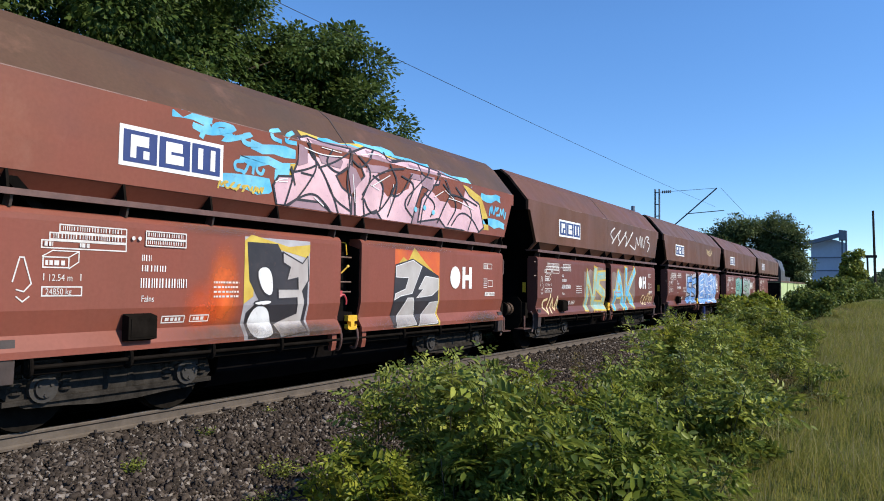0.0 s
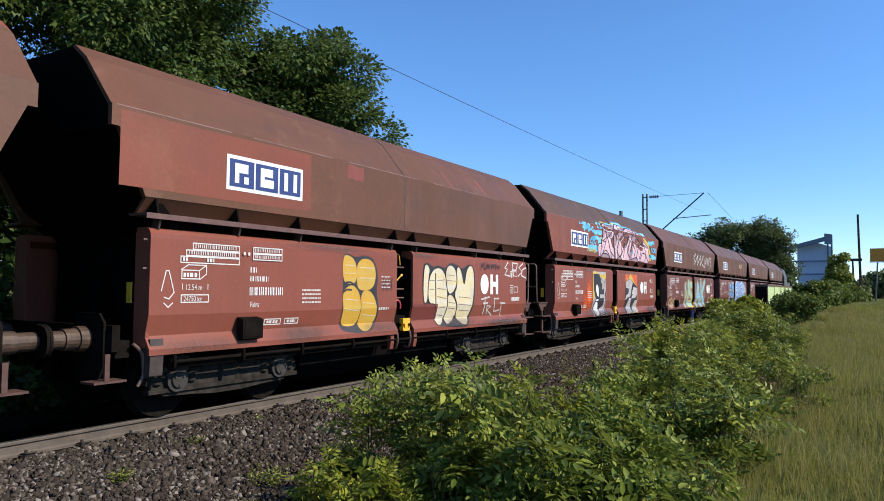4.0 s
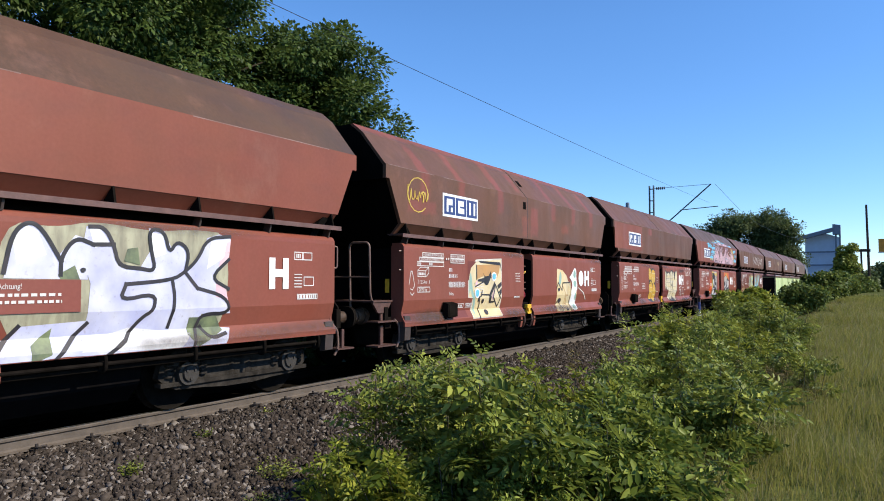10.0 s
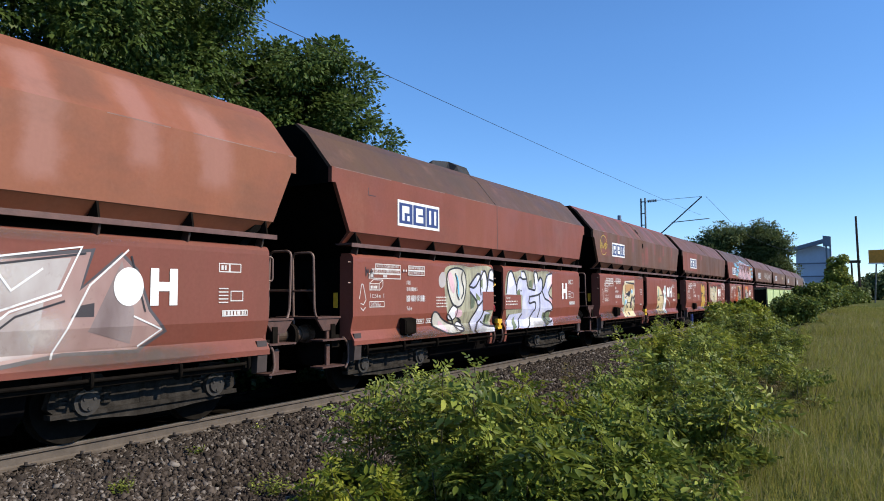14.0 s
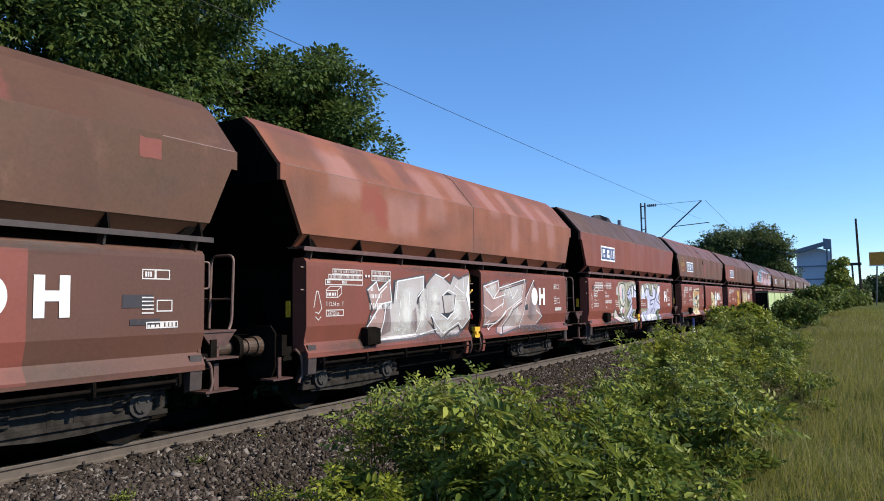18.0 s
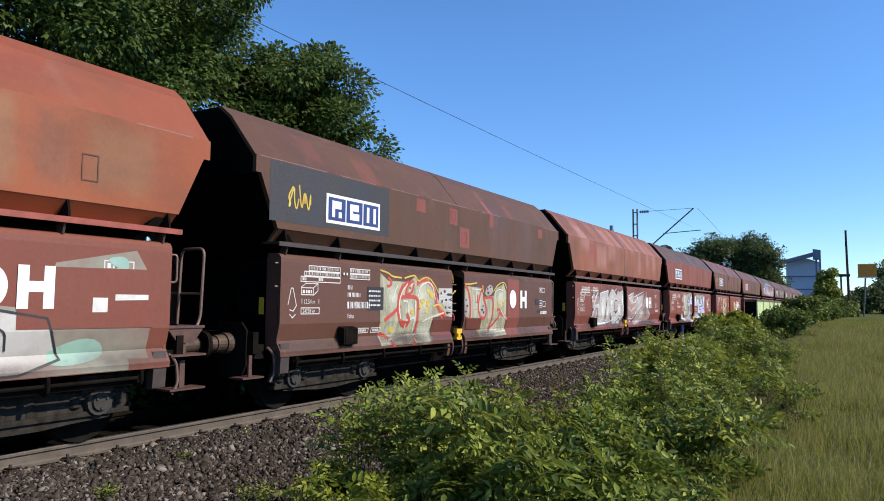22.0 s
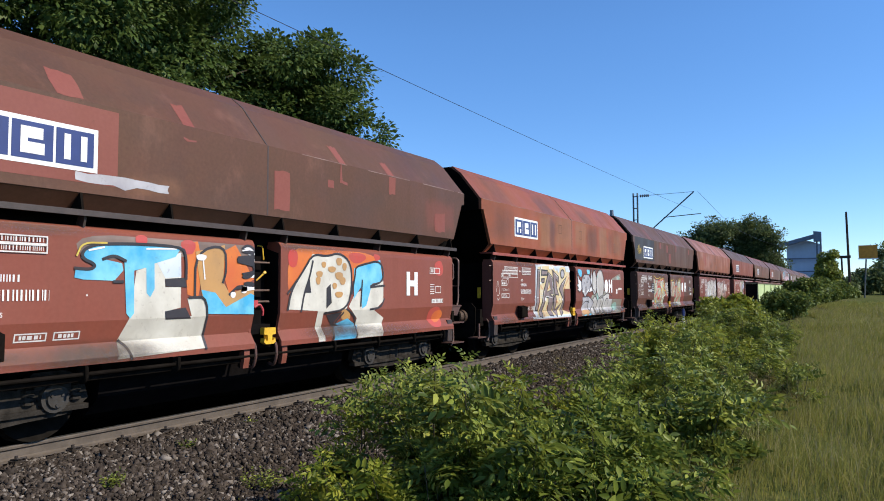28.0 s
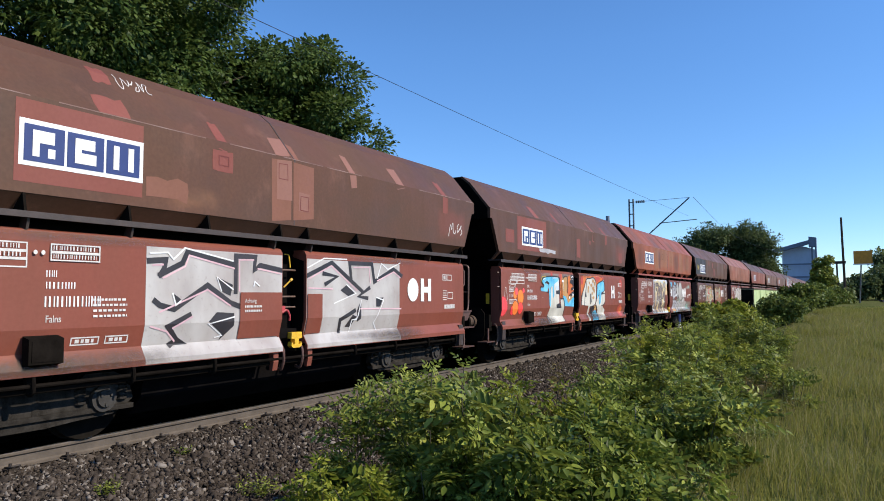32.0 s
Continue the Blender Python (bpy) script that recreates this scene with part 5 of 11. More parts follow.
def stencils(wg, k):
    """The lettered tables and labels that every wagon carries."""
    s_ = []
    s_ += frame_lines(-4.72, -3.95, 2.13, 2.22) + frame_lines(-4.82, -3.95, 2.05, 2.13) + frame_lines(-4.9, -3.95, 1.96, 2.05)
    s_ += bars(-4.68, -4.0, 2.155, 2.2, 22, 0.64) + bars(-4.78, -4.0, 2.07, 2.115, 26, 0.64) + bars(-4.87, -4.78, 1.985, 2.03, 2) + bars(-4.5, -4.38, 1.985, 2.03, 3)
    s_ += frame_lines(-3.72, -3.16, 2.13, 2.22) + frame_lines(-3.72, -3.16, 2.04, 2.13) + bars(-3.69, -3.2, 2.155, 2.2, 16, 0.64) + bars(-3.69, -3.2, 2.065, 2.11, 18, 0.64)
    s_ += [blob(-3.88, 2.12, 0.022, 0.025, 8), blob(-3.8, 2.12, 0.022, 0.025, 8)]
    decal("stencil_table", s_, M_STENCIL, wg, "rear", 2, "white stencilled data table")
    n1 = bars(-3.75, -3.62, 1.87, 1.94, 4, 0.62) + bars(-3.75, -3.4, 1.75, 1.82, 9, 0.62) + bars(-3.76, -3.12, 1.56, 1.67, 17, 0.62)
    decal("running_number", n1, M_WHITE, wg, "rear", 2, "white bars of the painted running number")
    words("Falns", -3.75, 1.40, 0.075, wg, M_STENCIL)
    words("12.54 m", -4.82, 1.63, 0.07, wg, M_STENCIL)
    words({1: "24850 kg", 5: "24750 kg", 8: "25250 kg"}.get(k, "24750 kg"), -4.84, 1.49, 0.065, wg, M_STENCIL)
    s_ = frame_lines(-4.88, -4.45, 1.47, 1.575) + [ribbon([(-4.86, 1.64), (-4.86, 1.7)], 0.012), ribbon([(-4.47, 1.64), (-4.47, 1.7)], 0.012)]
    s_ += frame_lines(-4.88, -4.6, 1.76, 1.88) + [ribbon([(-4.88, 1.88), (-4.78, 1.94), (-4.5, 1.94), (-4.5, 1.83), (-4.6, 1.76)], 0.012), ribbon([(-4.6, 1.88), (-4.5, 1.94)], 0.012)]
    s_ += bars(-4.85, -4.63, 1.79, 1.84, 4)
    decal("stencil_frame", s_, M_STENCIL, wg, "rear", 2)
    decal("address_lettering", [r_ for i in range(4) for r_ in bars(-2.72 - 0.5 * (k == 9), -2.3 - 0.5 * (k == 9), 1.62 - i * 0.06, 1.645 - i * 0.06, 8)] if k not in (5, 6, 8) else [rect(-2.72, -2.7, 1.6, 1.62)], M_STENCIL, wg, "rear", 2)
    s_ = frame_lines(-3.45, -3.12, 1.14, 1.23) + frame_lines(-3.05, -2.76, 1.14, 1.23) + bars(-3.4, -3.17, 1.165, 1.205, 4) + bars(-3.0, -2.82, 1.165, 1.205, 3)
    decal("stencil_frame", s_, M_STENCIL, wg, "rear", 2)
    # front half: inspection grids and warning lines
    s_ = frame_lines(4.42, 4.6, 1.98, 2.1) + frame_lines(4.6, 4.8, 1.98, 2.1) + bars(4.46, 4.56, 2.01, 2.07, 2)
    s_ += frame_lines(4.62, 4.84, 1.6, 1.74) + bars(4.5, 4.9, 1.42, 1.47, 7) + frame_lines(4.48, 4.92, 1.405, 1.485)
    for i in range(5):
        s_.append(rect(4.42, 4.58, 1.58 + i * 0.045, 1.595 + i * 0.045))
    decal("stencil_grid", s_, M_STENCIL, wg, "front", 2, "white stencilled inspection grid")
    if k in (2, 3, 5, 6):
        decal("warning_lettering", [r_ for i in range(4) for r_ in bars(-0.72, -0.46, 1.86 - i * 0.06, 1.88 - i * 0.06, 6)] + bars(-0.8, -0.5, 1.3, 1.34, 5), M_STENCIL, wg, "rear", 2)
    decal("anchor_mark", [ribbon(p, 0.014) for p in ([(-5.16, 1.62), (-5.1, 1.86), (-5.06, 1.86), (-4.98, 1.6), (-5.05, 1.52), (-5.12, 1.54)], [(-5.12, 1.47), (-5.06, 1.42), (-5.0, 1.47)])], M_STENCIL, wg, "rear", 3)


def fold_line(parent, k):
    """The pale scuffed weld along the fold between side and upper panel, worn away here and there."""
    y = -5.8
    while y < 5.7:
        ln = prng.uniform(0.8, 2.6)
        if prng.random() < 0.75:
            decal("weld_line", [rect(y, min(y + ln, 5.82), 3.718, 3.7285)], M_WELD, parent, "hull", 1)
        y += ln + prng.uniform(0.1, 0.6)


M_WELD = spray("weld_scuff", (0.3, 0.2, 0.17), (0.17, 0.085, 0.065), 2.2)
wg = lambda k: LOOKS[k]["thing"]
for k in range(-3, 10):
    stencils(wg(k), k)
    fold_line(wg(k), k)
SLIDE.update({wg(k).name: dy for k, dy in ((1, -0.1), (2, -0.05), (5, -0.12), (6, -0.13), (7, -0.19), (8, -0.27), (9, -0.28))})
SIGNS = {-3: (-4.0, -2.5, 2.94, 3.4), -2: (-4.0, -2.5, 2.94, 3.4), -1: (-4.0, -2.5, 2.96, 3.42), 0: (-3.95, -2.4, 2.95, 3.4), 1: (-3.98, -2.52, 2.935, 3.4), 2: (-4.15, -2.69, 2.96, 3.43), 3: (-3.98, -2.55, 2.96, 3.42),
         4: (-4.03, -2.58, 2.935, 3.41), 6: (-4.2, -2.74, 2.92, 3.39), 7: (-3.9, -2.44, 2.98, 3.46), 8: (-3.78, -2.35, 2.95, 3.43), 9: (-3.79, -2.35, 3.0, 3.48)}
for k, v in SIGNS.items():
    logo_sign(wg(k), *v)
for k, y, disc in ((-3, 3.6, 1), (-2, 3.6, 1), (-1, 4.3, 0), (0, 3.7, 1), (1, 3.62, 1), (2, 3.44, 1), (3, 3.87, 1), (4, 3.92, 0), (5, 3.52, 1), (6, 3.31, 1), (7, 3.68, 1), (8, 3.85, 0), (9, 3.85, 1)):
    letter_h(wg(k), y, disc=bool(disc), apart=0.44 if k == 6 else 0.28)

# wagon 1: large pink piece high on the side, two grey panels below
w1 = wg(1)
clouds = [rough_rect(-3.3, -2.7, 3.62, 3.72, 0.03), rough_rect(-3.0, -2.4, 3.5, 3.6, 0.04), rough_rect(-2.05, -1.2, 3.42, 3.55, 0.04), rough_rect(-2.25, -1.2, 3.22, 3.36, 0.05), rough_rect(-2.6, -1.7, 2.86, 3.05, 0.06),
          rough_rect(-1.6, -0.9, 3.05, 3.2, 0.05), rough_rect(0.4, 1.5, 3.9, 4.02, 0.04), rough_rect(1.4, 2.6, 3.86, 3.96, 0.04), rough_rect(2.6, 4.0, 3.7, 3.84, 0.05), rough_rect(4.4, 5.3, 3.45, 3.6, 0.06),
          rough_rect(4.5, 5.5, 2.9, 3.05, 0.05), rough_rect(-0.6, 0.5, 3.78, 3.9, 0.03)]
decal("spray_cloud", clouds, P_CYAN, w1, "hull", 1, "bright cyan spray clouds")
scribble(w1, -2.9, -1.9, 3.46, 3.68, 3, P_CYAN, 0.07, "hull", 2)
scribble(w1, -1.75, -1.1, 3.62, 3.84, 2, P_CYAN, 0.06, "hull", 2)
scribble(w1, -2.35, -1.75, 3.08, 3.26, 3, P_CYAN, 0.045, "hull", 2)
scribble(w1, -2.6, -1.8, 2.84, 2.95, 8, P_YEL, 0.025, "hull", 3)
scribble(w1, 4.75, 5.6, 3.15, 3.38, 5, P_CYAN, 0.045, "hull", 3)
decal("spray_halo", [[(-1.35, 2.9), (-1.3, 3.35), (-0.95, 3.4), (-1.0, 3.92), (-0.2, 3.86), (0.5, 3.98), (1.2, 3.9), (1.9, 3.8), (2.9, 3.74), (3.8, 3.66), (4.4, 3.5), (4.7, 3.1), (4.75, 2.82), (-1.35, 2.82)]], P_YEL, w1, "hull", 2)
decal("spray_shade", [[(-1.63, 3), (-1.19, 3.23), (-1.13, 3.77), (0.2, 3.88), (1.36, 3.85), (2.91, 3.87), (4.31, 3.37), (4.51, 2.86), (3.74, 2.69), (1.78, 2.69), (0.15, 2.7), (-1.5, 2.72)]], P_MAUVE, w1, "hull", 3)
decal("spray_fill", [[(-1.63, 3), (-1.53, 3.14), (-1.27, 3.17), (-1.13, 3.45), (-1.09, 3.78), (-0.84, 3.85), (-0.51, 3.8), (0.14, 3.82), (0.07, 3.55), (-0.3, 3.31), (-0.16, 3.15), (0.09, 3.04), (0.08, 2.72), (-0.34, 2.7), (-0.68, 2.86), (-1.17, 2.85), (-1.39, 2.73), (-1.56, 2.73)], [(0.18, 3.78), (0.64, 3.94), (1.03, 3.93), (1.27, 3.81), (1.95, 3.9), (2.86, 3.84), (2.71, 3.56), (2.11, 3.43), (1.93, 3.09), (1.77, 2.71), (0.92, 2.69), (0.74, 2.87), (0.3, 2.71), (0.18, 2.73), (0.16, 3.19), (0.41, 3.41)], [(2.81, 3.8), (3.51, 3.75), (3.88, 3.47), (4.31, 3.33), (4.51, 2.86), (4.11, 2.65), (3.61, 2.74), (2.95, 2.75), (2.73, 2.9), (1.99, 2.78), (2.12, 3.22)]], P_PINK, w1, "hull", 4, "large pink spray painting with dark outlines")
decal("spray_line", [contour([(-1.63, 3), (-1.53, 3.14), (-1.27, 3.17), (-1.13, 3.45), (-1.09, 3.78), (-0.84, 3.85), (-0.51, 3.8), (0.14, 3.82), (0.07, 3.55), (-0.3, 3.31), (-0.16, 3.15), (0.09, 3.04), (0.08, 2.72), (-0.34, 2.7), (-0.68, 2.86), (-1.17, 2.85), (-1.39, 2.73), (-1.56, 2.73)], 0.035), contour([(0.18, 3.78), (0.64, 3.94), (1.03, 3.93), (1.27, 3.81), (1.95, 3.9), (2.86, 3.84), (2.71, 3.56), (2.11, 3.43), (1.93, 3.09), (1.77, 2.71), (0.92, 2.69), (0.74, 2.87), (0.3, 2.71), (0.18, 2.73), (0.16, 3.19), (0.41, 3.41)], 0.035), contour([(2.81, 3.8), (3.51, 3.75), (3.88, 3.47), (4.31, 3.33), (4.51, 2.86), (4.11, 2.65), (3.61, 2.74), (2.95, 2.75), (2.73, 2.9), (1.99, 2.78), (2.12, 3.22)], 0.035)], INK, w1, "hull", 5)
decal("spray_cloud", [[(-0.86, 3.8), (-0.01, 3.78), (-0.2, 3.44), (-0.64, 3.46)], [(0.59, 3.89), (1.18, 3.77), (1, 3.54), (0.45, 3.48)], [(1.77, 3.82), (2.75, 3.79), (2.45, 3.54), (1.74, 3.55)]], P_MAUVE, w1, "hull", 5.5)
decal("spray_line", [ribbon(soft([(-0.96, 3.73), (-0.7, 3.43), (-0.94, 3.09), (-1.17, 2.85)], False), 0.03), ribbon(soft([(-0.7, 3.38), (-0.31, 3.53), (0.11, 3.79)], False), 0.03), ribbon(soft([(-1.07, 3.25), (-0.82, 3.24)], False), 0.03), ribbon(soft([(-0.57, 3.27), (-0.36, 2.94), (0.03, 2.8)], False), 0.03), ribbon(soft([(0.25, 3.71), (0.64, 3.49), (0.35, 3.02)], False), 0.03)], INK, w1, "hull", 7)
decal("spray_line", [ribbon(soft([(0.64, 3.44), (0.97, 3.34), (0.82, 2.88)], False), 0.03), ribbon(soft([(1.12, 3.7), (1.39, 3.39), (1.06, 2.8)], False), 0.03), ribbon(soft([(1.47, 3.55), (1.92, 3.46), (1.66, 3.06)], False), 0.03), ribbon(soft([(2.11, 3.69), (2.51, 3.48)], False), 0.03), ribbon(soft([(2.87, 3.58), (3.47, 3.25), (3.04, 2.81)], False), 0.03)], INK, w1, "hull", 7)
decal("spray_line", [ribbon(soft([(3.35, 3.58), (4.06, 3.13), (3.84, 2.76)], False), 0.03), ribbon(soft([(-1.28, 3.3), (-1.21, 3.06)], False), 0.03), ribbon(soft([(2.21, 3.33), (2.62, 3.16), (2.42, 2.92)], False), 0.03)], INK, w1, "hull", 7)
decal("spray_line", [ribbon([(-0.65, 3.7), (-0.18, 3.69)], 0.012), ribbon([(-1.52, 3.06), (-1.36, 3.08)], 0.012), ribbon([(0.57, 3.28), (0.81, 3.22)], 0.012), ribbon([(2.92, 3.47), (3.25, 3.34)], 0.012), ribbon([(1.21, 3.37), (1.14, 3.01)], 0.012)], P_WHITE, w1, "hull", 8)
decal("spray_line", [ribbon(soft([(-1.44, 2.67), (-1.34, 2.9), (-1.24, 3.18), (-1.3, 3.27)], False), 0.03), ribbon(soft([(-1.2, 3.25), (-0.95, 3.32), (-0.74, 3.42)], False), 0.03), ribbon(soft([(-0.89, 3.79), (-0.92, 3.58), (-0.7, 3.43), (-0.37, 3.01), (-0.22, 2.68)], False), 0.03), ribbon(soft([(-1.34, 2.74), (-1.11, 2.89), (-0.81, 2.99), (-0.56, 2.86), (-0.35, 2.67)], False), 0.03), ribbon(soft([(0.06, 3.75), (-0.05, 3.28), (0.02, 3.01), (0.08, 2.69)], False), 0.03), ribbon(soft([(0.1, 3.61), (0.32, 3.51), (0.54, 3.71), (0.85, 3.93)], False), 0.03), ribbon(soft([(0.36, 3.1), (0.62, 3.41), (1.09, 3.62), (1.53, 3.69)], False), 0.03), ribbon(soft([(0.42, 2.7), (0.36, 3.1), (0.52, 2.83), (0.76, 2.81), (1.11, 3.13), (1.3, 3.4)], False), 0.03), ribbon(soft([(1.3, 3.4), (1.1, 3.18), (1.41, 3.17), (1.78, 3.62)], False), 0.03), ribbon(soft([(1.8, 2.85), (1.48, 3.08), (1.97, 3.44), (2.51, 3.84)], False), 0.03)], INK, w1, "hull", 8)
decal("spray_line", [ribbon(soft([(2.08, 2.77), (2.17, 3.15), (2.55, 3.51), (2.74, 3.78)], False), 0.03), ribbon(soft([(2.66, 2.82), (2.96, 3.23), (3.17, 3.42), (2.95, 3.67)], False), 0.03), ribbon(soft([(3.17, 3.42), (3.61, 3.41), (4.2, 3.3)], False), 0.03), ribbon(soft([(3.18, 2.81), (3.51, 3.12), (3.97, 3.04), (4.29, 2.77)], False), 0.03), ribbon(soft([(-0.39, 3.71), (-0.58, 3.47), (-0.24, 3.34), (-0.04, 3.46)], False), 0.03), ribbon(soft([(1.16, 3.93), (1.09, 3.72), (1.73, 3.89)], False), 0.03), ribbon(soft([(2.17, 3.88), (2.06, 3.66), (2.44, 3.63)], False), 0.03)], INK, w1, "hull", 8)
decal("spray_line", [ribbon(soft([(-1.59, 3.05), (-1.5, 3.1), (-1.37, 3.12)], False), 0.016), ribbon(soft([(-1.02, 3.63), (-0.64, 3.58), (-0.18, 3.63)], False), 0.016), ribbon(soft([(0.36, 3.75), (0.77, 3.85), (1.04, 3.84)], False), 0.016), ribbon(soft([(-0.8, 2.92), (-0.59, 2.81)], False), 0.016), ribbon(soft([(0.62, 3.27), (1.1, 3.51)], False), 0.016), ribbon(soft([(1.6, 3.72), (2.05, 3.74)], False), 0.016), ribbon(soft([(3.06, 3.33), (3.5, 3.31), (4.04, 3.2)], False), 0.016), ribbon(soft([(0.1, 3.39), (0.16, 2.94)], False), 0.016), ribbon(soft([(2.55, 3.3), (2.85, 3.44)], False), 0.016)], P_WHITE, w1, "hull", 9)
decal("spray_shade", [[(-1.14, 3.67), (-0.96, 3.64), (-0.95, 3.41), (-1.15, 3.34)], [(-0.04, 3.55), (0.17, 3.49), (0.32, 3.32), (0.07, 3.06)], [(2.06, 3.66), (2.54, 3.67), (2.45, 3.39), (2.12, 3.46)]], P_MAUVE, w1, "hull", 7.5)
decal("spray_gleam", [blob(1.9 + 0.3 * i, 3.0 + 0.06 * (i % 2), 0.05, 0.05, 9) for i in range(3)], P_CYAN, w1, "hull", 11)
decal("spray_backing", [rect(-2.12, -0.86, 0.87, 2.25)], P_GREY, w1, "rear", 1, "grey spray-painted panel")
decal("spray_glow", [[(-2.12, 1.35), (-1.95, 1.45), (-1.95, 2.0), (-1.6, 2.12), (-0.9, 2.0), (-0.86, 2.1), (-0.86, 2.2), (-1.3, 2.15), (-2.0, 2.28), (-2.12, 2.2)]], P_YEL, w1, "rear", 2)
decal("spray_shade", [[(-2.08, 2.18), (-1.52, 2.18), (-1.42, 2.04), (-0.89, 1.84), (-0.91, 0.91), (-1.46, 0.87), (-2.06, 0.88), (-2.06, 1.23), (-1.86, 1.4), (-2.03, 1.66)]], INK, w1, "rear", 3)
decal("spray_fill", [[(-1.42, 2.07), (-1.02, 1.92), (-0.91, 2.03), (-0.88, 1.68), (-1.01, 1.52), (-0.96, 1.39), (-0.97, 1.06), (-0.92, 0.93), (-1.46, 0.87), (-1.55, 1.06), (-1.1, 1.2), (-1.12, 1.42), (-1.49, 1.41), (-1.5, 1.55), (-1.1, 1.55), (-1.11, 1.71), (-1.33, 1.67), (-1.27, 1.86), (-1.41, 1.92)]], P_SILVER2, w1, "rear", 4)
decal("spray_line", [contour([(-1.42, 2.07), (-1.02, 1.92), (-0.91, 2.03), (-0.88, 1.68), (-1.01, 1.52), (-0.96, 1.39), (-0.97, 1.06), (-0.92, 0.93), (-1.46, 0.87), (-1.55, 1.06), (-1.1, 1.2), (-1.12, 1.42), (-1.49, 1.41), (-1.5, 1.55), (-1.1, 1.55), (-1.11, 1.71), (-1.33, 1.67), (-1.27, 1.86), (-1.41, 1.92)], 0.02)], INK, w1, "rear", 5)
decal("spray_fill", [soft([(-1.99, 1.31), (-1.7, 1.34), (-1.55, 1.06), (-1.61, 0.87), (-2.05, 0.88)]), soft([(-1.93, 1.84), (-1.62, 1.87), (-1.57, 1.43), (-1.8, 1.49)]), soft([(-1.96, 1.38), (-1.61, 1.41), (-1.63, 1.33), (-1.9, 1.32)])], P_WHITE, w1, "rear", 4)
decal("spray_line", [contour([(-1.99, 1.31), (-1.7, 1.34), (-1.55, 1.06), (-1.61, 0.87), (-2.05, 0.88)], 0.022, True), contour([(-1.93, 1.84), (-1.62, 1.87), (-1.57, 1.43), (-1.8, 1.49)], 0.022, True), contour([(-1.96, 1.38), (-1.61, 1.41), (-1.63, 1.33), (-1.9, 1.32)], 0.022, True)], INK, w1, "rear", 5)
mist(w1, (0.75, 0.14, 0.02), -2.45, 1.5, 0.34, 0.75, "rear", 1, 0.95, "soft orange overspray")
mist(w1, (0.7, 0.1, 0.02), -2.75, 1.3, 0.4, 0.45, "rear", 1.5, 0.7)
decal("spray_backing", [rect(1.3, 2.76, 0.87, 2.25)], P_ORANGE, w1, "front", 1)
decal("spray_glow", [[(1.3, 1.9), (1.55, 2.12), (1.7, 2.05), (1.9, 2.3), (2.25, 2.05), (2.76, 1.75), (2.76, 0.87), (1.3, 0.87)]], P_YEL, w1, "front", 2)
decal("spray_shade", [[(1.31, 1.98), (1.85, 2.1), (2.73, 1.8), (2.7, 0.88), (1.23, 0.88)]], INK, w1, "front", 3)
decal("spray_fill", [[(1.33, 1.95), (1.85, 2.07), (2.14, 1.96), (1.83, 1.47), (1.49, 1.43), (1.29, 1.36), (1.32, 1.47), (1.62, 1.55), (1.72, 1.75), (1.33, 1.76)], [(2.04, 1.55), (2.25, 1.79), (2.71, 1.75), (2.72, 1.55), (2.49, 1.43), (1.97, 1.39), (2.19, 1.55)], [(1.36, 0.98), (1.69, 1.39), (1.87, 1.39), (1.95, 1.11), (1.94, 0.91), (1.33, 0.88)]], P_SILVER2, w1, "front", 4)
decal("spray_line", [contour([(1.33, 1.95), (1.85, 2.07), (2.14, 1.96), (1.83, 1.47), (1.49, 1.43), (1.29, 1.36), (1.32, 1.47), (1.62, 1.55), (1.72, 1.75), (1.33, 1.76)], 0.012), contour([(2.04, 1.55), (2.25, 1.79), (2.71, 1.75), (2.72, 1.55), (2.49, 1.43), (1.97, 1.39), (2.19, 1.55)], 0.012), contour([(1.36, 0.98), (1.69, 1.39), (1.87, 1.39), (1.95, 1.11), (1.94, 0.91), (1.33, 0.88)], 0.012)], P_WHITE, w1, "front", 5)
decal("spray_fill", [[(2.01, 0.89), (2.43, 1.3), (2.71, 1.32), (2.67, 0.91)]], P_SILVER2, w1, "front", 4)
decal("spray_line", [contour([(2.01, 0.89), (2.43, 1.3), (2.71, 1.32), (2.67, 0.91)], 0.012)], P_WHITE, w1, "front", 5)

# wagon 2: gold and cream bubble forms
w2 = wg(2)
decal("paint_patch", [rough_rect(-5.7, -2.5, 2.82, 3.68, 0.01)], REDSIDE, w2, "hull", 1, "fresh red paint under the sign")
scribble(w2, -0.66, -0.32, 1.62, 1.86, 4, INK, 0.014, "rear", 3)
decal("spray_shade", [soft([(-1.74, 2.2), (-1.6, 2.23), (-1.37, 2.17), (-1.16, 2.23), (-0.87, 2.17), (-0.76, 1.86), (-0.82, 1.62), (-0.74, 1.39), (-0.73, 1.07), (-1.03, 0.92), (-1.73, 0.96), (-1.73, 1.13), (-1.71, 1.65)])], INK, w2, "rear", 1)
decal("spray_fill", [soft([(-1.73, 2.18), (-1.6, 2.21), (-1.42, 2.14), (-1.35, 1.95), (-1.38, 1.76), (-1.53, 1.73), (-1.72, 1.77)]), soft([(-1.35, 2.09), (-1.16, 2.18), (-0.9, 2.12), (-0.82, 1.88), (-0.92, 1.65), (-1.26, 1.62), (-1.36, 1.72), (-1.36, 1.92)]), soft([(-1.73, 1.6), (-1.56, 1.72), (-1.37, 1.7), (-1.25, 1.51), (-1.24, 1.24), (-1.31, 1.05), (-1.72, 1.05), (-1.69, 1.31)])], P_GOLD, w2, "rear", 2, "gold bubble-shaped spray painting")
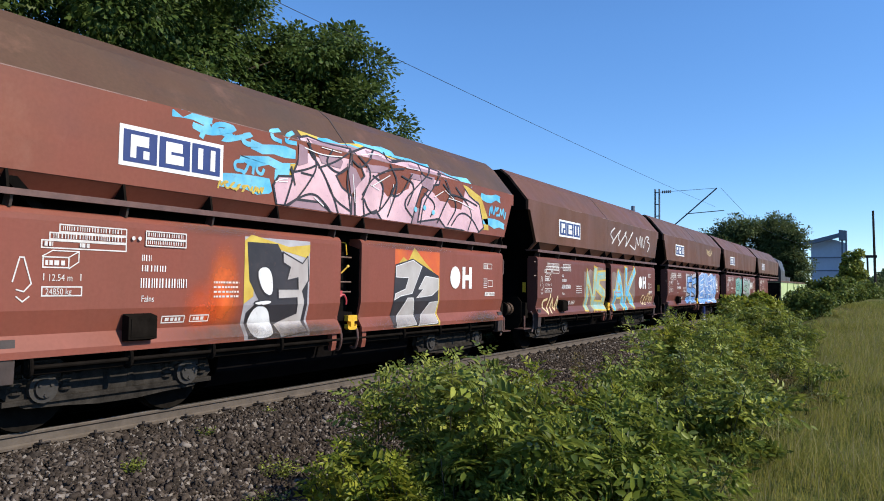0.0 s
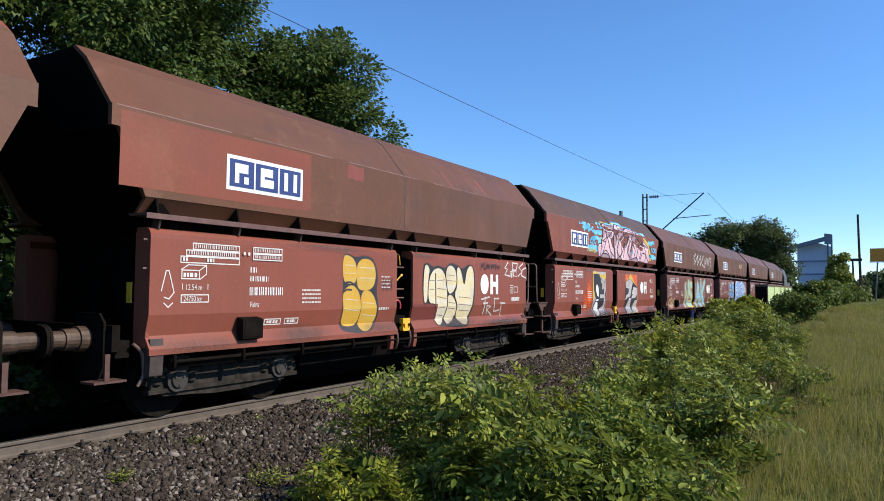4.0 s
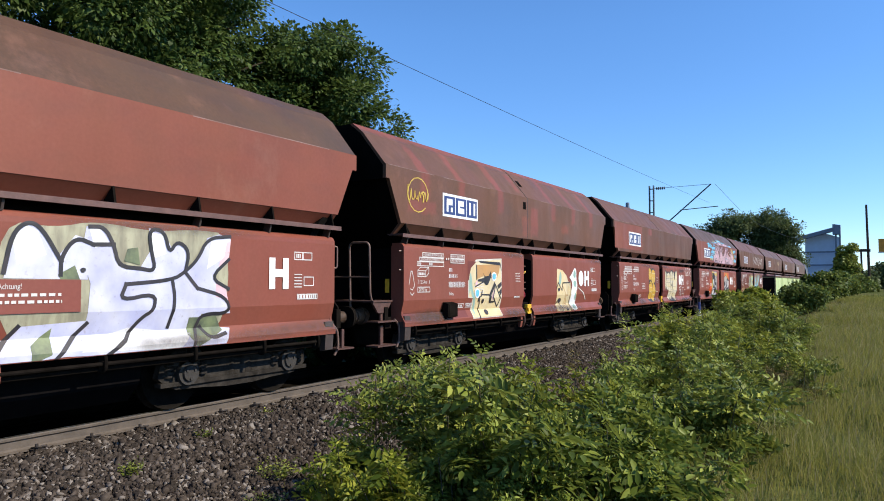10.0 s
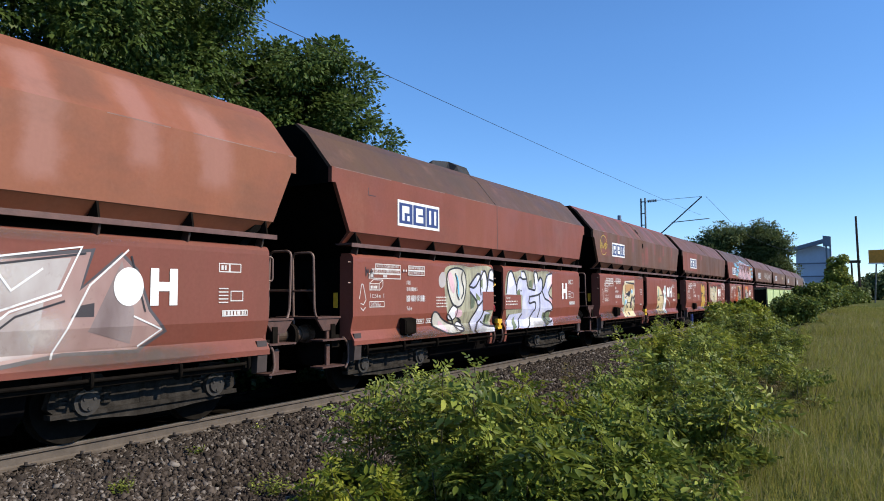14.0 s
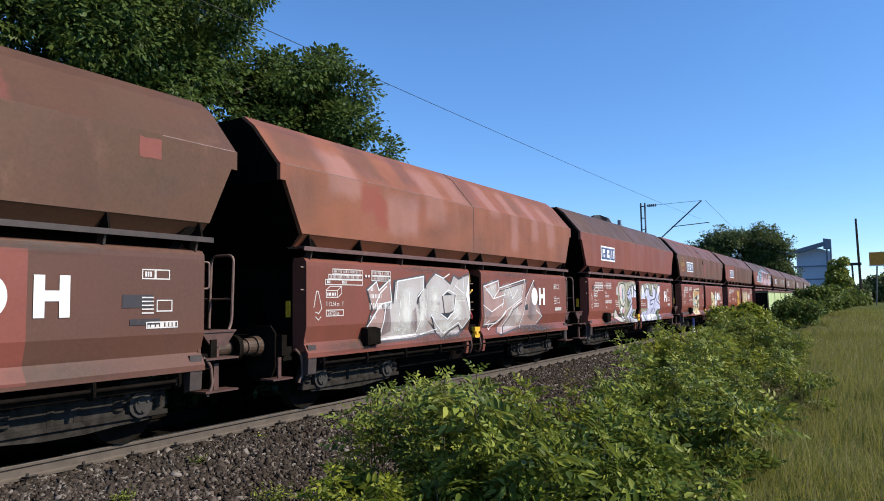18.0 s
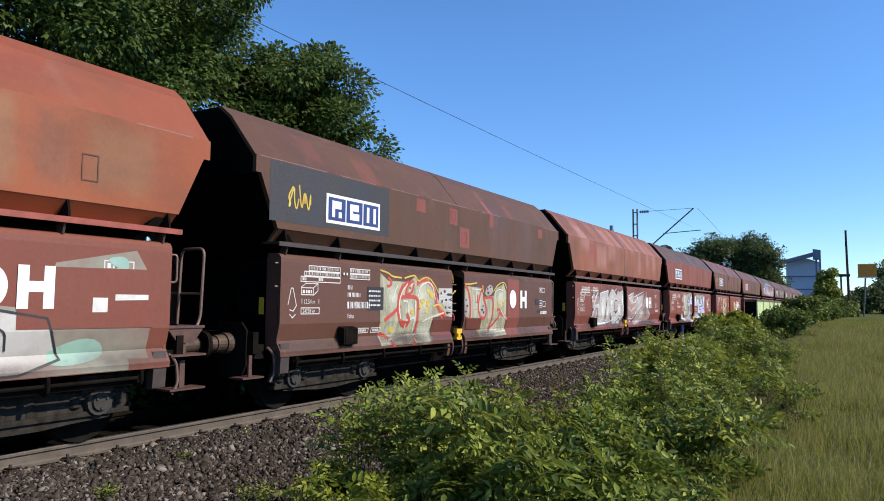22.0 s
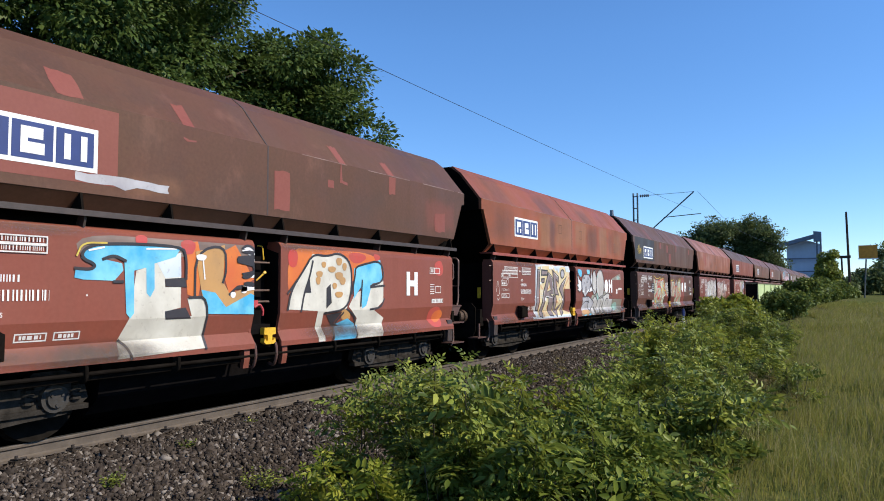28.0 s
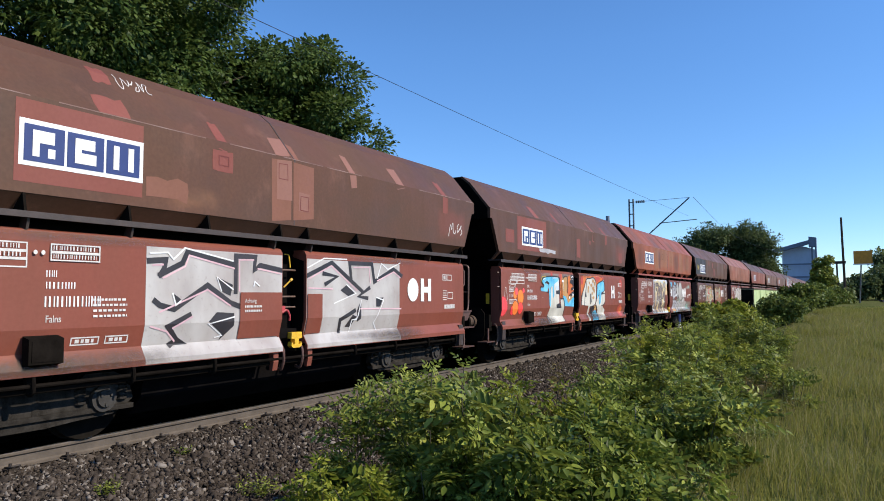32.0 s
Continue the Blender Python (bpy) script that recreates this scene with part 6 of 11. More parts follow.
decal("spray_fill", [soft([(-1.25, 1.57), (-1.11, 1.65), (-0.92, 1.59), (-0.8, 1.39), (-0.77, 1.13), (-1.02, 0.95), (-1.29, 0.97), (-1.22, 1.29)])], P_GOLD, w2, "rear", 2)
decal("spray_line", [ribbon(soft([(-1.64, 1.76), (-1.5, 1.77), (-1.31, 1.64)], False), 0.03), ribbon(soft([(-1.71, 1.6), (-1.63, 1.65), (-1.51, 1.64)], False), 0.03)], INK, w2, "rear", 4)
decal("spray_line", [ribbon([(-1.67, 2.04), (-1.43, 2.04)], 0.012), ribbon([(-1.68, 1.91), (-1.4, 1.91)], 0.012), ribbon([(-1.27, 2.01), (-0.9, 2.01)], 0.012), ribbon([(-1.29, 1.84), (-0.88, 1.84)], 0.012), ribbon([(-1.65, 1.49), (-1.32, 1.47)], 0.012)], P_CREAM, w2, "rear", 4)
decal("spray_line", [ribbon([(-1.66, 1.34), (-1.29, 1.29)], 0.012), ribbon([(-1.19, 1.43), (-0.88, 1.41)], 0.012), ribbon([(-1.18, 1.23), (-0.83, 1.2)], 0.012)], P_CREAM, w2, "rear", 4)
decal("spray_shade", [soft([(0.65, 2.1), (0.8, 2.19), (1.03, 2.08), (1.21, 2.14), (1.5, 2.07), (1.65, 2.21), (1.99, 2.16), (2.18, 2.07), (2.49, 2.22), (2.75, 2.07), (2.73, 1.38), (2.46, 0.9), (2.01, 0.88), (1.5, 0.93), (1.17, 0.94), (1.1, 1.38), (0.64, 1.39)])], INK, w2, "front", 1)
decal("spray_fill", [soft([(0.68, 2.08), (0.8, 2.16), (0.92, 2.04), (0.86, 1.9), (0.83, 1.39), (0.66, 1.4)]), soft([(0.86, 1.93), (1.16, 2.11), (1.47, 2.02), (1.57, 1.66), (1.58, 1.18), (1.34, 0.95), (1.14, 0.97), (1.15, 1.38), (0.82, 1.38)]), soft([(1.47, 2.02), (1.65, 2.18), (1.91, 2.08), (1.97, 1.77), (1.77, 1.57), (1.57, 1.57)])], P_CREAM, w2, "front", 2, "cream bubble-shaped spray painting")
decal("spray_line", [contour([(0.68, 2.08), (0.8, 2.16), (0.92, 2.04), (0.86, 1.9), (0.83, 1.39), (0.66, 1.4)], 0.02, True), contour([(0.86, 1.93), (1.16, 2.11), (1.47, 2.02), (1.57, 1.66), (1.58, 1.18), (1.34, 0.95), (1.14, 0.97), (1.15, 1.38), (0.82, 1.38)], 0.02, True), contour([(1.47, 2.02), (1.65, 2.18), (1.91, 2.08), (1.97, 1.77), (1.77, 1.57), (1.57, 1.57)], 0.02, True)], INK, w2, "front", 3)
decal("spray_fill", [soft([(1.57, 1.56), (1.77, 1.56), (1.95, 1.36), (1.97, 1.09), (1.56, 0.94), (1.48, 1.03), (1.57, 1.29)]), soft([(1.9, 2.12), (2.11, 2.13), (2.26, 1.68), (2.35, 2.11), (2.6, 2.2), (2.71, 1.94), (2.66, 1.38), (2.41, 0.92), (2.11, 0.94), (1.95, 1.11), (1.97, 1.36), (1.82, 1.56), (1.97, 1.74)])], P_CREAM, w2, "front", 2)
decal("spray_line", [contour([(1.57, 1.56), (1.77, 1.56), (1.95, 1.36), (1.97, 1.09), (1.56, 0.94), (1.48, 1.03), (1.57, 1.29)], 0.02, True), contour([(1.9, 2.12), (2.11, 2.13), (2.26, 1.68), (2.35, 2.11), (2.6, 2.2), (2.71, 1.94), (2.66, 1.38), (2.41, 0.92), (2.11, 0.94), (1.95, 1.11), (1.97, 1.36), (1.82, 1.56), (1.97, 1.74)], 0.02, True)], INK, w2, "front", 3)
decal("spray_line", [ribbon([(1.11, 1.96), (1.13, 1.39)], 0.03)], INK, w2, "front", 4)
decal("spray_line", [ribbon([(0.9, 1.83), (1.08, 1.83)], 0.011), ribbon([(1.17, 1.83), (1.46, 1.85)], 0.011), ribbon([(0.9, 1.66), (1.06, 1.66)], 0.011), ribbon([(1.18, 1.68), (1.49, 1.66)], 0.011), ribbon([(1.18, 1.52), (1.52, 1.48)], 0.011)], P_BRWN, w2, "front", 4)
decal("spray_line", [ribbon([(1.55, 1.95), (1.86, 1.94)], 0.011), ribbon([(1.56, 1.84), (1.89, 1.83)], 0.011), ribbon([(2.03, 1.51), (2.54, 1.48)], 0.011), ribbon([(2.01, 1.36), (2.57, 1.33)], 0.011), ribbon([(2.06, 1.24), (2.52, 1.21)], 0.011)], P_BRWN, w2, "front", 4)
decal("spray_line", [ribbon([(1.21, 1.3), (1.48, 1.3)], 0.011), ribbon([(1.25, 1.16), (1.45, 1.14)], 0.011), ribbon([(1.62, 1.4), (1.87, 1.38)], 0.011), ribbon([(1.63, 1.29), (1.87, 1.27)], 0.011)], P_BRWN, w2, "front", 4)
decal("spray_line", [ribbon([(4.37, 2.31), (4.18, 2.17), (4.32, 2.14), (4.19, 2.01), (4.47, 1.98)], 0.03), ribbon([(4.54, 1.96), (4.61, 2.3), (4.87, 2.29), (4.8, 2.13), (4.59, 2.13)], 0.03), ribbon([(5.19, 2.3), (4.95, 2.2), (5.14, 2.1), (4.91, 1.99)], 0.03), ribbon([(5.42, 2.22), (5.14, 2.15), (5.1, 2.01), (5.46, 1.93)], 0.03)], M_STENCIL, w2, "front", 3)
decal("spray_line", [ribbon([(3.17, 1.14), (3.2, 1.49)], 0.035), ribbon([(3.03, 1.45), (3.41, 1.5)], 0.035), ribbon([(3.12, 1.36), (3.32, 1.37)], 0.035), ribbon([(3.33, 1.14), (3.3, 1.31), (3.49, 1.29), (3.33, 1.22), (3.59, 1.09)], 0.035), ribbon([(3.86, 1.46), (3.63, 1.46), (3.68, 1.17), (3.94, 1.2)], 0.035)], P_STONE, w2, "front", 3)
decal("spray_line", [ribbon([(4, 1.32), (4.03, 1.07)], 0.035), ribbon([(3.96, 1.36), (4.19, 1.35)], 0.035)], P_STONE, w2, "front", 3)
scribble(w2, 3.0, 3.9, 2.1, 2.25, 7, INK, 0.02, "front", 3)
decal("paint_patch", [rect(0.3, 1.2, 1.08, 1.38)], PATCH_DARKRED, w2, "front", 4)
decal("paint_patch", [rough_rect(-1.62, -1.2, 3.45, 3.68), rough_rect(1.8, 1.88, 3.75, 4.1, 0.01), rough_rect(3.3, 3.4, 3.76, 4.1, 0.01)], PATCH_RED, w2, "hull", 1)

# wagon 3: faded red bands, sand-coloured forms
w3 = wg(3)
decal("hatch_hole", [rect(-0.26, -0.1, 3.43, 3.61), rect(0.1, 0.3, 4.04, 4.2)], M_BLACK, w3, "hull", 2, "dark square hatch hole")
scribble(w3, -5.2, -4.5, 3.15, 3.4, 6, P_YEL, 0.022, "hull", 3)
decal("scrawl", [ribbon(blob(-4.85, 3.28, 0.34, 0.32, 16)[:15], 0.02)], P_YEL, w3, "hull", 2)
decal("spray_halo", [[(-2.64, 2.14), (-2.9, 1.98), (-2.98, 1.77), (-2.98, 1.34), (-2.78, 1.33), (-2.81, 0.9), (-1.44, 0.9), (-1.44, 2.2), (-2.51, 2.15)]], P_BONE, w3, "rear", 1)
decal("spray_fill", [[(-2.62, 2.1), (-2.86, 1.96), (-2.94, 1.77), (-2.94, 1.36), (-2.75, 1.34), (-2.78, 0.92), (-1.47, 0.92), (-1.48, 2.17), (-2.29, 2.12)]], P_CREAMY, w3, "rear", 2, "cream and tan spray painting")
decal("spray_fill", [[(-2.6, 2.03), (-1.53, 2.06), (-1.57, 1.9), (-1.68, 1.76), (-1.99, 1.76), (-2.29, 1.8), (-2.59, 1.73)]], P_TANNY, w3, "rear", 3)
decal("spray_cloud", [soft([(-2.9, 1.9), (-2.83, 1.79), (-2.79, 1.49), (-2.67, 1.35), (-2.63, 1.02), (-2.71, 0.98), (-2.73, 1.16), (-2.75, 1.33), (-2.85, 1.37), (-2.86, 1.58), (-2.92, 1.36), (-2.95, 1.6)])], P_MINT, w3, "rear", 3)
decal("spray_cloud", [[(-2.65, 1.68), (-2.58, 1.7), (-2.59, 1.6), (-2.68, 1.57)], [(-1.93, 1.35), (-1.75, 1.59), (-1.76, 1.5), (-1.88, 1.25)]], P_PINK, w3, "rear", 4)
decal("spray_shade", [[(-2.54, 2.12), (-1.52, 2.11), (-1.45, 1.9), (-1.53, 2.04), (-2.45, 2.08)], [(-2.33, 1.86), (-2.26, 1.79), (-2.09, 1.8), (-1.96, 1.92), (-1.98, 1.76), (-2.11, 1.61), (-2.22, 1.6), (-2.32, 1.67), (-2.58, 1.68), (-2.58, 1.72), (-2.28, 1.76)], [(-2.05, 1.39), (-1.8, 1.68), (-1.75, 1.61), (-1.95, 1.38), (-1.95, 1.25), (-1.73, 1.25), (-1.82, 1.21), (-2.03, 1.21)]], INK, w3, "rear", 5)
decal("spray_shade", [[(-1.67, 1.59), (-1.47, 1.68), (-1.46, 1.59), (-1.6, 1.51)], [(-1.58, 1.46), (-1.46, 1.54), (-1.46, 1.43), (-1.5, 1.37)]], INK, w3, "rear", 5)
decal("spray_line", [ribbon([(-1.86, 1.34), (-1.75, 1.61), (-1.51, 1.31), (-1.61, 1.12), (-1.86, 1.34)], 0.03), ribbon([(-2.41, 1.4), (-2.05, 1.39)], 0.03), ribbon([(-2.5, 1.35), (-2.46, 1.19), (-2.51, 0.91)], 0.03), ribbon([(-2.68, 1.57), (-2.33, 1.67)], 0.03), ribbon([(-2.38, 1.48), (-2.42, 1.37), (-2.53, 1.33), (-2.53, 1.26)], 0.03)], INK, w3, "rear", 6)
decal("spray_line", [ribbon([(-2.63, 2.02), (-2.62, 1.73)], 0.03)], INK, w3, "rear", 6)
decal("spray_dot", [blob(-2.33, 1.26, 0.05, 0.05, 16, 0.06), blob(-2.16, 1.02, 0.08, 0.06, 16, 0.06)], INK, w3, "rear", 7)
decal("spray_halo", [blob(-2.6, 1.43, 0.11, 0.11, 16, 0.06), blob(-1.83, 1.79, 0.12, 0.10, 16, 0.06)], P_WHITE, w3, "rear", 7)
decal("spray_dot", [blob(-2.6, 1.43, 0.07, 0.08, 16, 0.06), blob(-1.83, 1.79, 0.08, 0.07, 16, 0.06)], P_CYAN, w3, "rear", 9)
decal("spray_fill", [[(1.82, 2.03), (2.21, 1.99), (2.5, 1.84), (2.61, 1.69), (2.8, 1.67), (2.83, 1.47), (3.25, 1.46), (3.23, 0.93), (2.79, 0.91), (2.72, 0.88), (1.76, 0.9), (1.83, 1.11), (1.8, 1.63)]], P_CREAMY, w3, "front", 2)
decal("spray_cloud", [soft([(2.04, 1.99), (2.15, 1.86), (2.09, 1.61), (1.97, 1.59), (1.94, 1.74)])], P_MINT, w3, "front", 3)
decal("spray_line", [ribbon([(1.8, 1.52), (1.89, 1.66), (2.16, 1.45), (2.21, 1.65), (2.75, 1.66), (2.75, 0.92)], 0.035), ribbon([(1.84, 1.11), (1.97, 1.22), (2.18, 0.99), (2.15, 0.89)], 0.035)], INK, w3, "front", 4)
decal("spray_line", [ribbon(soft([(2.24, 1.55), (2.43, 1.36), (2.38, 1.09), (2.54, 1.08)], False), 0.025), ribbon(soft([(2.6, 1.55), (2.58, 1.28), (2.46, 1.36), (2.51, 1.08)], False), 0.025)], P_TANNY, w3, "front", 4)
decal("spray_dot", [blob(1.94, 1.47, 0.07, 0.05, 16, 0.06), blob(2.03, 1.18, 0.11, 0.07, 16, 0.06), blob(2.5, 0.93, 0.07, 0.04, 16, 0.06)], INK, w3, "front", 5)
decal("spray_halo", [soft([(3.09, 2.09), (3.23, 2.01), (3.22, 1.75), (3.3, 1.62), (3.29, 1.46), (3.18, 1.42), (3.26, 0.97), (3.2, 0.89), (2.79, 0.91), (2.83, 1.47), (2.93, 1.55), (2.86, 1.73), (2.66, 1.8), (2.87, 1.89)])], P_WHITE, w3, "front", 5)
decal("spray_cloud", [soft([(3.11, 2.03), (3.18, 1.95), (3.16, 1.77), (2.97, 1.83), (3.02, 1.95)]), soft([(3, 1.73), (3.22, 1.69), (3.18, 1.52), (3, 1.56)]), soft([(3.14, 1.42), (3.23, 1.26), (3.18, 1.14), (3.07, 1.28)])], P_MINT, w3, "front", 7)
decal("spray_cloud", [soft([(3.08, 1.1), (3.21, 0.97), (3.13, 0.93), (2.87, 0.95)])], P_MINT, w3, "front", 7)
decal("spray_line", [ribbon([(3.4, 1.51), (3.74, 1.39), (4.03, 1.17)], 0.03)], P_BONE, w3, "front", 4)
decal("paint_patch", [rect(-5.3, -3.0, 0.95, 1.1), rect(-3.0, -2.6, 1.7, 2.1)], PATCH_DARKRED, w3, "rear", 1)

# wagon 4: lavender letters on a yellow haze
w4 = wg(4)
decal("spray_halo", [soft([(-1.4, 2.26), (-0.94, 2.31), (-0.24, 2.34), (-0.25, 1.77), (-0.32, 0.86), (-1.22, 0.85), (-1.96, 0.88), (-1.96, 1.09), (-2.3, 1.17), (-2.45, 2.12), (-2.3, 2.28), (-1.6, 2.3)])], P_OLIVE, w4, "rear", 1, "yellowish spray haze")
decal("spray_cloud", [soft([(-2.64, 2.03), (-2.47, 2.16), (-2.34, 2.09), (-2.36, 1.84), (-2.6, 1.81)])], P_SILVER, w4, "rear", 2)
decal("spray_fill", [soft([(-2.34, 2.15), (-1.94, 2.25), (-1.58, 2.19), (-1.5, 1.9), (-1.64, 1.48), (-2.02, 1.4), (-2.28, 1.74)]), soft([(-2.88, 1.34), (-2.7, 1.36), (-2.45, 1.18), (-1.9, 1.05), (-1.62, 1.01), (-1.69, 0.92), (-2.28, 0.89), (-2.6, 1.01), (-2.83, 1.09)])], P_BONE, w4, "rear", 3, "pale rounded spray-painted forms")
decal("spray_line", [contour([(-2.34, 2.15), (-1.94, 2.25), (-1.58, 2.19), (-1.5, 1.9), (-1.64, 1.48), (-2.02, 1.4), (-2.28, 1.74)], 0.035, True), contour([(-2.88, 1.34), (-2.7, 1.36), (-2.45, 1.18), (-1.9, 1.05), (-1.62, 1.01), (-1.69, 0.92), (-2.28, 0.89), (-2.6, 1.01), (-2.83, 1.09)], 0.035, True)], INK, w4, "rear", 4)
decal("spray_cloud", [soft([(-2.3, 2.13), (-2.15, 2.16), (-2, 1.92), (-2.02, 1.67), (-2.18, 1.8)]), soft([(-2.64, 1.21), (-2.36, 1.08), (-2.3, 0.9), (-2.54, 1.01)]), soft([(-2.02, 1.37), (-1.73, 1.39), (-1.66, 1.23), (-1.95, 1.21)])], P_PINK, w4, "rear", 5)
decal("spray_cloud", [soft([(-1.98, 2.1), (-1.86, 2.06), (-1.8, 1.68), (-1.84, 1.6), (-1.9, 1.88)])], P_CYAN, w4, "rear", 5)
decal("spray_halo", [soft([(0.36, 2.26), (0.91, 2.21), (1.35, 2.32), (2.04, 2.24), (2.69, 2.31), (3.23, 2.28), (3.15, 0.89), (2.32, 0.97), (1.12, 0.91), (0.35, 1.1)])], P_OLIVE, w4, "front", 1)
decal("spray_line", [ribbon(soft([(-1.98, 2.11), (-1.89, 1.95), (-1.94, 1.71), (-1.83, 1.58)], False), 0.03), ribbon(soft([(-1.69, 2.15), (-1.73, 1.99), (-1.6, 1.77), (-1.73, 1.61)], False), 0.03), ribbon(soft([(-2.25, 1.29), (-2.02, 1.15), (-1.94, 0.97)], False), 0.03), ribbon(soft([(-1.86, 1.21), (-1.68, 1.14), (-1.67, 0.95)], False), 0.03)], INK, w4, "rear", 7)
decal("spray_cloud", [soft([(-2.08, 1.49), (-1.89, 1.44), (-1.94, 1.18), (-2.22, 1.16), (-2.32, 1.29)]), soft([(-1.88, 1.18), (-1.57, 1.03), (-1.71, 0.92), (-1.93, 0.99)])], P_WHITE, w4, "rear", 4)
decal("spray_line", [contour([(-2.08, 1.49), (-1.89, 1.44), (-1.94, 1.18), (-2.22, 1.16), (-2.32, 1.29)], 0.03, True), contour([(-1.88, 1.18), (-1.57, 1.03), (-1.71, 0.92), (-1.93, 0.99)], 0.03, True)], INK, w4, "rear", 5)
decal("spray_fill", [[(-1.37, 1.9), (-1, 2.16), (-0.86, 2.12), (-0.84, 2.21), (-0.63, 2.18), (-0.57, 1.98), (-0.45, 2.23), (-0.33, 2.28), (-0.25, 2.24), (-0.23, 1.69), (-0.74, 1.69), (-0.74, 1.33), (-0.38, 1.27), (-0.45, 1.11), (-0.78, 1.01), (-0.26, 0.96), (-0.27, 0.84), (-1.26, 0.87), (-1.37, 0.97), (-1.25, 1.19), (-0.97, 1.41), (-1.08, 1.57), (-1.34, 1.73)]], P_LAV, w4, "rear", 3, "lavender spray-painted letters")
decal("spray_cloud", [[(-0.45, 2.23), (-0.33, 2.26), (-0.26, 2.2), (-0.26, 1.98), (-0.44, 2.01)], [(-1.25, 0.91), (-0.78, 1.01), (-0.29, 0.95), (-0.3, 0.85)], [(-1.08, 2.09), (-0.99, 2.14), (-0.89, 2.11), (-1.02, 1.98)], [(-0.83, 2.18), (-0.65, 2.17), (-0.6, 1.98), (-0.77, 1.92)]], P_WHITE, w4, "rear", 3.6)
decal("spray_cloud", [[(-1.1, 1.73), (-0.88, 1.61), (-0.97, 1.49), (-1.08, 1.61)], [(-0.66, 1.24), (-0.38, 1.27), (-0.48, 1.03), (-0.7, 1.04)], [(-0.86, 1.99), (-0.78, 2.04), (-0.78, 1.81), (-0.88, 1.87)], [(-1.33, 1.71), (-1.12, 1.57), (-1.18, 1.42), (-1.33, 1.38)]], P_MOSS, w4, "rear", 4)
decal("spray_line", [ribbon(soft([(-1.37, 1.88), (-1, 2.16), (-0.86, 2.09)], False), 0.045), ribbon(soft([(-0.86, 2.09), (-1.12, 1.82), (-1.34, 1.85)], False), 0.045), ribbon(soft([(-1.34, 1.73), (-1.08, 1.57), (-0.97, 1.45), (-1.1, 1.34), (-1.29, 1.15), (-1.36, 0.97)], False), 0.045), ribbon(soft([(-0.86, 1.69), (-0.91, 1.97), (-0.75, 2.22), (-0.61, 2.18), (-0.54, 1.9), (-0.63, 1.69)], False), 0.045), ribbon(soft([(-0.54, 1.9), (-0.49, 2.19), (-0.33, 2.27), (-0.25, 2.19)], False), 0.045), ribbon(soft([(-0.45, 2.02), (-0.25, 1.98)], False), 0.045), ribbon(soft([(-0.97, 1.45), (-0.74, 1.57), (-0.74, 1.69)], False), 0.045), ribbon(soft([(-0.74, 1.33), (-0.81, 1.17), (-1.05, 1.02), (-1.21, 0.92)], False), 0.045), ribbon(soft([(-0.79, 1.09), (-0.62, 1), (-0.25, 0.98)], False), 0.045), ribbon(soft([(-0.6, 1.24), (-0.63, 1.08)], False), 0.045), ribbon(soft([(-1.21, 0.92), (-1.1, 0.86)], False), 0.045)], INK, w4, "rear", 5)
decal("spray_fill", [[(0.42, 1.69), (0.49, 2.13), (0.63, 2.26), (0.77, 2.21), (0.95, 1.92), (1.02, 2.01), (1.13, 2.15), (1.28, 2.11), (1.22, 1.97), (1.28, 1.68)], [(1.25, 2.25), (1.41, 2.26), (1.57, 2.07), (1.63, 1.83), (1.9, 1.81), (2.04, 2.03), (2.01, 2.28), (2.22, 2.26), (2.33, 2.04), (2.44, 2.15), (2.58, 2.04), (2.52, 1.82), (2.71, 1.92), (2.85, 2.21), (3.05, 2.27), (3.23, 2.22), (3.2, 1.95), (2.94, 1.73), (3.12, 1.57), (3.25, 1.25), (2.79, 1.26), (2.77, 1.11), (3.27, 1.06), (3.1, 0.77), (1.05, 0.88), (0.31, 0.84), (0.38, 1.03), (0.58, 1.21), (1.28, 1.24), (1.31, 1.64), (1.19, 1.92)]], P_LAV, w4, "front", 3)
decal("spray_cloud", [[(0.49, 2.09), (0.63, 2.22), (0.74, 2.17), (0.83, 1.93), (0.54, 1.82)], [(1.28, 2.23), (1.41, 2.23), (1.52, 2.08), (1.35, 2.02)], [(2.04, 2.23), (2.2, 2.22), (2.25, 1.99), (2.08, 1.93)], [(2.91, 2.18), (3.17, 2.21), (3.12, 1.97), (2.85, 1.82)], [(1.35, 1.02), (1.79, 1.14), (2.65, 1.03), (2.47, 0.86), (1.21, 0.91)]], P_WHITE, w4, "front", 3.6)
decal("spray_cloud", [[(2.61, 1.22), (3.03, 1.22), (3.14, 1.04), (2.71, 0.85), (2.59, 1.01)], [(0.7, 1.01), (0.92, 1.18), (0.9, 0.91), (0.69, 0.83)], [(1.74, 2.03), (1.87, 2.05), (1.9, 1.85), (1.7, 1.89)], [(0.95, 1.73), (1.13, 1.83), (1.19, 1.68), (1.02, 1.62)]], P_MOSS, w4, "front", 4)
decal("spray_cloud", [[(3.09, 2.14), (3.23, 2.19), (3.2, 1.95), (3.04, 1.84)], [(3, 1.68), (3.16, 1.57), (3.2, 1.41), (3, 1.47)]], P_PINK, w4, "front", 3.8)
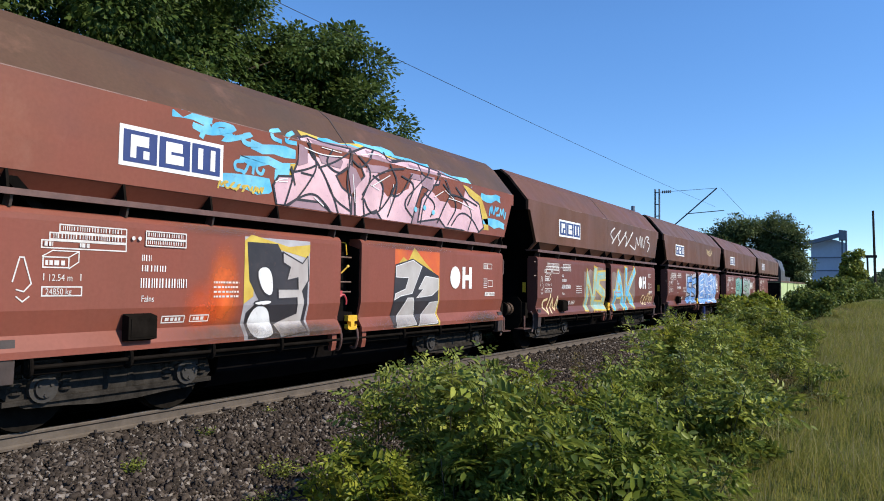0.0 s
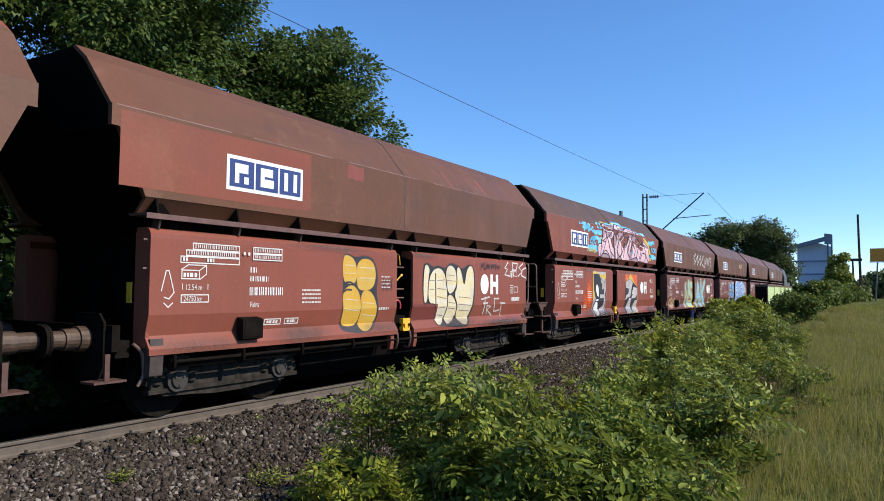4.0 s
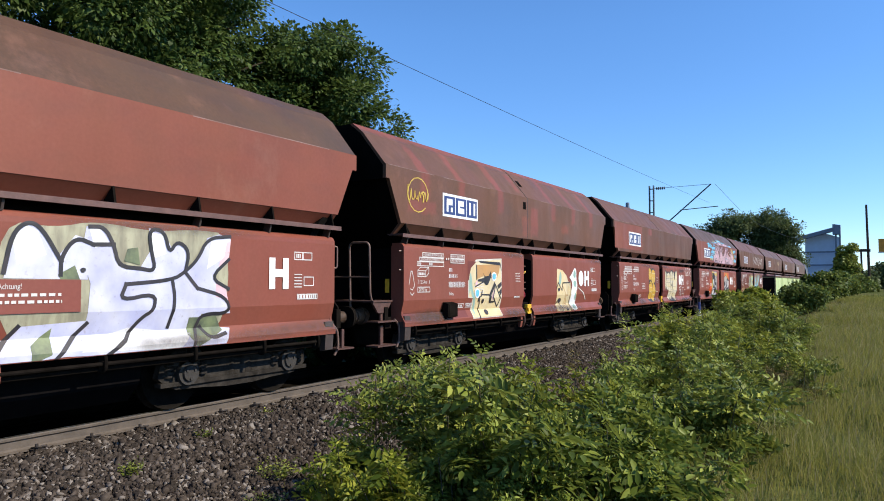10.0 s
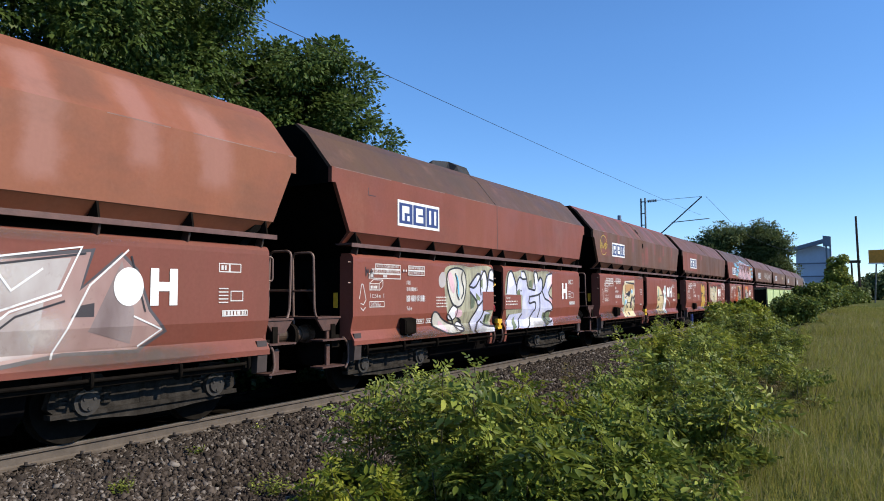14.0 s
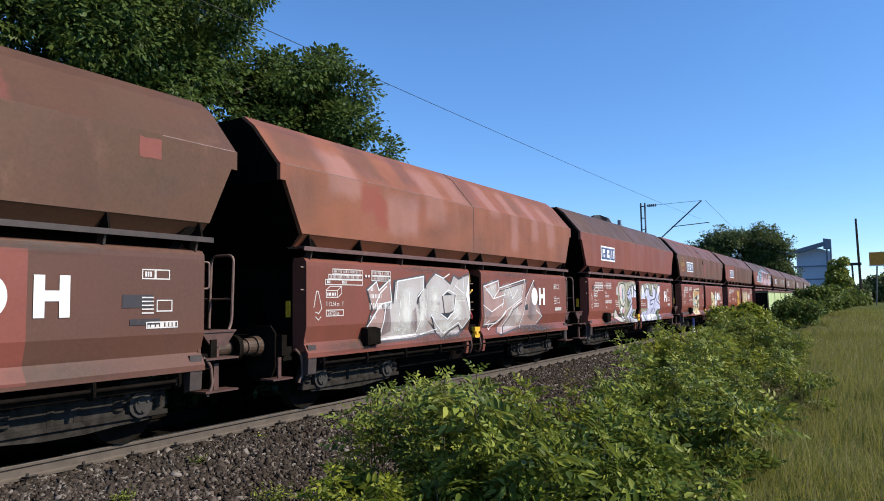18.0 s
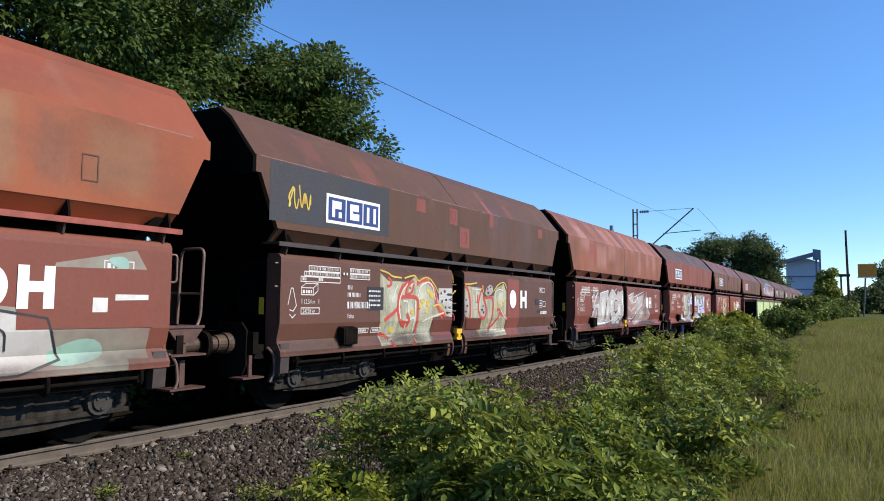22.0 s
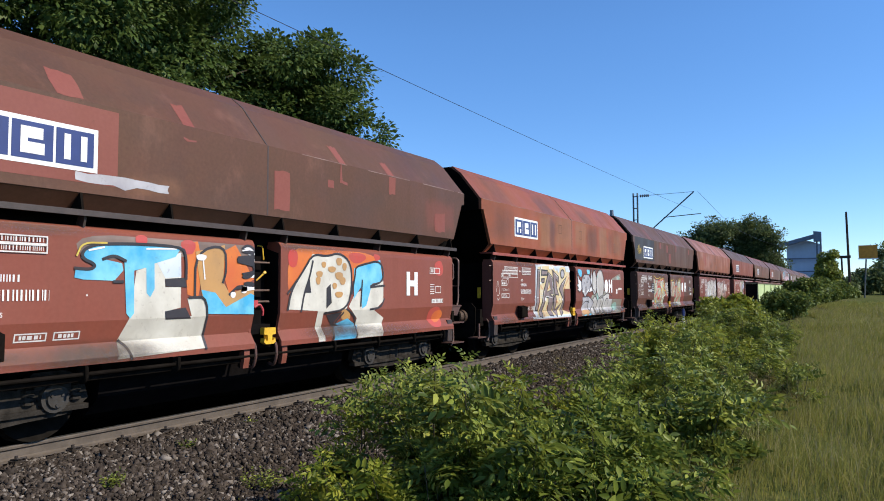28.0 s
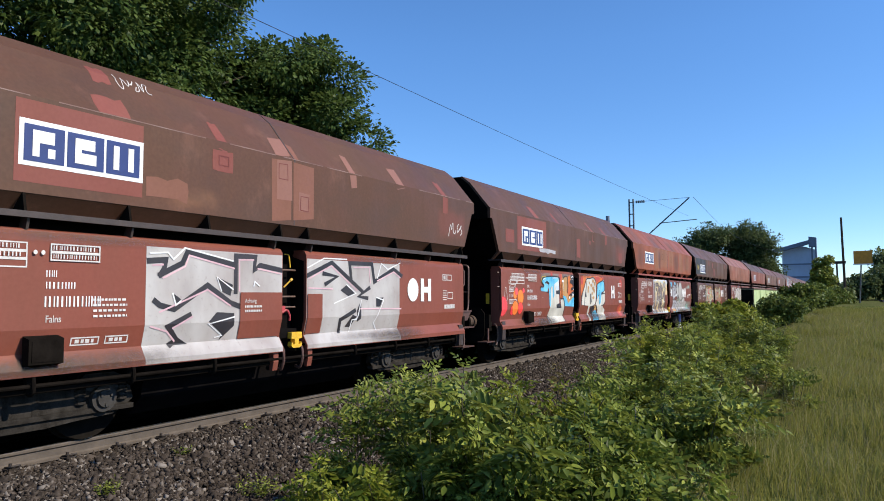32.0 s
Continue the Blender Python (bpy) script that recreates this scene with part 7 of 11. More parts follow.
decal("spray_line", [ribbon(soft([(0.42, 1.75), (0.49, 2.13), (0.63, 2.26), (0.77, 2.21), (0.98, 1.87)], False), 0.045), ribbon(soft([(0.98, 1.73), (0.98, 1.92), (1.13, 2.13), (1.33, 2.06)], False), 0.045), ribbon(soft([(1.29, 2.25), (1.45, 2.26), (1.57, 2.07), (1.63, 1.83), (1.9, 1.81)], False), 0.045), ribbon(soft([(1.57, 2.07), (1.33, 2.06)], False), 0.045), ribbon(soft([(1.9, 1.81), (2.11, 1.78), (2.04, 2.03), (2.01, 2.28), (2.22, 2.26), (2.29, 1.99), (2.4, 2.16), (2.58, 2.04), (2.52, 1.78)], False), 0.045), ribbon(soft([(1.73, 1.63), (2.34, 1.68), (2.52, 1.78), (2.71, 1.94), (2.85, 2.21), (3.21, 2.25)], False), 0.045), ribbon(soft([(1.73, 1.63), (1.65, 1.44), (2.11, 1.53), (2.1, 1.33), (1.93, 1.24), (1.74, 1)], False), 0.045), ribbon(soft([(2.34, 1.68), (2.39, 1.43), (2.32, 1.12)], False), 0.045)], INK, w4, "front", 5)
decal("spray_line", [ribbon(soft([(2.71, 1.58), (3.16, 1.47), (3.25, 1.25), (2.79, 1.26), (2.73, 1.11), (2.65, 0.85)], False), 0.045), ribbon(soft([(2.52, 1.78), (2.71, 1.58)], False), 0.045), ribbon(soft([(3.2, 1.95), (2.9, 1.71), (3.2, 1.57)], False), 0.045), ribbon(soft([(1.29, 1.21), (0.9, 0.82)], False), 0.045), ribbon(soft([(0.58, 1.21), (0.38, 0.98)], False), 0.045), ribbon(soft([(1.74, 1), (1.39, 0.78)], False), 0.045), ribbon(soft([(2.79, 1.1), (2.92, 0.94), (3.17, 1)], False), 0.045)], INK, w4, "front", 5)
decal("spray_dot", [blob(1.22, 1.78, 0.03, 0.03, 12, 0.12)], INK, w4, "front", 6)
decal("spray_dot", [blob(-0.99, 1.52, 0.05, 0.05, 12, 0.12)], P_LAV, w4, "rear", 6)
decal("notice_patch", [rect(-0.79, -0.27, 1.34, 1.75)], PATCH_RED, w4, "rear", 8, "red notice panel")
decal("notice_patch", [rect(0.3, 1.2, 1.34, 1.68)], PATCH_RED, w4, "front", 8, "red notice panel")
decal("notice_lettering", [r_ for i in (1, 2) for r_ in bars(0.36, 1.0 - 0.2 * (i == 0), 1.58 - i * 0.07, 1.61 - i * 0.07 + 0.02 * (i == 0), 9)], M_STENCIL, w4, "front", 10)
scribble(w4, -5.0, -4.75, 1.95, 2.15, 4, INK, 0.014, "rear", 3)
decal("paint_patch", [ribbon([(-4.9, 3.5), (-4.9, 3.38), (-4.7, 3.38)], 0.012)], INK, w4, "hull", 1)

# wagon 5: silver angular piece, pale patches on the hull
w5 = wg(5)

decal("spray_line", [ribbon([(-2.89, 2.03), (-1.94, 2.16), (-1.96, 1.93), (-2.16, 1.8), (-2.12, 1.43), (-1.82, 1.32), (-1.45, 1.08), (-2.02, 1.07), (-2.2, 1.03), (-3.32, 1.02), (-3.33, 1.15), (-3.17, 1.46), (-3.04, 1.65), (-2.96, 1.7), (-2.89, 2.03)], 0.085), ribbon([(-1.96, 1.9), (-1.69, 2.11), (-1.52, 2.21), (-1.22, 2.14), (-0.94, 2.01), (-0.8, 2.19), (-0.6, 2.12), (-0.18, 2.23), (-0.27, 1.92), (-0.3, 1.74), (-0.12, 1.37), (-0.35, 1.14), (-0.66, 1.02), (-1.01, 1.01), (-1.33, 0.99), (-1.54, 1.21), (-1.82, 1.32), (-2.07, 1.54), (-2.1, 1.74), (-1.96, 1.9)], 0.085)], P_SLATE, w5, "rear", 1)
decal("spray_line", [ribbon([(-3.69, 1.89), (-3.45, 2.03), (-3.38, 1.88), (-3.06, 2.07), (-3, 1.69), (-3.32, 1.65), (-3.17, 1.46), (-3.29, 1.19), (-3.77, 1.2), (-3.58, 1.39), (-3.42, 1.6), (-3.56, 1.57), (-3.69, 1.89)], 0.085)], P_SLATE, w5, "rear", 1)
decal("spray_fill", [[(-3.69, 1.89), (-3.45, 2.03), (-3.38, 1.88), (-3.06, 2.07), (-3, 1.69), (-3.32, 1.65), (-3.17, 1.46), (-3.29, 1.19), (-3.77, 1.2), (-3.58, 1.39), (-3.42, 1.6), (-3.56, 1.57)]], P_DULL, w5, "rear", 2, "dull pink and silver angular spray letters")
decal("spray_fill", [[(-2.89, 2.03), (-1.94, 2.16), (-1.96, 1.93), (-2.16, 1.8), (-2.12, 1.43), (-1.82, 1.32), (-1.45, 1.08), (-2.02, 1.07), (-2.2, 1.03), (-3.32, 1.02), (-3.33, 1.15), (-3.17, 1.46), (-3.04, 1.65), (-2.96, 1.7)], [(-1.96, 1.9), (-1.69, 2.11), (-1.52, 2.21), (-1.22, 2.14), (-0.94, 2.01), (-0.8, 2.19), (-0.6, 2.12), (-0.18, 2.23), (-0.27, 1.92), (-0.3, 1.74), (-0.12, 1.37), (-0.35, 1.14), (-0.66, 1.02), (-1.01, 1.01), (-1.33, 0.99), (-1.54, 1.21), (-1.82, 1.32), (-2.07, 1.54), (-2.1, 1.74)]], P_SILVER, w5, "rear", 2.4)
decal("spray_cloud", [[(-2.85, 1.88), (-2.33, 1.95), (-2.23, 1.74), (-2.24, 1.2), (-2.77, 1.16), (-2.72, 1.45)], [(-1.91, 1.86), (-1.52, 2.06), (-1.4, 1.74), (-1.39, 1.16), (-1.8, 1.42)], [(-1.24, 1.19), (-0.84, 1.39), (-0.44, 1.56), (-0.3, 1.38), (-0.64, 1.11)], [(-0.89, 1.82), (-0.44, 1.81), (-0.35, 1.51), (-0.84, 1.39)]], P_SILVER2, w5, "rear", 2.8)
decal("spray_shade", [[(-2.43, 1.44), (-2.23, 1.58), (-2.13, 1.12), (-2.32, 1.1)], [(-3.25, 1.46), (-3.07, 1.6), (-2.99, 1.17), (-3.24, 1.1)], [(-1.69, 1.7), (-1.36, 1.67), (-1.36, 1.62), (-1.67, 1.61)]], P_UMB, w5, "rear", 3.4)
decal("spray_shade", [[(-1.28, 1.8), (-1.09, 1.88), (-0.88, 1.81)], [(-1.34, 1.45), (-0.93, 1.46), (-1.09, 1.33)], [(-2.2, 1.66), (-2.13, 1.83), (-2.06, 1.82), (-2.17, 1.62)]], INK, w5, "rear", 4)
decal("spray_line", [ribbon([(-3.69, 1.85), (-3.58, 1.57), (-3.77, 1.21)], 0.03), ribbon([(-2.96, 1.67), (-2.89, 2.01)], 0.03), ribbon([(-1.91, 2.17), (-1.87, 1.94)], 0.03), ribbon([(-1.44, 1.05), (-1.69, 1.38)], 0.03), ribbon([(-1.2, 1), (-0.6, 1.19), (-0.42, 1.05), (-0.1, 1.26)], 0.03), ribbon([(-1.26, 1.78), (-1.19, 1.44)], 0.03), ribbon([(-0.76, 1.84), (-0.8, 1.49), (-1.19, 1.4)], 0.03), ribbon([(-3.05, 2.02), (-2.96, 1.68)], 0.03)], INK, w5, "rear", 4)
decal("spray_line", [ribbon([(-3.69, 1.89), (-3.45, 2.03), (-3.38, 1.88), (-3.06, 2.07), (-3, 1.69), (-3.32, 1.65), (-3.58, 1.4), (-3.77, 1.21)], 0.024), ribbon([(-3.17, 1.63), (-3.29, 1.19)], 0.024), ribbon([(-2.86, 1.74), (-2.82, 2.05), (-1.94, 2.16), (-1.96, 1.92), (-2.15, 1.78)], 0.024), ribbon([(-3.32, 1.04), (-2.63, 1.06), (-2.17, 1.08), (-2.07, 1.33)], 0.024), ribbon([(-2.02, 1.07), (-1.43, 1.15)], 0.024), ribbon([(-1.69, 1.42), (-1.56, 1.29), (-1.17, 1.05), (-0.62, 1.25), (-0.41, 1.13), (-0.12, 1.37)], 0.024), ribbon([(-1.26, 1.8), (-1.03, 1.91), (-0.73, 1.82), (-0.81, 1.48), (-1.09, 1.33), (-1.34, 1.44)], 0.024), ribbon([(-0.77, 2), (-0.39, 1.84), (-0.43, 2.18)], 0.024), ribbon([(-0.18, 2.19), (-0.3, 1.81), (-0.12, 1.37)], 0.024), ribbon([(-1.52, 2.21), (-1.22, 2.14), (-0.99, 2.23)], 0.024)], P_WHITE, w5, "rear", 5)
decal("spray_line", [ribbon([(-3.16, 1.95), (-3.34, 1.84), (-3.51, 1.6)], 0.024)], P_WHITE, w5, "rear", 5)
decal("spray_line", [ribbon([(-2.43, 1.85), (-2.48, 1.44)], 0.014), ribbon([(-1.8, 1.9), (-1.91, 1.42)], 0.014), ribbon([(-0.64, 2.09), (-0.84, 1.91)], 0.014), ribbon([(-1, 1.23), (-0.57, 1.45)], 0.014), ribbon([(-2.72, 1.74), (-2.77, 1.45)], 0.014)], P_WHITE, w5, "rear", 5)
decal("spray_line", [ribbon([(0.49, 2.02), (1.21, 2.14), (1.3, 1.96), (2.78, 2.15), (2.66, 1.73), (3.15, 2.12), (3.33, 1.96), (3.51, 1.5), (3.72, 1.26), (3.39, 1.06), (2.52, 1.08), (1.24, 0.93), (1.11, 0.99), (1.52, 1.3), (0.54, 1.14), (0.49, 2.02)], 0.08)], P_SLATE, w5, "front", 1)
decal("spray_fill", [[(0.49, 2.02), (1.21, 2.14), (1.3, 1.96), (2.78, 2.15), (2.66, 1.73), (3.15, 2.12), (3.33, 1.96), (3.51, 1.5), (3.72, 1.26), (3.39, 1.06), (2.52, 1.08), (1.24, 0.93), (1.11, 0.99), (1.52, 1.3), (0.54, 1.14)]], P_DULL, w5, "front", 2, "dull pink and silver angular spray letters")
decal("spray_cloud", [[(1.39, 1.94), (2.56, 2.08), (2.41, 1.73), (1.66, 1.47), (1.57, 1.73)], [(1.75, 1.42), (2.28, 1.62), (2.21, 1.07), (1.44, 1)], [(0.54, 1.93), (1.12, 2.07), (1.12, 1.81), (0.91, 1.77)]], P_SILVER, w5, "front", 2.6)
decal("spray_shade", [[(2.77, 1.29), (3.15, 2.07), (3.32, 1.5), (3.3, 1.13)], [(0.53, 1.5), (0.94, 1.42), (0.63, 1.27)]], P_UMB, w5, "front", 3)
decal("spray_shade", [[(2.66, 1.57), (2.83, 1.6), (2.83, 1.45), (2.57, 1.45)]], INK, w5, "front", 3.5)
decal("spray_line", [ribbon([(0.49, 2), (1.21, 2.14), (1.24, 1.93), (0.95, 1.73)], 0.022), ribbon([(0.54, 2), (0.95, 1.73), (1.57, 1.82)], 0.022), ribbon([(1.25, 1.97), (2.67, 2.2), (2.45, 1.73), (1.66, 1.47), (1.16, 1.18), (0.54, 1.16)], 0.022), ribbon([(0.48, 1.59), (0.86, 1.44), (1.47, 1.63)], 0.022), ribbon([(0.59, 1.16), (0.77, 1.25), (0.75, 1.05), (1.31, 1.28), (1.56, 1.45)], 0.022), ribbon([(2.45, 1.68), (1.94, 1.52), (1.26, 0.95)], 0.022), ribbon([(3.22, 2.19), (2.77, 1.79), (2.38, 1.03)], 0.022), ribbon([(3.32, 1.44), (3.69, 1.28), (3.41, 1.1)], 0.022), ribbon([(1.57, 1.94), (1.38, 1.53)], 0.022), ribbon([(1.76, 1.99), (1.95, 1.73), (2.25, 1.95)], 0.022)], P_WHITE, w5, "front", 5)
decal("spray_line", [ribbon([(1.26, 1.9), (2.71, 2.13)], 0.022), ribbon([(1.28, 0.91), (2, 1.47), (2.49, 1.62)], 0.022), ribbon([(0.69, 1.1), (1.33, 1.21), (1.58, 1.36)], 0.022), ribbon([(3.27, 2.12), (3.46, 1.5)], 0.022)], INK, w5, "front", 4.4)
for y, z, ry, rz in ((-2.55, 1.5, 0.4, 0.55), (-2.0, 1.45, 0.25, 0.5), (-1.15, 1.2, 0.45, 0.22), (-0.7, 1.55, 0.3, 0.35), (-1.55, 1.7, 0.25, 0.4), (-2.5, 1.15, 0.5, 0.15)):
    mist(w5, (0.78, 0.77, 0.72), y, z, ry, rz, "rear", 3.7, 0.75, "smeared white overspray")
for y, z, ry, rz in ((1.7, 1.9, 0.5, 0.25), (2.3, 1.3, 0.35, 0.3), (0.9, 2.0, 0.25, 0.18)):
    mist(w5, (0.7, 0.64, 0.6), y, z, ry, rz, "front", 3.7, 0.6)

# wagon 6: yellowish piece with red contours, slate panel
w6 = wg(6)
decal("sign_panel", [rough_rect(-5.45, -2.45, 2.83, 3.7, 0.008)], PATCH_GREY, w6, "hull", 1, "dark slate panel behind the sign")
scribble(w6, -5.1, -4.55, 3.0, 3.4, 4, P_YEL, 0.028, "hull", 3)
decal("paint_patch", [rough_rect(-1.53, -1.2, 3.42, 3.67, 0.01), rough_rect(-0.25, 0.08, 3.3, 3.64, 0.01), rough_rect(0.2, 0.62, 2.85, 3.28, 0.01), rough_rect(1.6, 1.8, 3.42, 4.05, 0.02), rough_rect(4.5, 4.8, 3.42, 3.66, 0.01)], PATCH_RED, w6, "hull", 1, "small red primer squares")
decal("patch_frame", frame_lines(-0.18, 0.0, 3.38, 3.58) + frame_lines(0.28, 0.5, 2.95, 3.18), PATCH_DARKRED, w6, "hull", 3)
decal("paint_patch", [rect(2.58, 3.25, 0.9, 2.26)], PATCH_RED, w6, "front", 1)
decal("notice_patch", [[(-0.89, 1.35), (-0.12, 1.36), (-0.1, 1), (-0.92, 1.02)]], M_LOWER[2], w6, "rear", 7)
decal("notice_patch", [[(0.47, 1.36), (1.18, 1.35), (1.22, 1.09), (0.53, 1.11)]], M_LOWER[2], w6, "front", 7)
decal("spray_halo", [[(-2.7, 2.18), (-2.45, 2.05), (-1.86, 2.05), (-1.81, 2.02), (-1.57, 2.16), (-1.46, 2.03), (-1.11, 2.15), (-0.81, 1.97), (-0.71, 1.74), (-0.48, 1.62), (-0.47, 1.43), (-0.9, 1.37), (-0.95, 1.2), (-1.02, 0.92), (-1.61, 0.9), (-2.43, 0.91), (-2.68, 0.9)]], P_OLIVE, w6, "rear", 1, "yellowish green spray painting with red contours")
decal("spray_cloud", [[(-0.69, 1.96), (-0.13, 1.97), (-0.12, 1.38), (-0.47, 1.41), (-0.48, 1.62), (-0.66, 1.7)]], P_SILVER, w6, "rear", 2)
decal("spray_line", [ribbon(soft([(-2.53, 1.36), (-2.27, 1.48), (-2.09, 1.59)], False), 0.07), ribbon(soft([(-1.81, 2.04), (-1.98, 1.98), (-2.09, 1.84), (-2.14, 1.61), (-2.11, 1.39), (-1.97, 1.25), (-1.82, 1.23), (-1.75, 1.35), (-1.82, 1.44)], False), 0.07), ribbon(soft([(-2.09, 1.74), (-1.94, 1.78), (-1.47, 1.78), (-1.45, 1.58), (-1.48, 1.28), (-1.5, 1.03), (-1.63, 0.89)], False), 0.07), ribbon(soft([(-1.46, 2.03), (-1.25, 2.12), (-0.96, 2.04), (-0.79, 1.82), (-0.76, 1.59), (-0.43, 1.41)], False), 0.07), ribbon(soft([(-0.71, 1.62), (-0.54, 1.34)], False), 0.07), ribbon(soft([(-2.63, 1.11), (-2.39, 1.04), (-2.27, 0.88)], False), 0.07)], P_REDL, w6, "rear", 3)
decal("spray_line", [ribbon(soft([(-1.88, 1.84), (-1.82, 1.98), (-1.64, 2.09), (-1.6, 1.99), (-1.69, 1.84), (-1.86, 1.82)], False), 0.05), ribbon(soft([(-2.45, 2.1), (-2.36, 2.05), (-2.37, 1.97), (-2.46, 1.96)], False), 0.05)], P_REDL, w6, "rear", 3)
decal("spray_shade", [soft([(-2.1, 1.41), (-1.97, 1.33), (-1.8, 1.33), (-1.76, 1.39), (-1.77, 1.24), (-1.9, 1.2), (-2.05, 1.27)])], P_REDL, w6, "rear", 3)
decal("spray_line", [ribbon(soft([(-1.45, 1.8), (-1.39, 1.98), (-1.11, 2.09), (-0.91, 2), (-0.83, 1.74)], False), 0.028), ribbon(soft([(-2.03, 1.32), (-2.12, 1.61), (-2.04, 1.84), (-1.84, 2.01)], False), 0.028), ribbon(soft([(-1.56, 1.7), (-1.56, 1.39), (-1.6, 1.24), (-1.55, 0.93)], False), 0.028), ribbon(soft([(-1.95, 1.69), (-1.8, 1.7), (-1.81, 1.45)], False), 0.028), ribbon(soft([(-2.33, 1.71), (-2.23, 1.87), (-2.17, 1.97)], False), 0.028), ribbon(soft([(-1.78, 1.88), (-1.72, 1.98), (-1.64, 2.03)], False), 0.028), ribbon(soft([(-1.87, 1.33), (-1.59, 1.39)], False), 0.028), ribbon(soft([(-1.28, 1.31), (-1.08, 1.37), (-0.49, 1.47)], False), 0.028), ribbon(soft([(-2.41, 1), (-1.92, 1.06), (-1.5, 1.07)], False), 0.028), ribbon(soft([(-1.92, 1.06), (-1.87, 1.26)], False), 0.028)], P_BONE, w6, "rear", 4)
decal("spray_line", [ribbon(soft([(-2.7, 2.23), (-2.45, 2.19), (-2.34, 2.13), (-2.05, 2.12)], False), 0.03), ribbon(soft([(-1.92, 2.12), (-1.74, 2.16), (-1.57, 2.19), (-1.46, 2.06), (-1.3, 2.14), (-1.09, 2.17), (-0.86, 2.04), (-0.71, 1.88)], False), 0.03), ribbon(soft([(-0.91, 1.59), (-0.66, 1.66), (-0.39, 1.44)], False), 0.03)], P_YEL, w6, "rear", 4)
decal("spray_dot", [blob(-1.09, 1.89, 0.05, 0.05, 12, 0.12), blob(-1.1, 1.65, 0.07, 0.065, 12, 0.12), blob(-1.29, 1.7, 0.09, 0.05, 12, 0.12), blob(-1.15, 1.52, 0.05, 0.065, 12, 0.12), blob(-1.66, 1.49, 0.07, 0.05, 12, 0.12), blob(-0.96, 1.82, 0.09, 0.065, 12, 0.12), blob(-1.38, 1.6, 0.05, 0.05, 12, 0.12), blob(-2.32, 1.17, 0.07, 0.065, 12, 0.12)], P_YEL, w6, "rear", 5)
decal("spray_dot", [blob(-1.74, 1.94, 0.03, 0.03, 12, 0.12)], P_REDL, w6, "rear", 5)
decal("spray_dot", [blob(-0.59, 1.86, 0.028, 0.028, 12, 0.12), blob(-0.45, 1.9, 0.0392, 0.0364, 12, 0.12), blob(-0.31, 1.84, 0.0504, 0.028, 12, 0.12), blob(-0.55, 1.7, 0.028, 0.0364, 12, 0.12), blob(-0.39, 1.73, 0.0392, 0.028, 12, 0.12), blob(-0.24, 1.74, 0.0504, 0.0364, 12, 0.12), blob(-0.41, 1.58, 0.028, 0.028, 12, 0.12), blob(-0.26, 1.57, 0.0392, 0.0364, 12, 0.12), blob(-0.34, 1.47, 0.0504, 0.028, 12, 0.12)], INK, w6, "rear", 5)
decal("spray_line", [ribbon([(-0.39, 1.62), (-0.33, 1.65), (-0.35, 1.54), (-0.26, 1.53)], 0.018), ribbon([(-0.21, 1.63), (-0.15, 1.61), (-0.21, 1.5)], 0.018), ribbon([(-0.39, 1.68), (-0.15, 1.68)], 0.018)], P_BONE, w6, "rear", 6)
decal("spray_halo", [[(0.42, 2.04), (1.21, 2.01), (1.3, 1.8), (1.8, 1.84), (1.96, 2.03), (2.36, 2.13), (2.51, 1.94), (2.48, 0.94), (1.76, 0.91), (1.07, 0.93), (1.08, 1.3), (0.57, 1.35), (0.42, 1.57)]], P_OLIVE, w6, "front", 1, "yellowish green spray painting with red contours")
decal("spray_cloud", [soft([(0.39, 1.84), (0.59, 1.86), (0.62, 1.37), (0.4, 1.37)]), soft([(1.41, 2), (1.62, 2.11), (1.8, 2.04), (1.74, 1.87), (1.38, 1.83)]), soft([(1.16, 1.67), (1.38, 1.7), (1.41, 1.4), (1.21, 1.38)])], P_SILVER, w6, "front", 2)
decal("spray_line", [ribbon(soft([(0.45, 2.05), (0.62, 1.9), (0.69, 1.57), (0.65, 1.35)], False), 0.06), ribbon(soft([(1.28, 2.05), (1.1, 1.83), (1.02, 1.55), (1.16, 1.35), (1.39, 1.33), (1.46, 1.54), (1.3, 1.8)], False), 0.06), ribbon(soft([(1.3, 1.78), (1.71, 1.83), (1.82, 1.69), (1.74, 1.37), (1.63, 1.08)], False), 0.06), ribbon(soft([(1.63, 1.08), (1.97, 1.27), (2.21, 1.53), (2.02, 1.53)], False), 0.06), ribbon(soft([(2.15, 1.44), (2.54, 1.33)], False), 0.06), ribbon(soft([(1.02, 1.83), (0.99, 1.7)], False), 0.06)], P_REDL, w6, "front", 3)
decal("spray_line", [ribbon(soft([(0.39, 2.08), (0.67, 2.08), (0.96, 2.12)], False), 0.028), ribbon(soft([(1.8, 1.95), (2.04, 2.12), (2.38, 2.19), (2.51, 2.04)], False), 0.028), ribbon(soft([(1.12, 1.28), (1.28, 1.2), (1.08, 0.95)], False), 0.028), ribbon(soft([(1.24, 2.06), (1.3, 1.92)], False), 0.028)], P_YEL, w6, "front", 4)
decal("spray_line", [ribbon(soft([(0.74, 1.98), (1.16, 1.97)], False), 0.022), ribbon(soft([(1.88, 1.93), (2.12, 2.01), (2.38, 1.96)], False), 0.022), ribbon(soft([(0.8, 1.83), (0.83, 1.44)], False), 0.022), ribbon(soft([(0.94, 1.92), (0.91, 1.57)], False), 0.022), ribbon(soft([(1.56, 1.7), (1.54, 1.28)], False), 0.022), ribbon(soft([(2.19, 1.53), (2.31, 1.4), (2.52, 1.3)], False), 0.022), ribbon(soft([(1.29, 0.98), (1.81, 1), (2.49, 1.04)], False), 0.022), ribbon(soft([(2.31, 2.13), (2.25, 1.99)], False), 0.022)], P_BONE, w6, "front", 4)
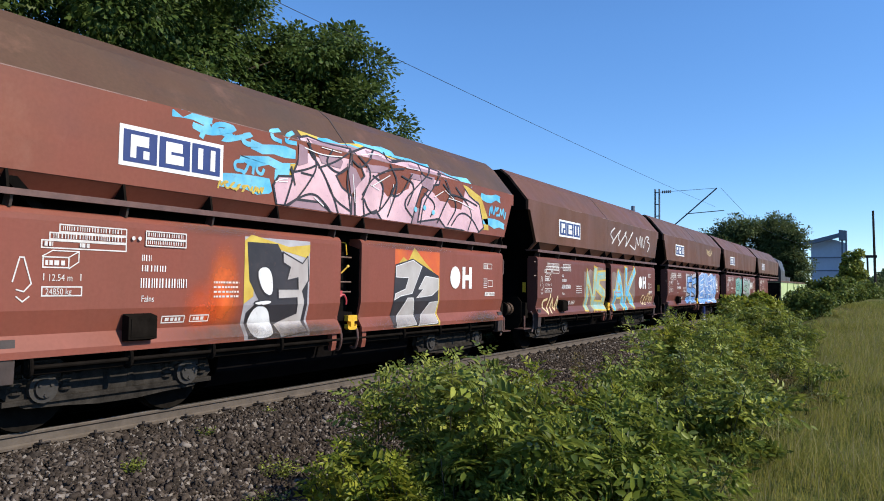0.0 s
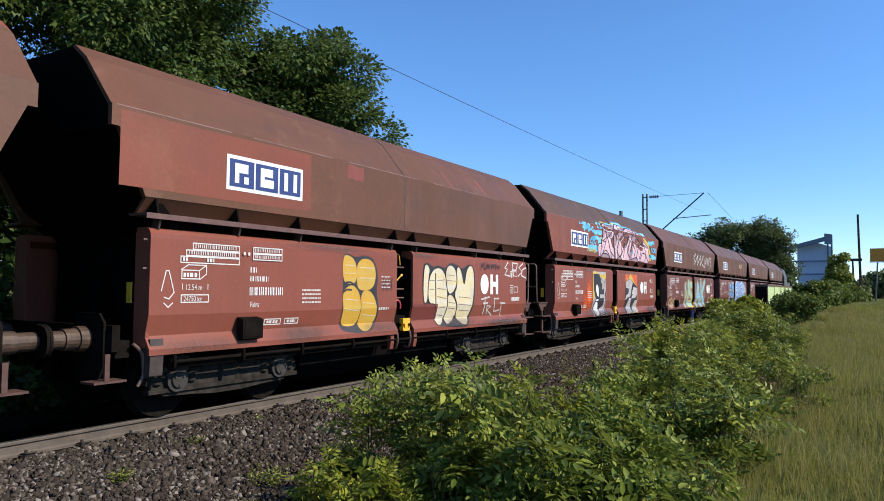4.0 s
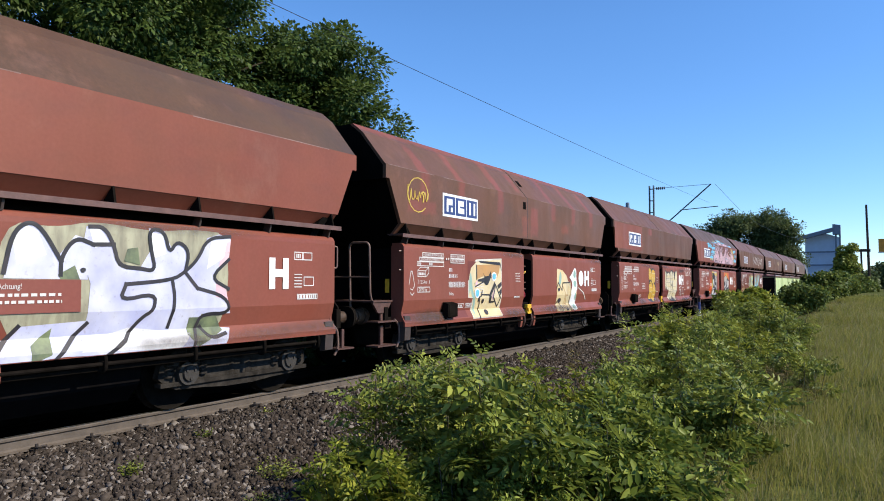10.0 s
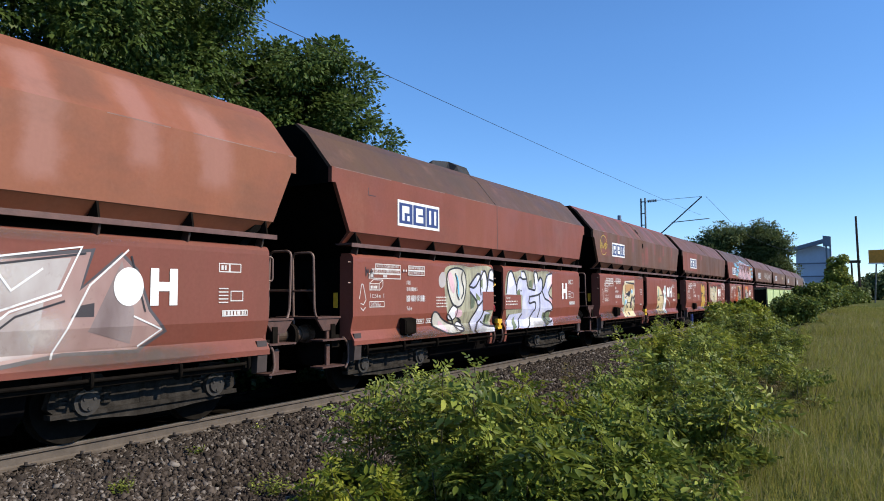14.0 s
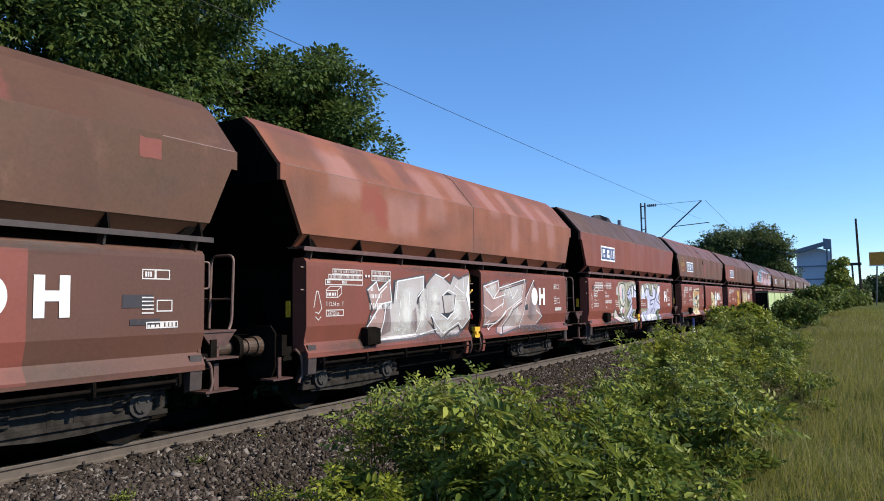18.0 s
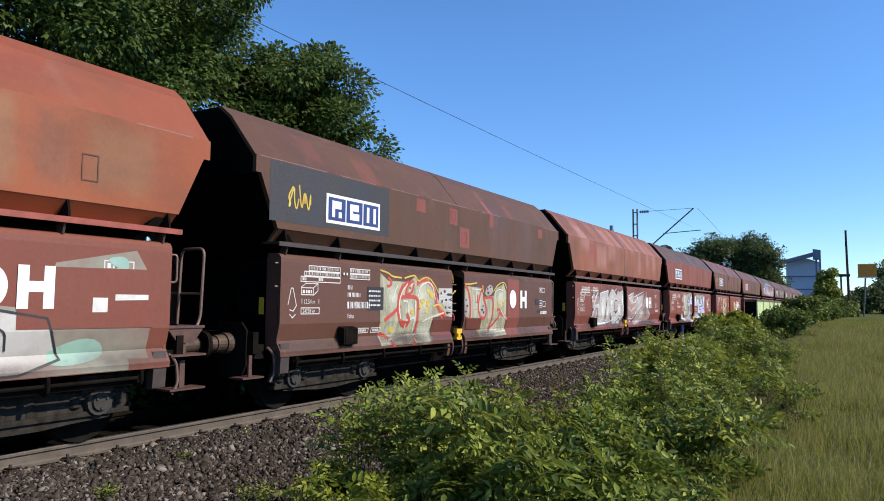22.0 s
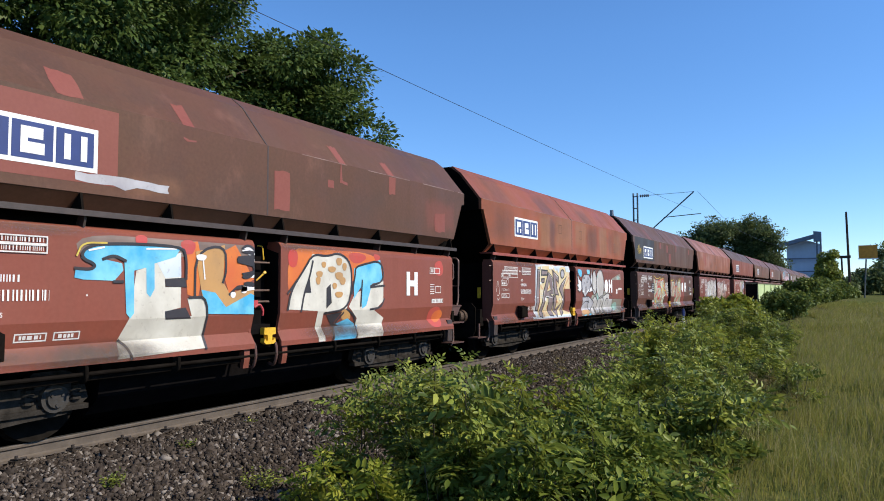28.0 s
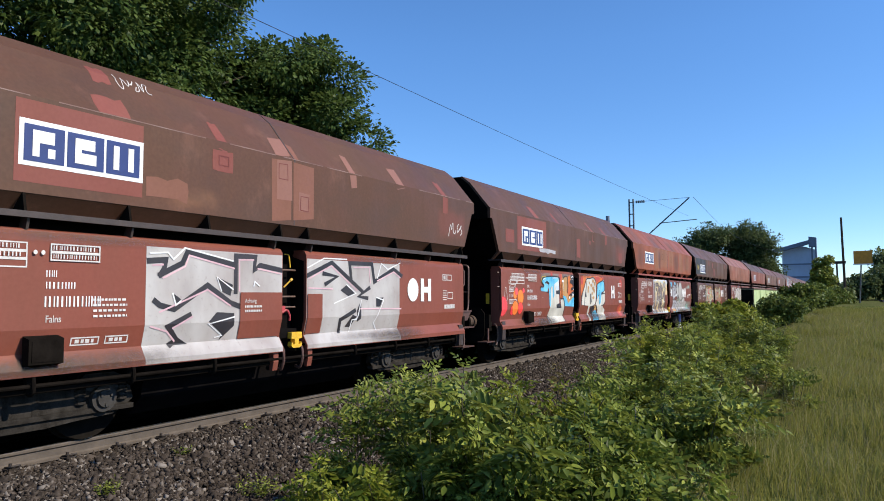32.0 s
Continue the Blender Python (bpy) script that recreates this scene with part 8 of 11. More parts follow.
decal("spray_dot", [blob(2.03, 1.7, 0.04, 0.04, 12, 0.12), blob(2.2, 1.63, 0.056, 0.052, 12, 0.12), blob(2.31, 1.74, 0.072, 0.04, 12, 0.12), blob(1.92, 1.55, 0.04, 0.052, 12, 0.12)], P_YEL, w6, "front", 5)
decal("spray_dot", [blob(0.47, 1.74, 0.025, 0.025, 12, 0.12), blob(0.52, 1.61, 0.035, 0.0325, 12, 0.12), blob(0.46, 1.49, 0.045, 0.025, 12, 0.12), blob(1.5, 2, 0.025, 0.0325, 12, 0.12), blob(1.65, 2.04, 0.035, 0.025, 12, 0.12), blob(1.53, 1.91, 0.045, 0.0325, 12, 0.12), blob(1.27, 1.61, 0.025, 0.025, 12, 0.12), blob(1.3, 1.47, 0.035, 0.0325, 12, 0.12), blob(1.23, 1.53, 0.045, 0.025, 12, 0.12)], INK, w6, "front", 5)
decal("notice_patch", [rect(-3.08, -2.6, 1.53, 1.93)], INK, w6, "rear", 3, "black address panel")
decal("notice_lettering", [r_ for i in range(4) for r_ in bars(-3.04, -2.7, 1.84 - i * 0.08, 1.87 - i * 0.08, 8)], M_STENCIL, w6, "rear", 5)
decal("notice_patch", [rect(4.3, 4.7, 1.65, 1.8), rect(4.4, 4.8, 1.45, 1.52)], INK, w6, "front", 4)

for y, z, ry, rz in ((-1.25, 1.75, 0.45, 0.5), (-2.3, 1.75, 0.3, 0.4), (-1.2, 1.1, 0.4, 0.3), (-2.3, 1.1, 0.35, 0.25), (-1.75, 1.5, 0.25, 0.35)):
    mist(w6, (0.62, 0.62, 0.5), y, z, ry, rz, "rear", 2.5, 0.8)
for y, z, ry, rz in ((1.05, 1.7, 0.25, 0.4), (2.2, 1.8, 0.3, 0.3), (1.8, 1.1, 0.5, 0.25)):
    mist(w6, (0.62, 0.62, 0.5), y, z, ry, rz, "front", 2.5, 0.8)

# wagon 7: cream and umber letters, grey figure-free forms
w7 = wg(7)
decal("patch_frame", frame_lines(-0.9, -0.65, 3.25, 3.5) + frame_lines(0.8, 1.05, 3.2, 3.45) + frame_lines(4.3, 4.5, 2.95, 3.25), PATCH_BROWN, w7, "hull", 3)
decal("spray_halo", [[(-2.61, 2.32), (-1.43, 2.37), (-1.19, 2.32), (-0.7, 2.36), (-0.29, 2.29), (-0.11, 2.15), (-0.04, 0.88), (-2.87, 0.9), (-2.86, 0.97), (-2.64, 0.95), (-2.66, 1.13)]], P_PALEBLUE, w7, "rear", 1, "cream and umber spray painting with pale blue rim")
decal("spray_fill", [[(-2.5, 2.26), (-1.44, 2.34), (-1.21, 2.18), (-0.73, 2.31), (-0.43, 2.31), (-0.13, 2.14), (-0.04, 0.97), (-2.46, 0.94), (-2.4, 1.11), (-2.34, 1.88)]], P_CREAMY, w7, "rear", 2)
decal("spray_fill", [[(-2.5, 2.19), (-2.35, 2.18), (-2.4, 1.63), (-2.41, 1.11), (-2.59, 1.13), (-2.57, 1.58)], [(-2.22, 2.19), (-1.81, 2.18), (-1.82, 2.06), (-2.25, 2.05)], [(-2.24, 1.95), (-2.03, 1.96), (-2.06, 1.86), (-2.25, 1.85)]], P_UMB, w7, "rear", 4)
decal("spray_line", [contour([(-2.5, 2.19), (-2.35, 2.18), (-2.4, 1.63), (-2.41, 1.11), (-2.59, 1.13), (-2.57, 1.58)], 0.035), contour([(-2.22, 2.19), (-1.81, 2.18), (-1.82, 2.06), (-2.25, 2.05)], 0.035), contour([(-2.24, 1.95), (-2.03, 1.96), (-2.06, 1.86), (-2.25, 1.85)], 0.035)], INK, w7, "rear", 5)
decal("spray_fill", [[(-1.73, 2.14), (-1.47, 2), (-1.36, 1.54), (-1.43, 1.41), (-1.43, 0.95), (-1.69, 0.97), (-1.76, 1.21), (-1.73, 1.44), (-1.95, 1.48), (-2.13, 1.03), (-2.23, 0.93), (-2.39, 0.96), (-2.24, 1.21), (-2.09, 1.63)], [(-1.44, 2.2), (-0.99, 2.02), (-1, 1.85), (-1.2, 1.96), (-1.14, 1.71), (-0.99, 1.51), (-1.25, 1.54), (-1.18, 1.4), (-1.18, 1.1), (-0.77, 1.3), (-1.19, 0.92), (-1.32, 1.08), (-1.4, 1.41), (-1.28, 1.52), (-1.35, 1.76)], [(-0.79, 1.82), (-0.36, 2.04), (-0.65, 1.71), (-0.57, 1.41), (-0.6, 1.03), (-0.89, 0.93), (-0.74, 1.16), (-0.67, 1.42), (-0.96, 1.68)]], P_UMB, w7, "rear", 4)
decal("spray_line", [contour([(-1.73, 2.14), (-1.47, 2), (-1.36, 1.54), (-1.43, 1.41), (-1.43, 0.95), (-1.69, 0.97), (-1.76, 1.21), (-1.73, 1.44), (-1.95, 1.48), (-2.13, 1.03), (-2.23, 0.93), (-2.39, 0.96), (-2.24, 1.21), (-2.09, 1.63)], 0.035), contour([(-1.44, 2.2), (-0.99, 2.02), (-1, 1.85), (-1.2, 1.96), (-1.14, 1.71), (-0.99, 1.51), (-1.25, 1.54), (-1.18, 1.4), (-1.18, 1.1), (-0.77, 1.3), (-1.19, 0.92), (-1.32, 1.08), (-1.4, 1.41), (-1.28, 1.52), (-1.35, 1.76)], 0.035), contour([(-0.79, 1.82), (-0.36, 2.04), (-0.65, 1.71), (-0.57, 1.41), (-0.6, 1.03), (-0.89, 0.93), (-0.74, 1.16), (-0.67, 1.42), (-0.96, 1.68)], 0.035)], INK, w7, "rear", 5)
decal("spray_fill", [[(-1.72, 1.92), (-1.58, 1.65), (-1.88, 1.6)], [(-1.68, 1.55), (-1.34, 1.54), (-1.5, 1.48)]], P_CREAMY, w7, "rear", 6)
decal("spray_line", [contour([(-1.72, 1.92), (-1.58, 1.65), (-1.88, 1.6)], 0.022), contour([(-1.68, 1.55), (-1.34, 1.54), (-1.5, 1.48)], 0.022)], INK, w7, "rear", 7)
decal("spray_line", [ribbon([(-2.47, 2.16), (-2.38, 2.16)], 0.016), ribbon([(-1.73, 2.12), (-1.5, 1.98), (-1.41, 1.57)], 0.016), ribbon([(-2.05, 1.63), (-2.19, 1.23)], 0.016), ribbon([(-1.33, 2.13), (-1.04, 2.01)], 0.016), ribbon([(-1.94, 1.49), (-1.75, 1.47), (-1.49, 1.44)], 0.016)], P_WHITE, w7, "rear", 7)
decal("spray_line", [ribbon([(-0.74, 1.81), (-0.47, 1.96)], 0.016)], P_WHITE, w7, "rear", 7)
decal("spray_line", [ribbon([(-2.39, 1.66), (-2.39, 1.12)], 0.014), ribbon([(-2.18, 1.68), (-2.31, 1.77)], 0.014), ribbon([(-2, 1.12), (-2.12, 0.93)], 0.014), ribbon([(-1.79, 1.24), (-1.87, 1.01)], 0.014), ribbon([(-1.73, 1.81), (-1.68, 1.72), (-1.82, 1.68)], 0.014)], P_ORANGE, w7, "rear", 7)
decal("spray_line", [ribbon([(-1.06, 1.74), (-1.17, 1.9)], 0.014), ribbon([(-1.01, 1.28), (-1.18, 1.37), (-1.16, 1.24)], 0.014), ribbon([(-0.57, 1.69), (-0.18, 2.02), (-0.1, 1.71)], 0.014)], P_ORANGE, w7, "rear", 7)
decal("spray_dot", [blob(-0.69, 2.11, 0.15, 0.13, 16, 0.06)], P_GREY, w7, "rear", 5)
decal("spray_line", [ribbon(soft([(-0.54, 2.12), (-0.58, 2.03), (-0.69, 1.98), (-0.8, 2.02), (-0.84, 2.11), (-0.8, 2.2), (-0.7, 2.24), (-0.59, 2.21), (-0.54, 2.12)], False), 0.03)], INK, w7, "rear", 7)
decal("spray_cloud", [blob(-1.63, 2.27, 0.07, 0.06, 16, 0.06), blob(-0.99, 2.21, 0.08, 0.07, 16, 0.06), blob(-0.33, 2.26, 0.11, 0.09, 16, 0.06), blob(-2.57, 2.26, 0.06, 0.06, 16, 0.06), blob(-1.21, 2.28, 0.03, 0.03, 16, 0.06), blob(-1.12, 2.25, 0.04, 0.03, 16, 0.06), blob(-2.69, 1.48, 0.02, 0.03, 16, 0.06), blob(-2.71, 1.4, 0.02, 0.02, 16, 0.06)], P_PALEBLUE, w7, "rear", 5)
decal("spray_gleam", [blob(-2.31, 1.84, 0.05, 0.04, 16, 0.06), blob(-1.98, 1.41, 0.05, 0.05, 16, 0.06), blob(-1.5, 2.26, 0.06, 0.05, 16, 0.06), blob(-2.27, 2.24, 0.04, 0.04, 16, 0.06), blob(-0.93, 1.4, 0.04, 0.04, 16, 0.06), blob(-0.73, 1.39, 0.04, 0.03, 16, 0.06)], P_WHITE, w7, "rear", 9)
decal("notice_patch", [[(-0.57, 1.69), (-0.05, 1.69), (-0.04, 1), (-0.54, 1.09)]], M_LOWER[1], w7, "rear", 9, "red notice panel")
decal("spray_halo", [[(0.94, 0.98), (1.69, 1.13), (1.92, 1.49), (3.22, 1.62), (5.01, 1.44), (4.95, 0.86), (3.17, 0.85), (0.9, 0.87)], [(3.86, 1.46), (4.07, 2.04), (5.02, 2.23), (5.25, 1.89), (5.23, 0.98), (4.01, 1.03)]], P_SAGE, w7, "front", 1)
decal("spray_cloud", [soft([(0.55, 2.27), (0.89, 2.29), (1.03, 2.19), (0.92, 2.02), (0.76, 2.1)]), soft([(1.43, 2.3), (1.8, 2.27), (1.69, 2.11), (1.48, 2.17)]), soft([(1.54, 0.91), (1.77, 0.93), (1.74, 0.83), (1.57, 0.82)]), soft([(1.06, 0.89), (1.35, 0.92), (1.32, 0.84), (1.06, 0.82)])], P_CYAN, w7, "front", 2)
decal("spray_fill", [[(0.53, 2.21), (0.63, 2.09), (0.72, 1.99), (0.93, 1.91), (0.95, 1.68), (0.78, 1.59), (0.54, 1.67), (0.68, 1.71), (0.51, 1.81), (0.65, 1.84)], [(1.85, 2.32), (1.9, 2.26), (1.93, 1.95), (1.87, 1.77), (2.01, 1.63), (1.63, 1.58), (1.73, 1.76), (1.8, 1.99)]], P_WHITE, w7, "front", 3)
decal("spray_fill", [[(0.95, 1.89), (1.03, 2.04), (1.21, 2.14), (1.62, 2.13), (1.8, 1.99), (1.84, 1.81), (1.63, 1.63), (1.23, 1.43), (1.02, 1.61)], [(1.01, 1.44), (1.56, 1.46), (1.67, 1.3), (1.59, 0.96), (0.95, 0.96), (1.07, 1.2)], [(1.49, 1.47), (1.8, 1.38), (2.09, 1.26), (2.01, 1.12), (1.75, 1.02), (1.61, 1.07)]], P_GREY, w7, "front", 4, "grey angular spray-painted forms")
decal("spray_cloud", [soft([(0.98, 1.05), (1.7, 1.04), (1.59, 0.91), (0.93, 0.9)])], P_TANNY, w7, "front", 4.5)
decal("spray_cloud", [[(0.99, 1.69), (1.19, 1.6), (1.01, 1.58)], [(1.32, 1.57), (1.63, 1.69), (1.66, 1.6)]], P_WHITE, w7, "front", 5)
decal("spray_fill", [[(2.37, 1.89), (2.35, 1.72), (2.29, 1.58), (2.21, 1.5), (2.11, 1.51), (2.02, 1.58), (1.97, 1.72), (1.94, 1.89), (1.96, 2.05), (2.02, 2.19), (2.11, 2.27), (2.21, 2.28), (2.29, 2.2), (2.35, 2.06)], [(3.16, 1.85), (3.12, 1.64), (3, 1.48), (2.83, 1.39), (2.64, 1.39), (2.48, 1.49), (2.37, 1.65), (2.33, 1.84), (2.37, 2.04), (2.48, 2.21), (2.65, 2.3), (2.84, 2.31), (3, 2.22), (3.12, 2.06)]], P_STONE, w7, "front", 3)
decal("spray_fill", [[(1.92, 1.35), (2.22, 1.46), (2.48, 1.29), (2.37, 0.9), (2.21, 0.88), (2.26, 1.11), (2.17, 1.11), (2.03, 0.85), (1.82, 0.87)], [(2.54, 1.36), (2.87, 1.47), (3.08, 1.32), (2.95, 0.93), (2.72, 0.88), (2.75, 1.09), (2.5, 0.89), (2.4, 0.92)], [(3.07, 1.45), (3.49, 1.55), (4, 1.46), (4.16, 1.03), (3.72, 0.9), (3.17, 0.89)]], P_STONE, w7, "front", 3.2)
decal("spray_cloud", [soft([(2.34, 1.6), (2.54, 1.52), (2.6, 1.36), (2.41, 1.31)]), soft([(4.03, 1.14), (4.55, 1.28), (4.74, 1.02), (4.03, 0.93)]), soft([(2.45, 2.15), (2.57, 2.08), (2.44, 2.01)]), soft([(4.58, 2.11), (4.91, 2.17), (4.93, 1.95)])], P_MINT, w7, "front", 4)
decal("spray_line", [ribbon([(0.95, 1.89), (1.03, 2.04), (1.21, 2.14), (1.62, 2.13), (1.8, 1.99), (1.84, 1.81), (1.63, 1.63), (1.23, 1.43), (1.02, 1.61), (0.95, 1.89)], 0.026), ribbon([(0.53, 2.21), (0.63, 2.09), (0.72, 1.99), (0.93, 1.91), (0.95, 1.68), (0.78, 1.59), (0.54, 1.67), (0.68, 1.71), (0.51, 1.81), (0.65, 1.84), (0.53, 2.21)], 0.026), ribbon([(1.85, 2.32), (1.9, 2.26), (1.93, 1.95), (1.87, 1.77), (2.01, 1.63), (1.63, 1.58), (1.73, 1.76), (1.8, 1.99), (1.85, 2.32)], 0.026), ribbon([(1.49, 1.47), (1.8, 1.38), (2.09, 1.26), (2.01, 1.12), (1.75, 1.02), (1.61, 1.07), (1.49, 1.47)], 0.026)], INK, w7, "front", 6)
decal("spray_line", [ribbon([(2.37, 1.89), (2.35, 1.72), (2.29, 1.58), (2.21, 1.5), (2.11, 1.51), (2.02, 1.58), (1.97, 1.72), (1.94, 1.89), (1.96, 2.05), (2.02, 2.19), (2.11, 2.27), (2.21, 2.28), (2.29, 2.2), (2.35, 2.06), (2.37, 1.89)], 0.026), ribbon([(3.16, 1.85), (3.12, 1.64), (3, 1.48), (2.83, 1.39), (2.64, 1.39), (2.48, 1.49), (2.37, 1.65), (2.33, 1.84), (2.37, 2.04), (2.48, 2.21), (2.65, 2.3), (2.84, 2.31), (3, 2.22), (3.12, 2.06), (3.16, 1.85)], 0.026), ribbon([(1.92, 1.35), (2.22, 1.46), (2.48, 1.29), (2.37, 0.9), (2.21, 0.88), (2.26, 1.11), (2.17, 1.11), (2.03, 0.85), (1.82, 0.87)], 0.026)], INK, w7, "front", 6)
decal("spray_line", [ribbon([(2.54, 1.36), (2.87, 1.47), (3.08, 1.32), (2.95, 0.93), (2.72, 0.88), (2.75, 1.09), (2.5, 0.89), (2.4, 0.92)], 0.026), ribbon([(3.07, 1.45), (3.49, 1.55), (4, 1.46), (4.16, 1.03), (3.72, 0.9), (3.17, 0.89)], 0.026)], INK, w7, "front", 6)
decal("spray_line", [ribbon(soft([(1.01, 1.44), (1.23, 1.43), (1.56, 1.46)], False), 0.02), ribbon(soft([(1.07, 1.2), (1.29, 1.33), (1.65, 1.27)], False), 0.02), ribbon(soft([(1.08, 1.98), (1.16, 2.07), (1.21, 1.98), (1.28, 2.11)], False), 0.02), ribbon(soft([(1.16, 1.89), (1.24, 1.85)], False), 0.02), ribbon(soft([(1.48, 2.03), (1.4, 1.85), (1.54, 1.93), (1.57, 2.03)], False), 0.02), ribbon(soft([(1.27, 1.76), (1.27, 1.57)], False), 0.02), ribbon(soft([(1.38, 1.76), (1.35, 1.57)], False), 0.02), ribbon(soft([(2.22, 1.47), (2.16, 1.63), (2.01, 1.67)], False), 0.02), ribbon(soft([(3.27, 1.16), (3.3, 1.37), (3.58, 1.38), (3.61, 1.15)], False), 0.02), ribbon(soft([(2.82, 1.08), (2.82, 1.28)], False), 0.02)], INK, w7, "front", 6)
decal("notice_patch", [[(3.69, 1.99), (5.31, 2.02), (5.26, 1.34), (3.69, 1.35)]], M_LOWER[1], w7, "front", 5.5)
decal("notice_patch", [[(4.76, 1.72), (5.19, 1.72), (5.19, 1.66), (4.76, 1.65)], [(4.49, 1.68), (4.67, 1.68), (4.67, 1.52), (4.49, 1.52)]], M_STENCIL, w7, "front", 7)

# wagon 8: blue-white and cow-spotted letters
w8 = wg(8)
decal("sign_panel", [rect(-4.05, -2.1, 2.83, 3.68)], PATCH_RED, w8, "hull", 1, "red panel behind the sign")
decal("paint_patch", [rect(-4.75, -4.25, 2.98, 3.3), rough_rect(-2.8, -2.5, 3.76, 4.08, 0.02), rough_rect(-1.2, -1.0, 3.55, 4.05, 0.02), rough_rect(0.4, 0.72, 2.83, 3.4, 0.02), rough_rect(1.9, 2.1, 3.4, 4.05, 0.02), rough_rect(4.9, 5.3, 2.83, 3.2, 0.02), rough_rect(1.6, 1.75, 3.3, 3.42, 0.01),
                      rough_rect(3.3, 3.5, 3.4, 4.0, 0.02)], PATCH_RED, w8, "hull", 1, "small faded red patches")
decal("scuff", [rough_rect(-2.6, -1.4, 2.83, 2.93, 0.03, 8)], P_GREY, w8, "hull", 2)
for i, (y, z, r_, c) in enumerate(((-3.93, 1.63, 0.21, (0.85, 0.22, 0.03)), (-4.26, 1.69, 0.12, (0.85, 0.22, 0.03)), (-4.18, 1.77, 0.11, (0.85, 0.1, 0.1)), (-3.74, 1.79, 0.08, (0.85, 0.08, 0.1)), (-4.43, 1.3, 0.13, (0.8, 0.04, 0.05)), (-4.26, 1.36, 0.2, (0.85, 0.2, 0.03)), (-3.95, 1.35, 0.17, (0.85, 0.06, 0.05)), (-4.97, 1.41, 0.27, (0.85, 0.07, 0.08)))):
    mist(w8, c, y, z, r_, r_, "rear", 3 + 0.3 * i, 1.0, "soft red and orange overspray", 0.75)

decal("spray_halo", [soft([(0.69, 2.29), (1.28, 2.29), (1.88, 2.3), (2.72, 2.3), (3.13, 2.1), (3.13, 1.82), (2.05, 1.81), (1.04, 1.81), (0.69, 1.44)])], P_ORNG, w8, "front", 1, "orange spray haze behind cream and blue letters")
decal("spray_fill", [[(0.69, 1.38), (0.76, 1.67), (1.04, 1.98), (1.23, 2.22), (1.56, 2.19), (1.87, 2.27), (2.16, 2.12), (2.19, 1.71), (2.08, 1.36), (1.5, 1.3), (1.51, 0.85), (1.35, 0.86), (1.36, 1.34)], [(2.71, 1.71), (3.11, 1.82), (3.11, 1.47), (2.85, 1.31), (3.17, 1.17), (3.05, 0.85), (2.29, 0.85), (2.39, 1.19), (2.13, 1.39), (2.3, 1.61)]], P_BONE, w8, "front", 3)
decal("spray_fill", [[(2.27, 2.02), (2.46, 2.08), (3.01, 2.19), (3.09, 1.82), (2.77, 1.77), (2.61, 1.4), (2.49, 1.35), (2.45, 1.71), (2.26, 1.51)], [(1.8, 1.11), (2.13, 1.2), (2.41, 1.07), (2.25, 0.85), (1.72, 0.85)]], P_CYAN, w8, "front", 4)
decal("spray_shade", [[(1.04, 1.62), (1.16, 1.86), (1.2, 1.62)], [(1.56, 1.69), (1.66, 1.76), (1.69, 1.46), (1.56, 1.37)], [(1.58, 1.27), (1.96, 1.31), (1.79, 1.13), (1.95, 1.09), (1.76, 1.07)]], INK, w8, "front", 4)
decal("spray_cloud", [soft([(0.69, 2.27), (0.91, 2.26), (0.88, 1.99), (0.69, 2.01)]), soft([(2.05, 2.27), (2.52, 2.29), (2.65, 2.19), (2.27, 2.07)]), soft([(2.78, 2.3), (3.06, 2.26), (2.91, 2.12)])], P_REDL, w8, "front", 2)
decal("spray_shade", [soft([(1.9, 1.33), (2.12, 1.36), (2.24, 1.18), (2, 1.15)])], P_TANNY, w8, "front", 4)
decal("spray_line", [ribbon(soft([(0.69, 1.38), (0.76, 1.67), (1.04, 1.98), (1.23, 2.22), (1.56, 2.19), (1.87, 2.27), (2.18, 2.12), (2.21, 1.71), (2.08, 1.35), (1.53, 1.3)], False), 0.035), ribbon(soft([(0.98, 1.35), (1.04, 1.62), (1.16, 1.86), (1.23, 2.1)], False), 0.035), ribbon(soft([(2.21, 1.61), (2.3, 1.92), (2.3, 2.04), (2.49, 2.09), (3.05, 2.19), (3.13, 1.82), (2.73, 1.73)], False), 0.035), ribbon(soft([(2.73, 1.71), (3.13, 1.74)], False), 0.035), ribbon(soft([(2.72, 1.33), (3.04, 1.36), (3.13, 1.5)], False), 0.035), ribbon(soft([(2.08, 1.35), (2.39, 1.19), (2.29, 0.83)], False), 0.035), ribbon(soft([(2.49, 1.82), (2.45, 1.4)], False), 0.035), ribbon(soft([(1.68, 0.86), (1.8, 1.11), (1.99, 1.29)], False), 0.035), ribbon(soft([(0.69, 1.62), (0.88, 1.81)], False), 0.035)], INK, w8, "front", 5)
decal("spray_dot", [blob(1.49, 2.06, 0.055, 0.055, 12, 0.12), blob(1.87, 2.12, 0.077, 0.0715, 12, 0.12), blob(1.69, 1.99, 0.099, 0.055, 12, 0.12), blob(2.01, 2.04, 0.055, 0.0715, 12, 0.12), blob(1.39, 1.91, 0.077, 0.055, 12, 0.12), blob(1.87, 1.89, 0.099, 0.0715, 12, 0.12), blob(1.76, 1.73, 0.055, 0.055, 12, 0.12), blob(1.96, 1.81, 0.077, 0.0715, 12, 0.12), blob(1.87, 1.59, 0.099, 0.055, 12, 0.12), blob(1.36, 1.81, 0.055, 0.0715, 12, 0.12)], P_TANNY, w8, "front", 5)
decal("spray_cloud", [soft([(4.84, 2.2), (5.16, 2.27), (5.23, 1.96), (4.92, 1.93)]), soft([(4.64, 1.3), (5.14, 1.35), (5.18, 0.92), (4.67, 0.94)])], P_REDL, w8, "front", 2)
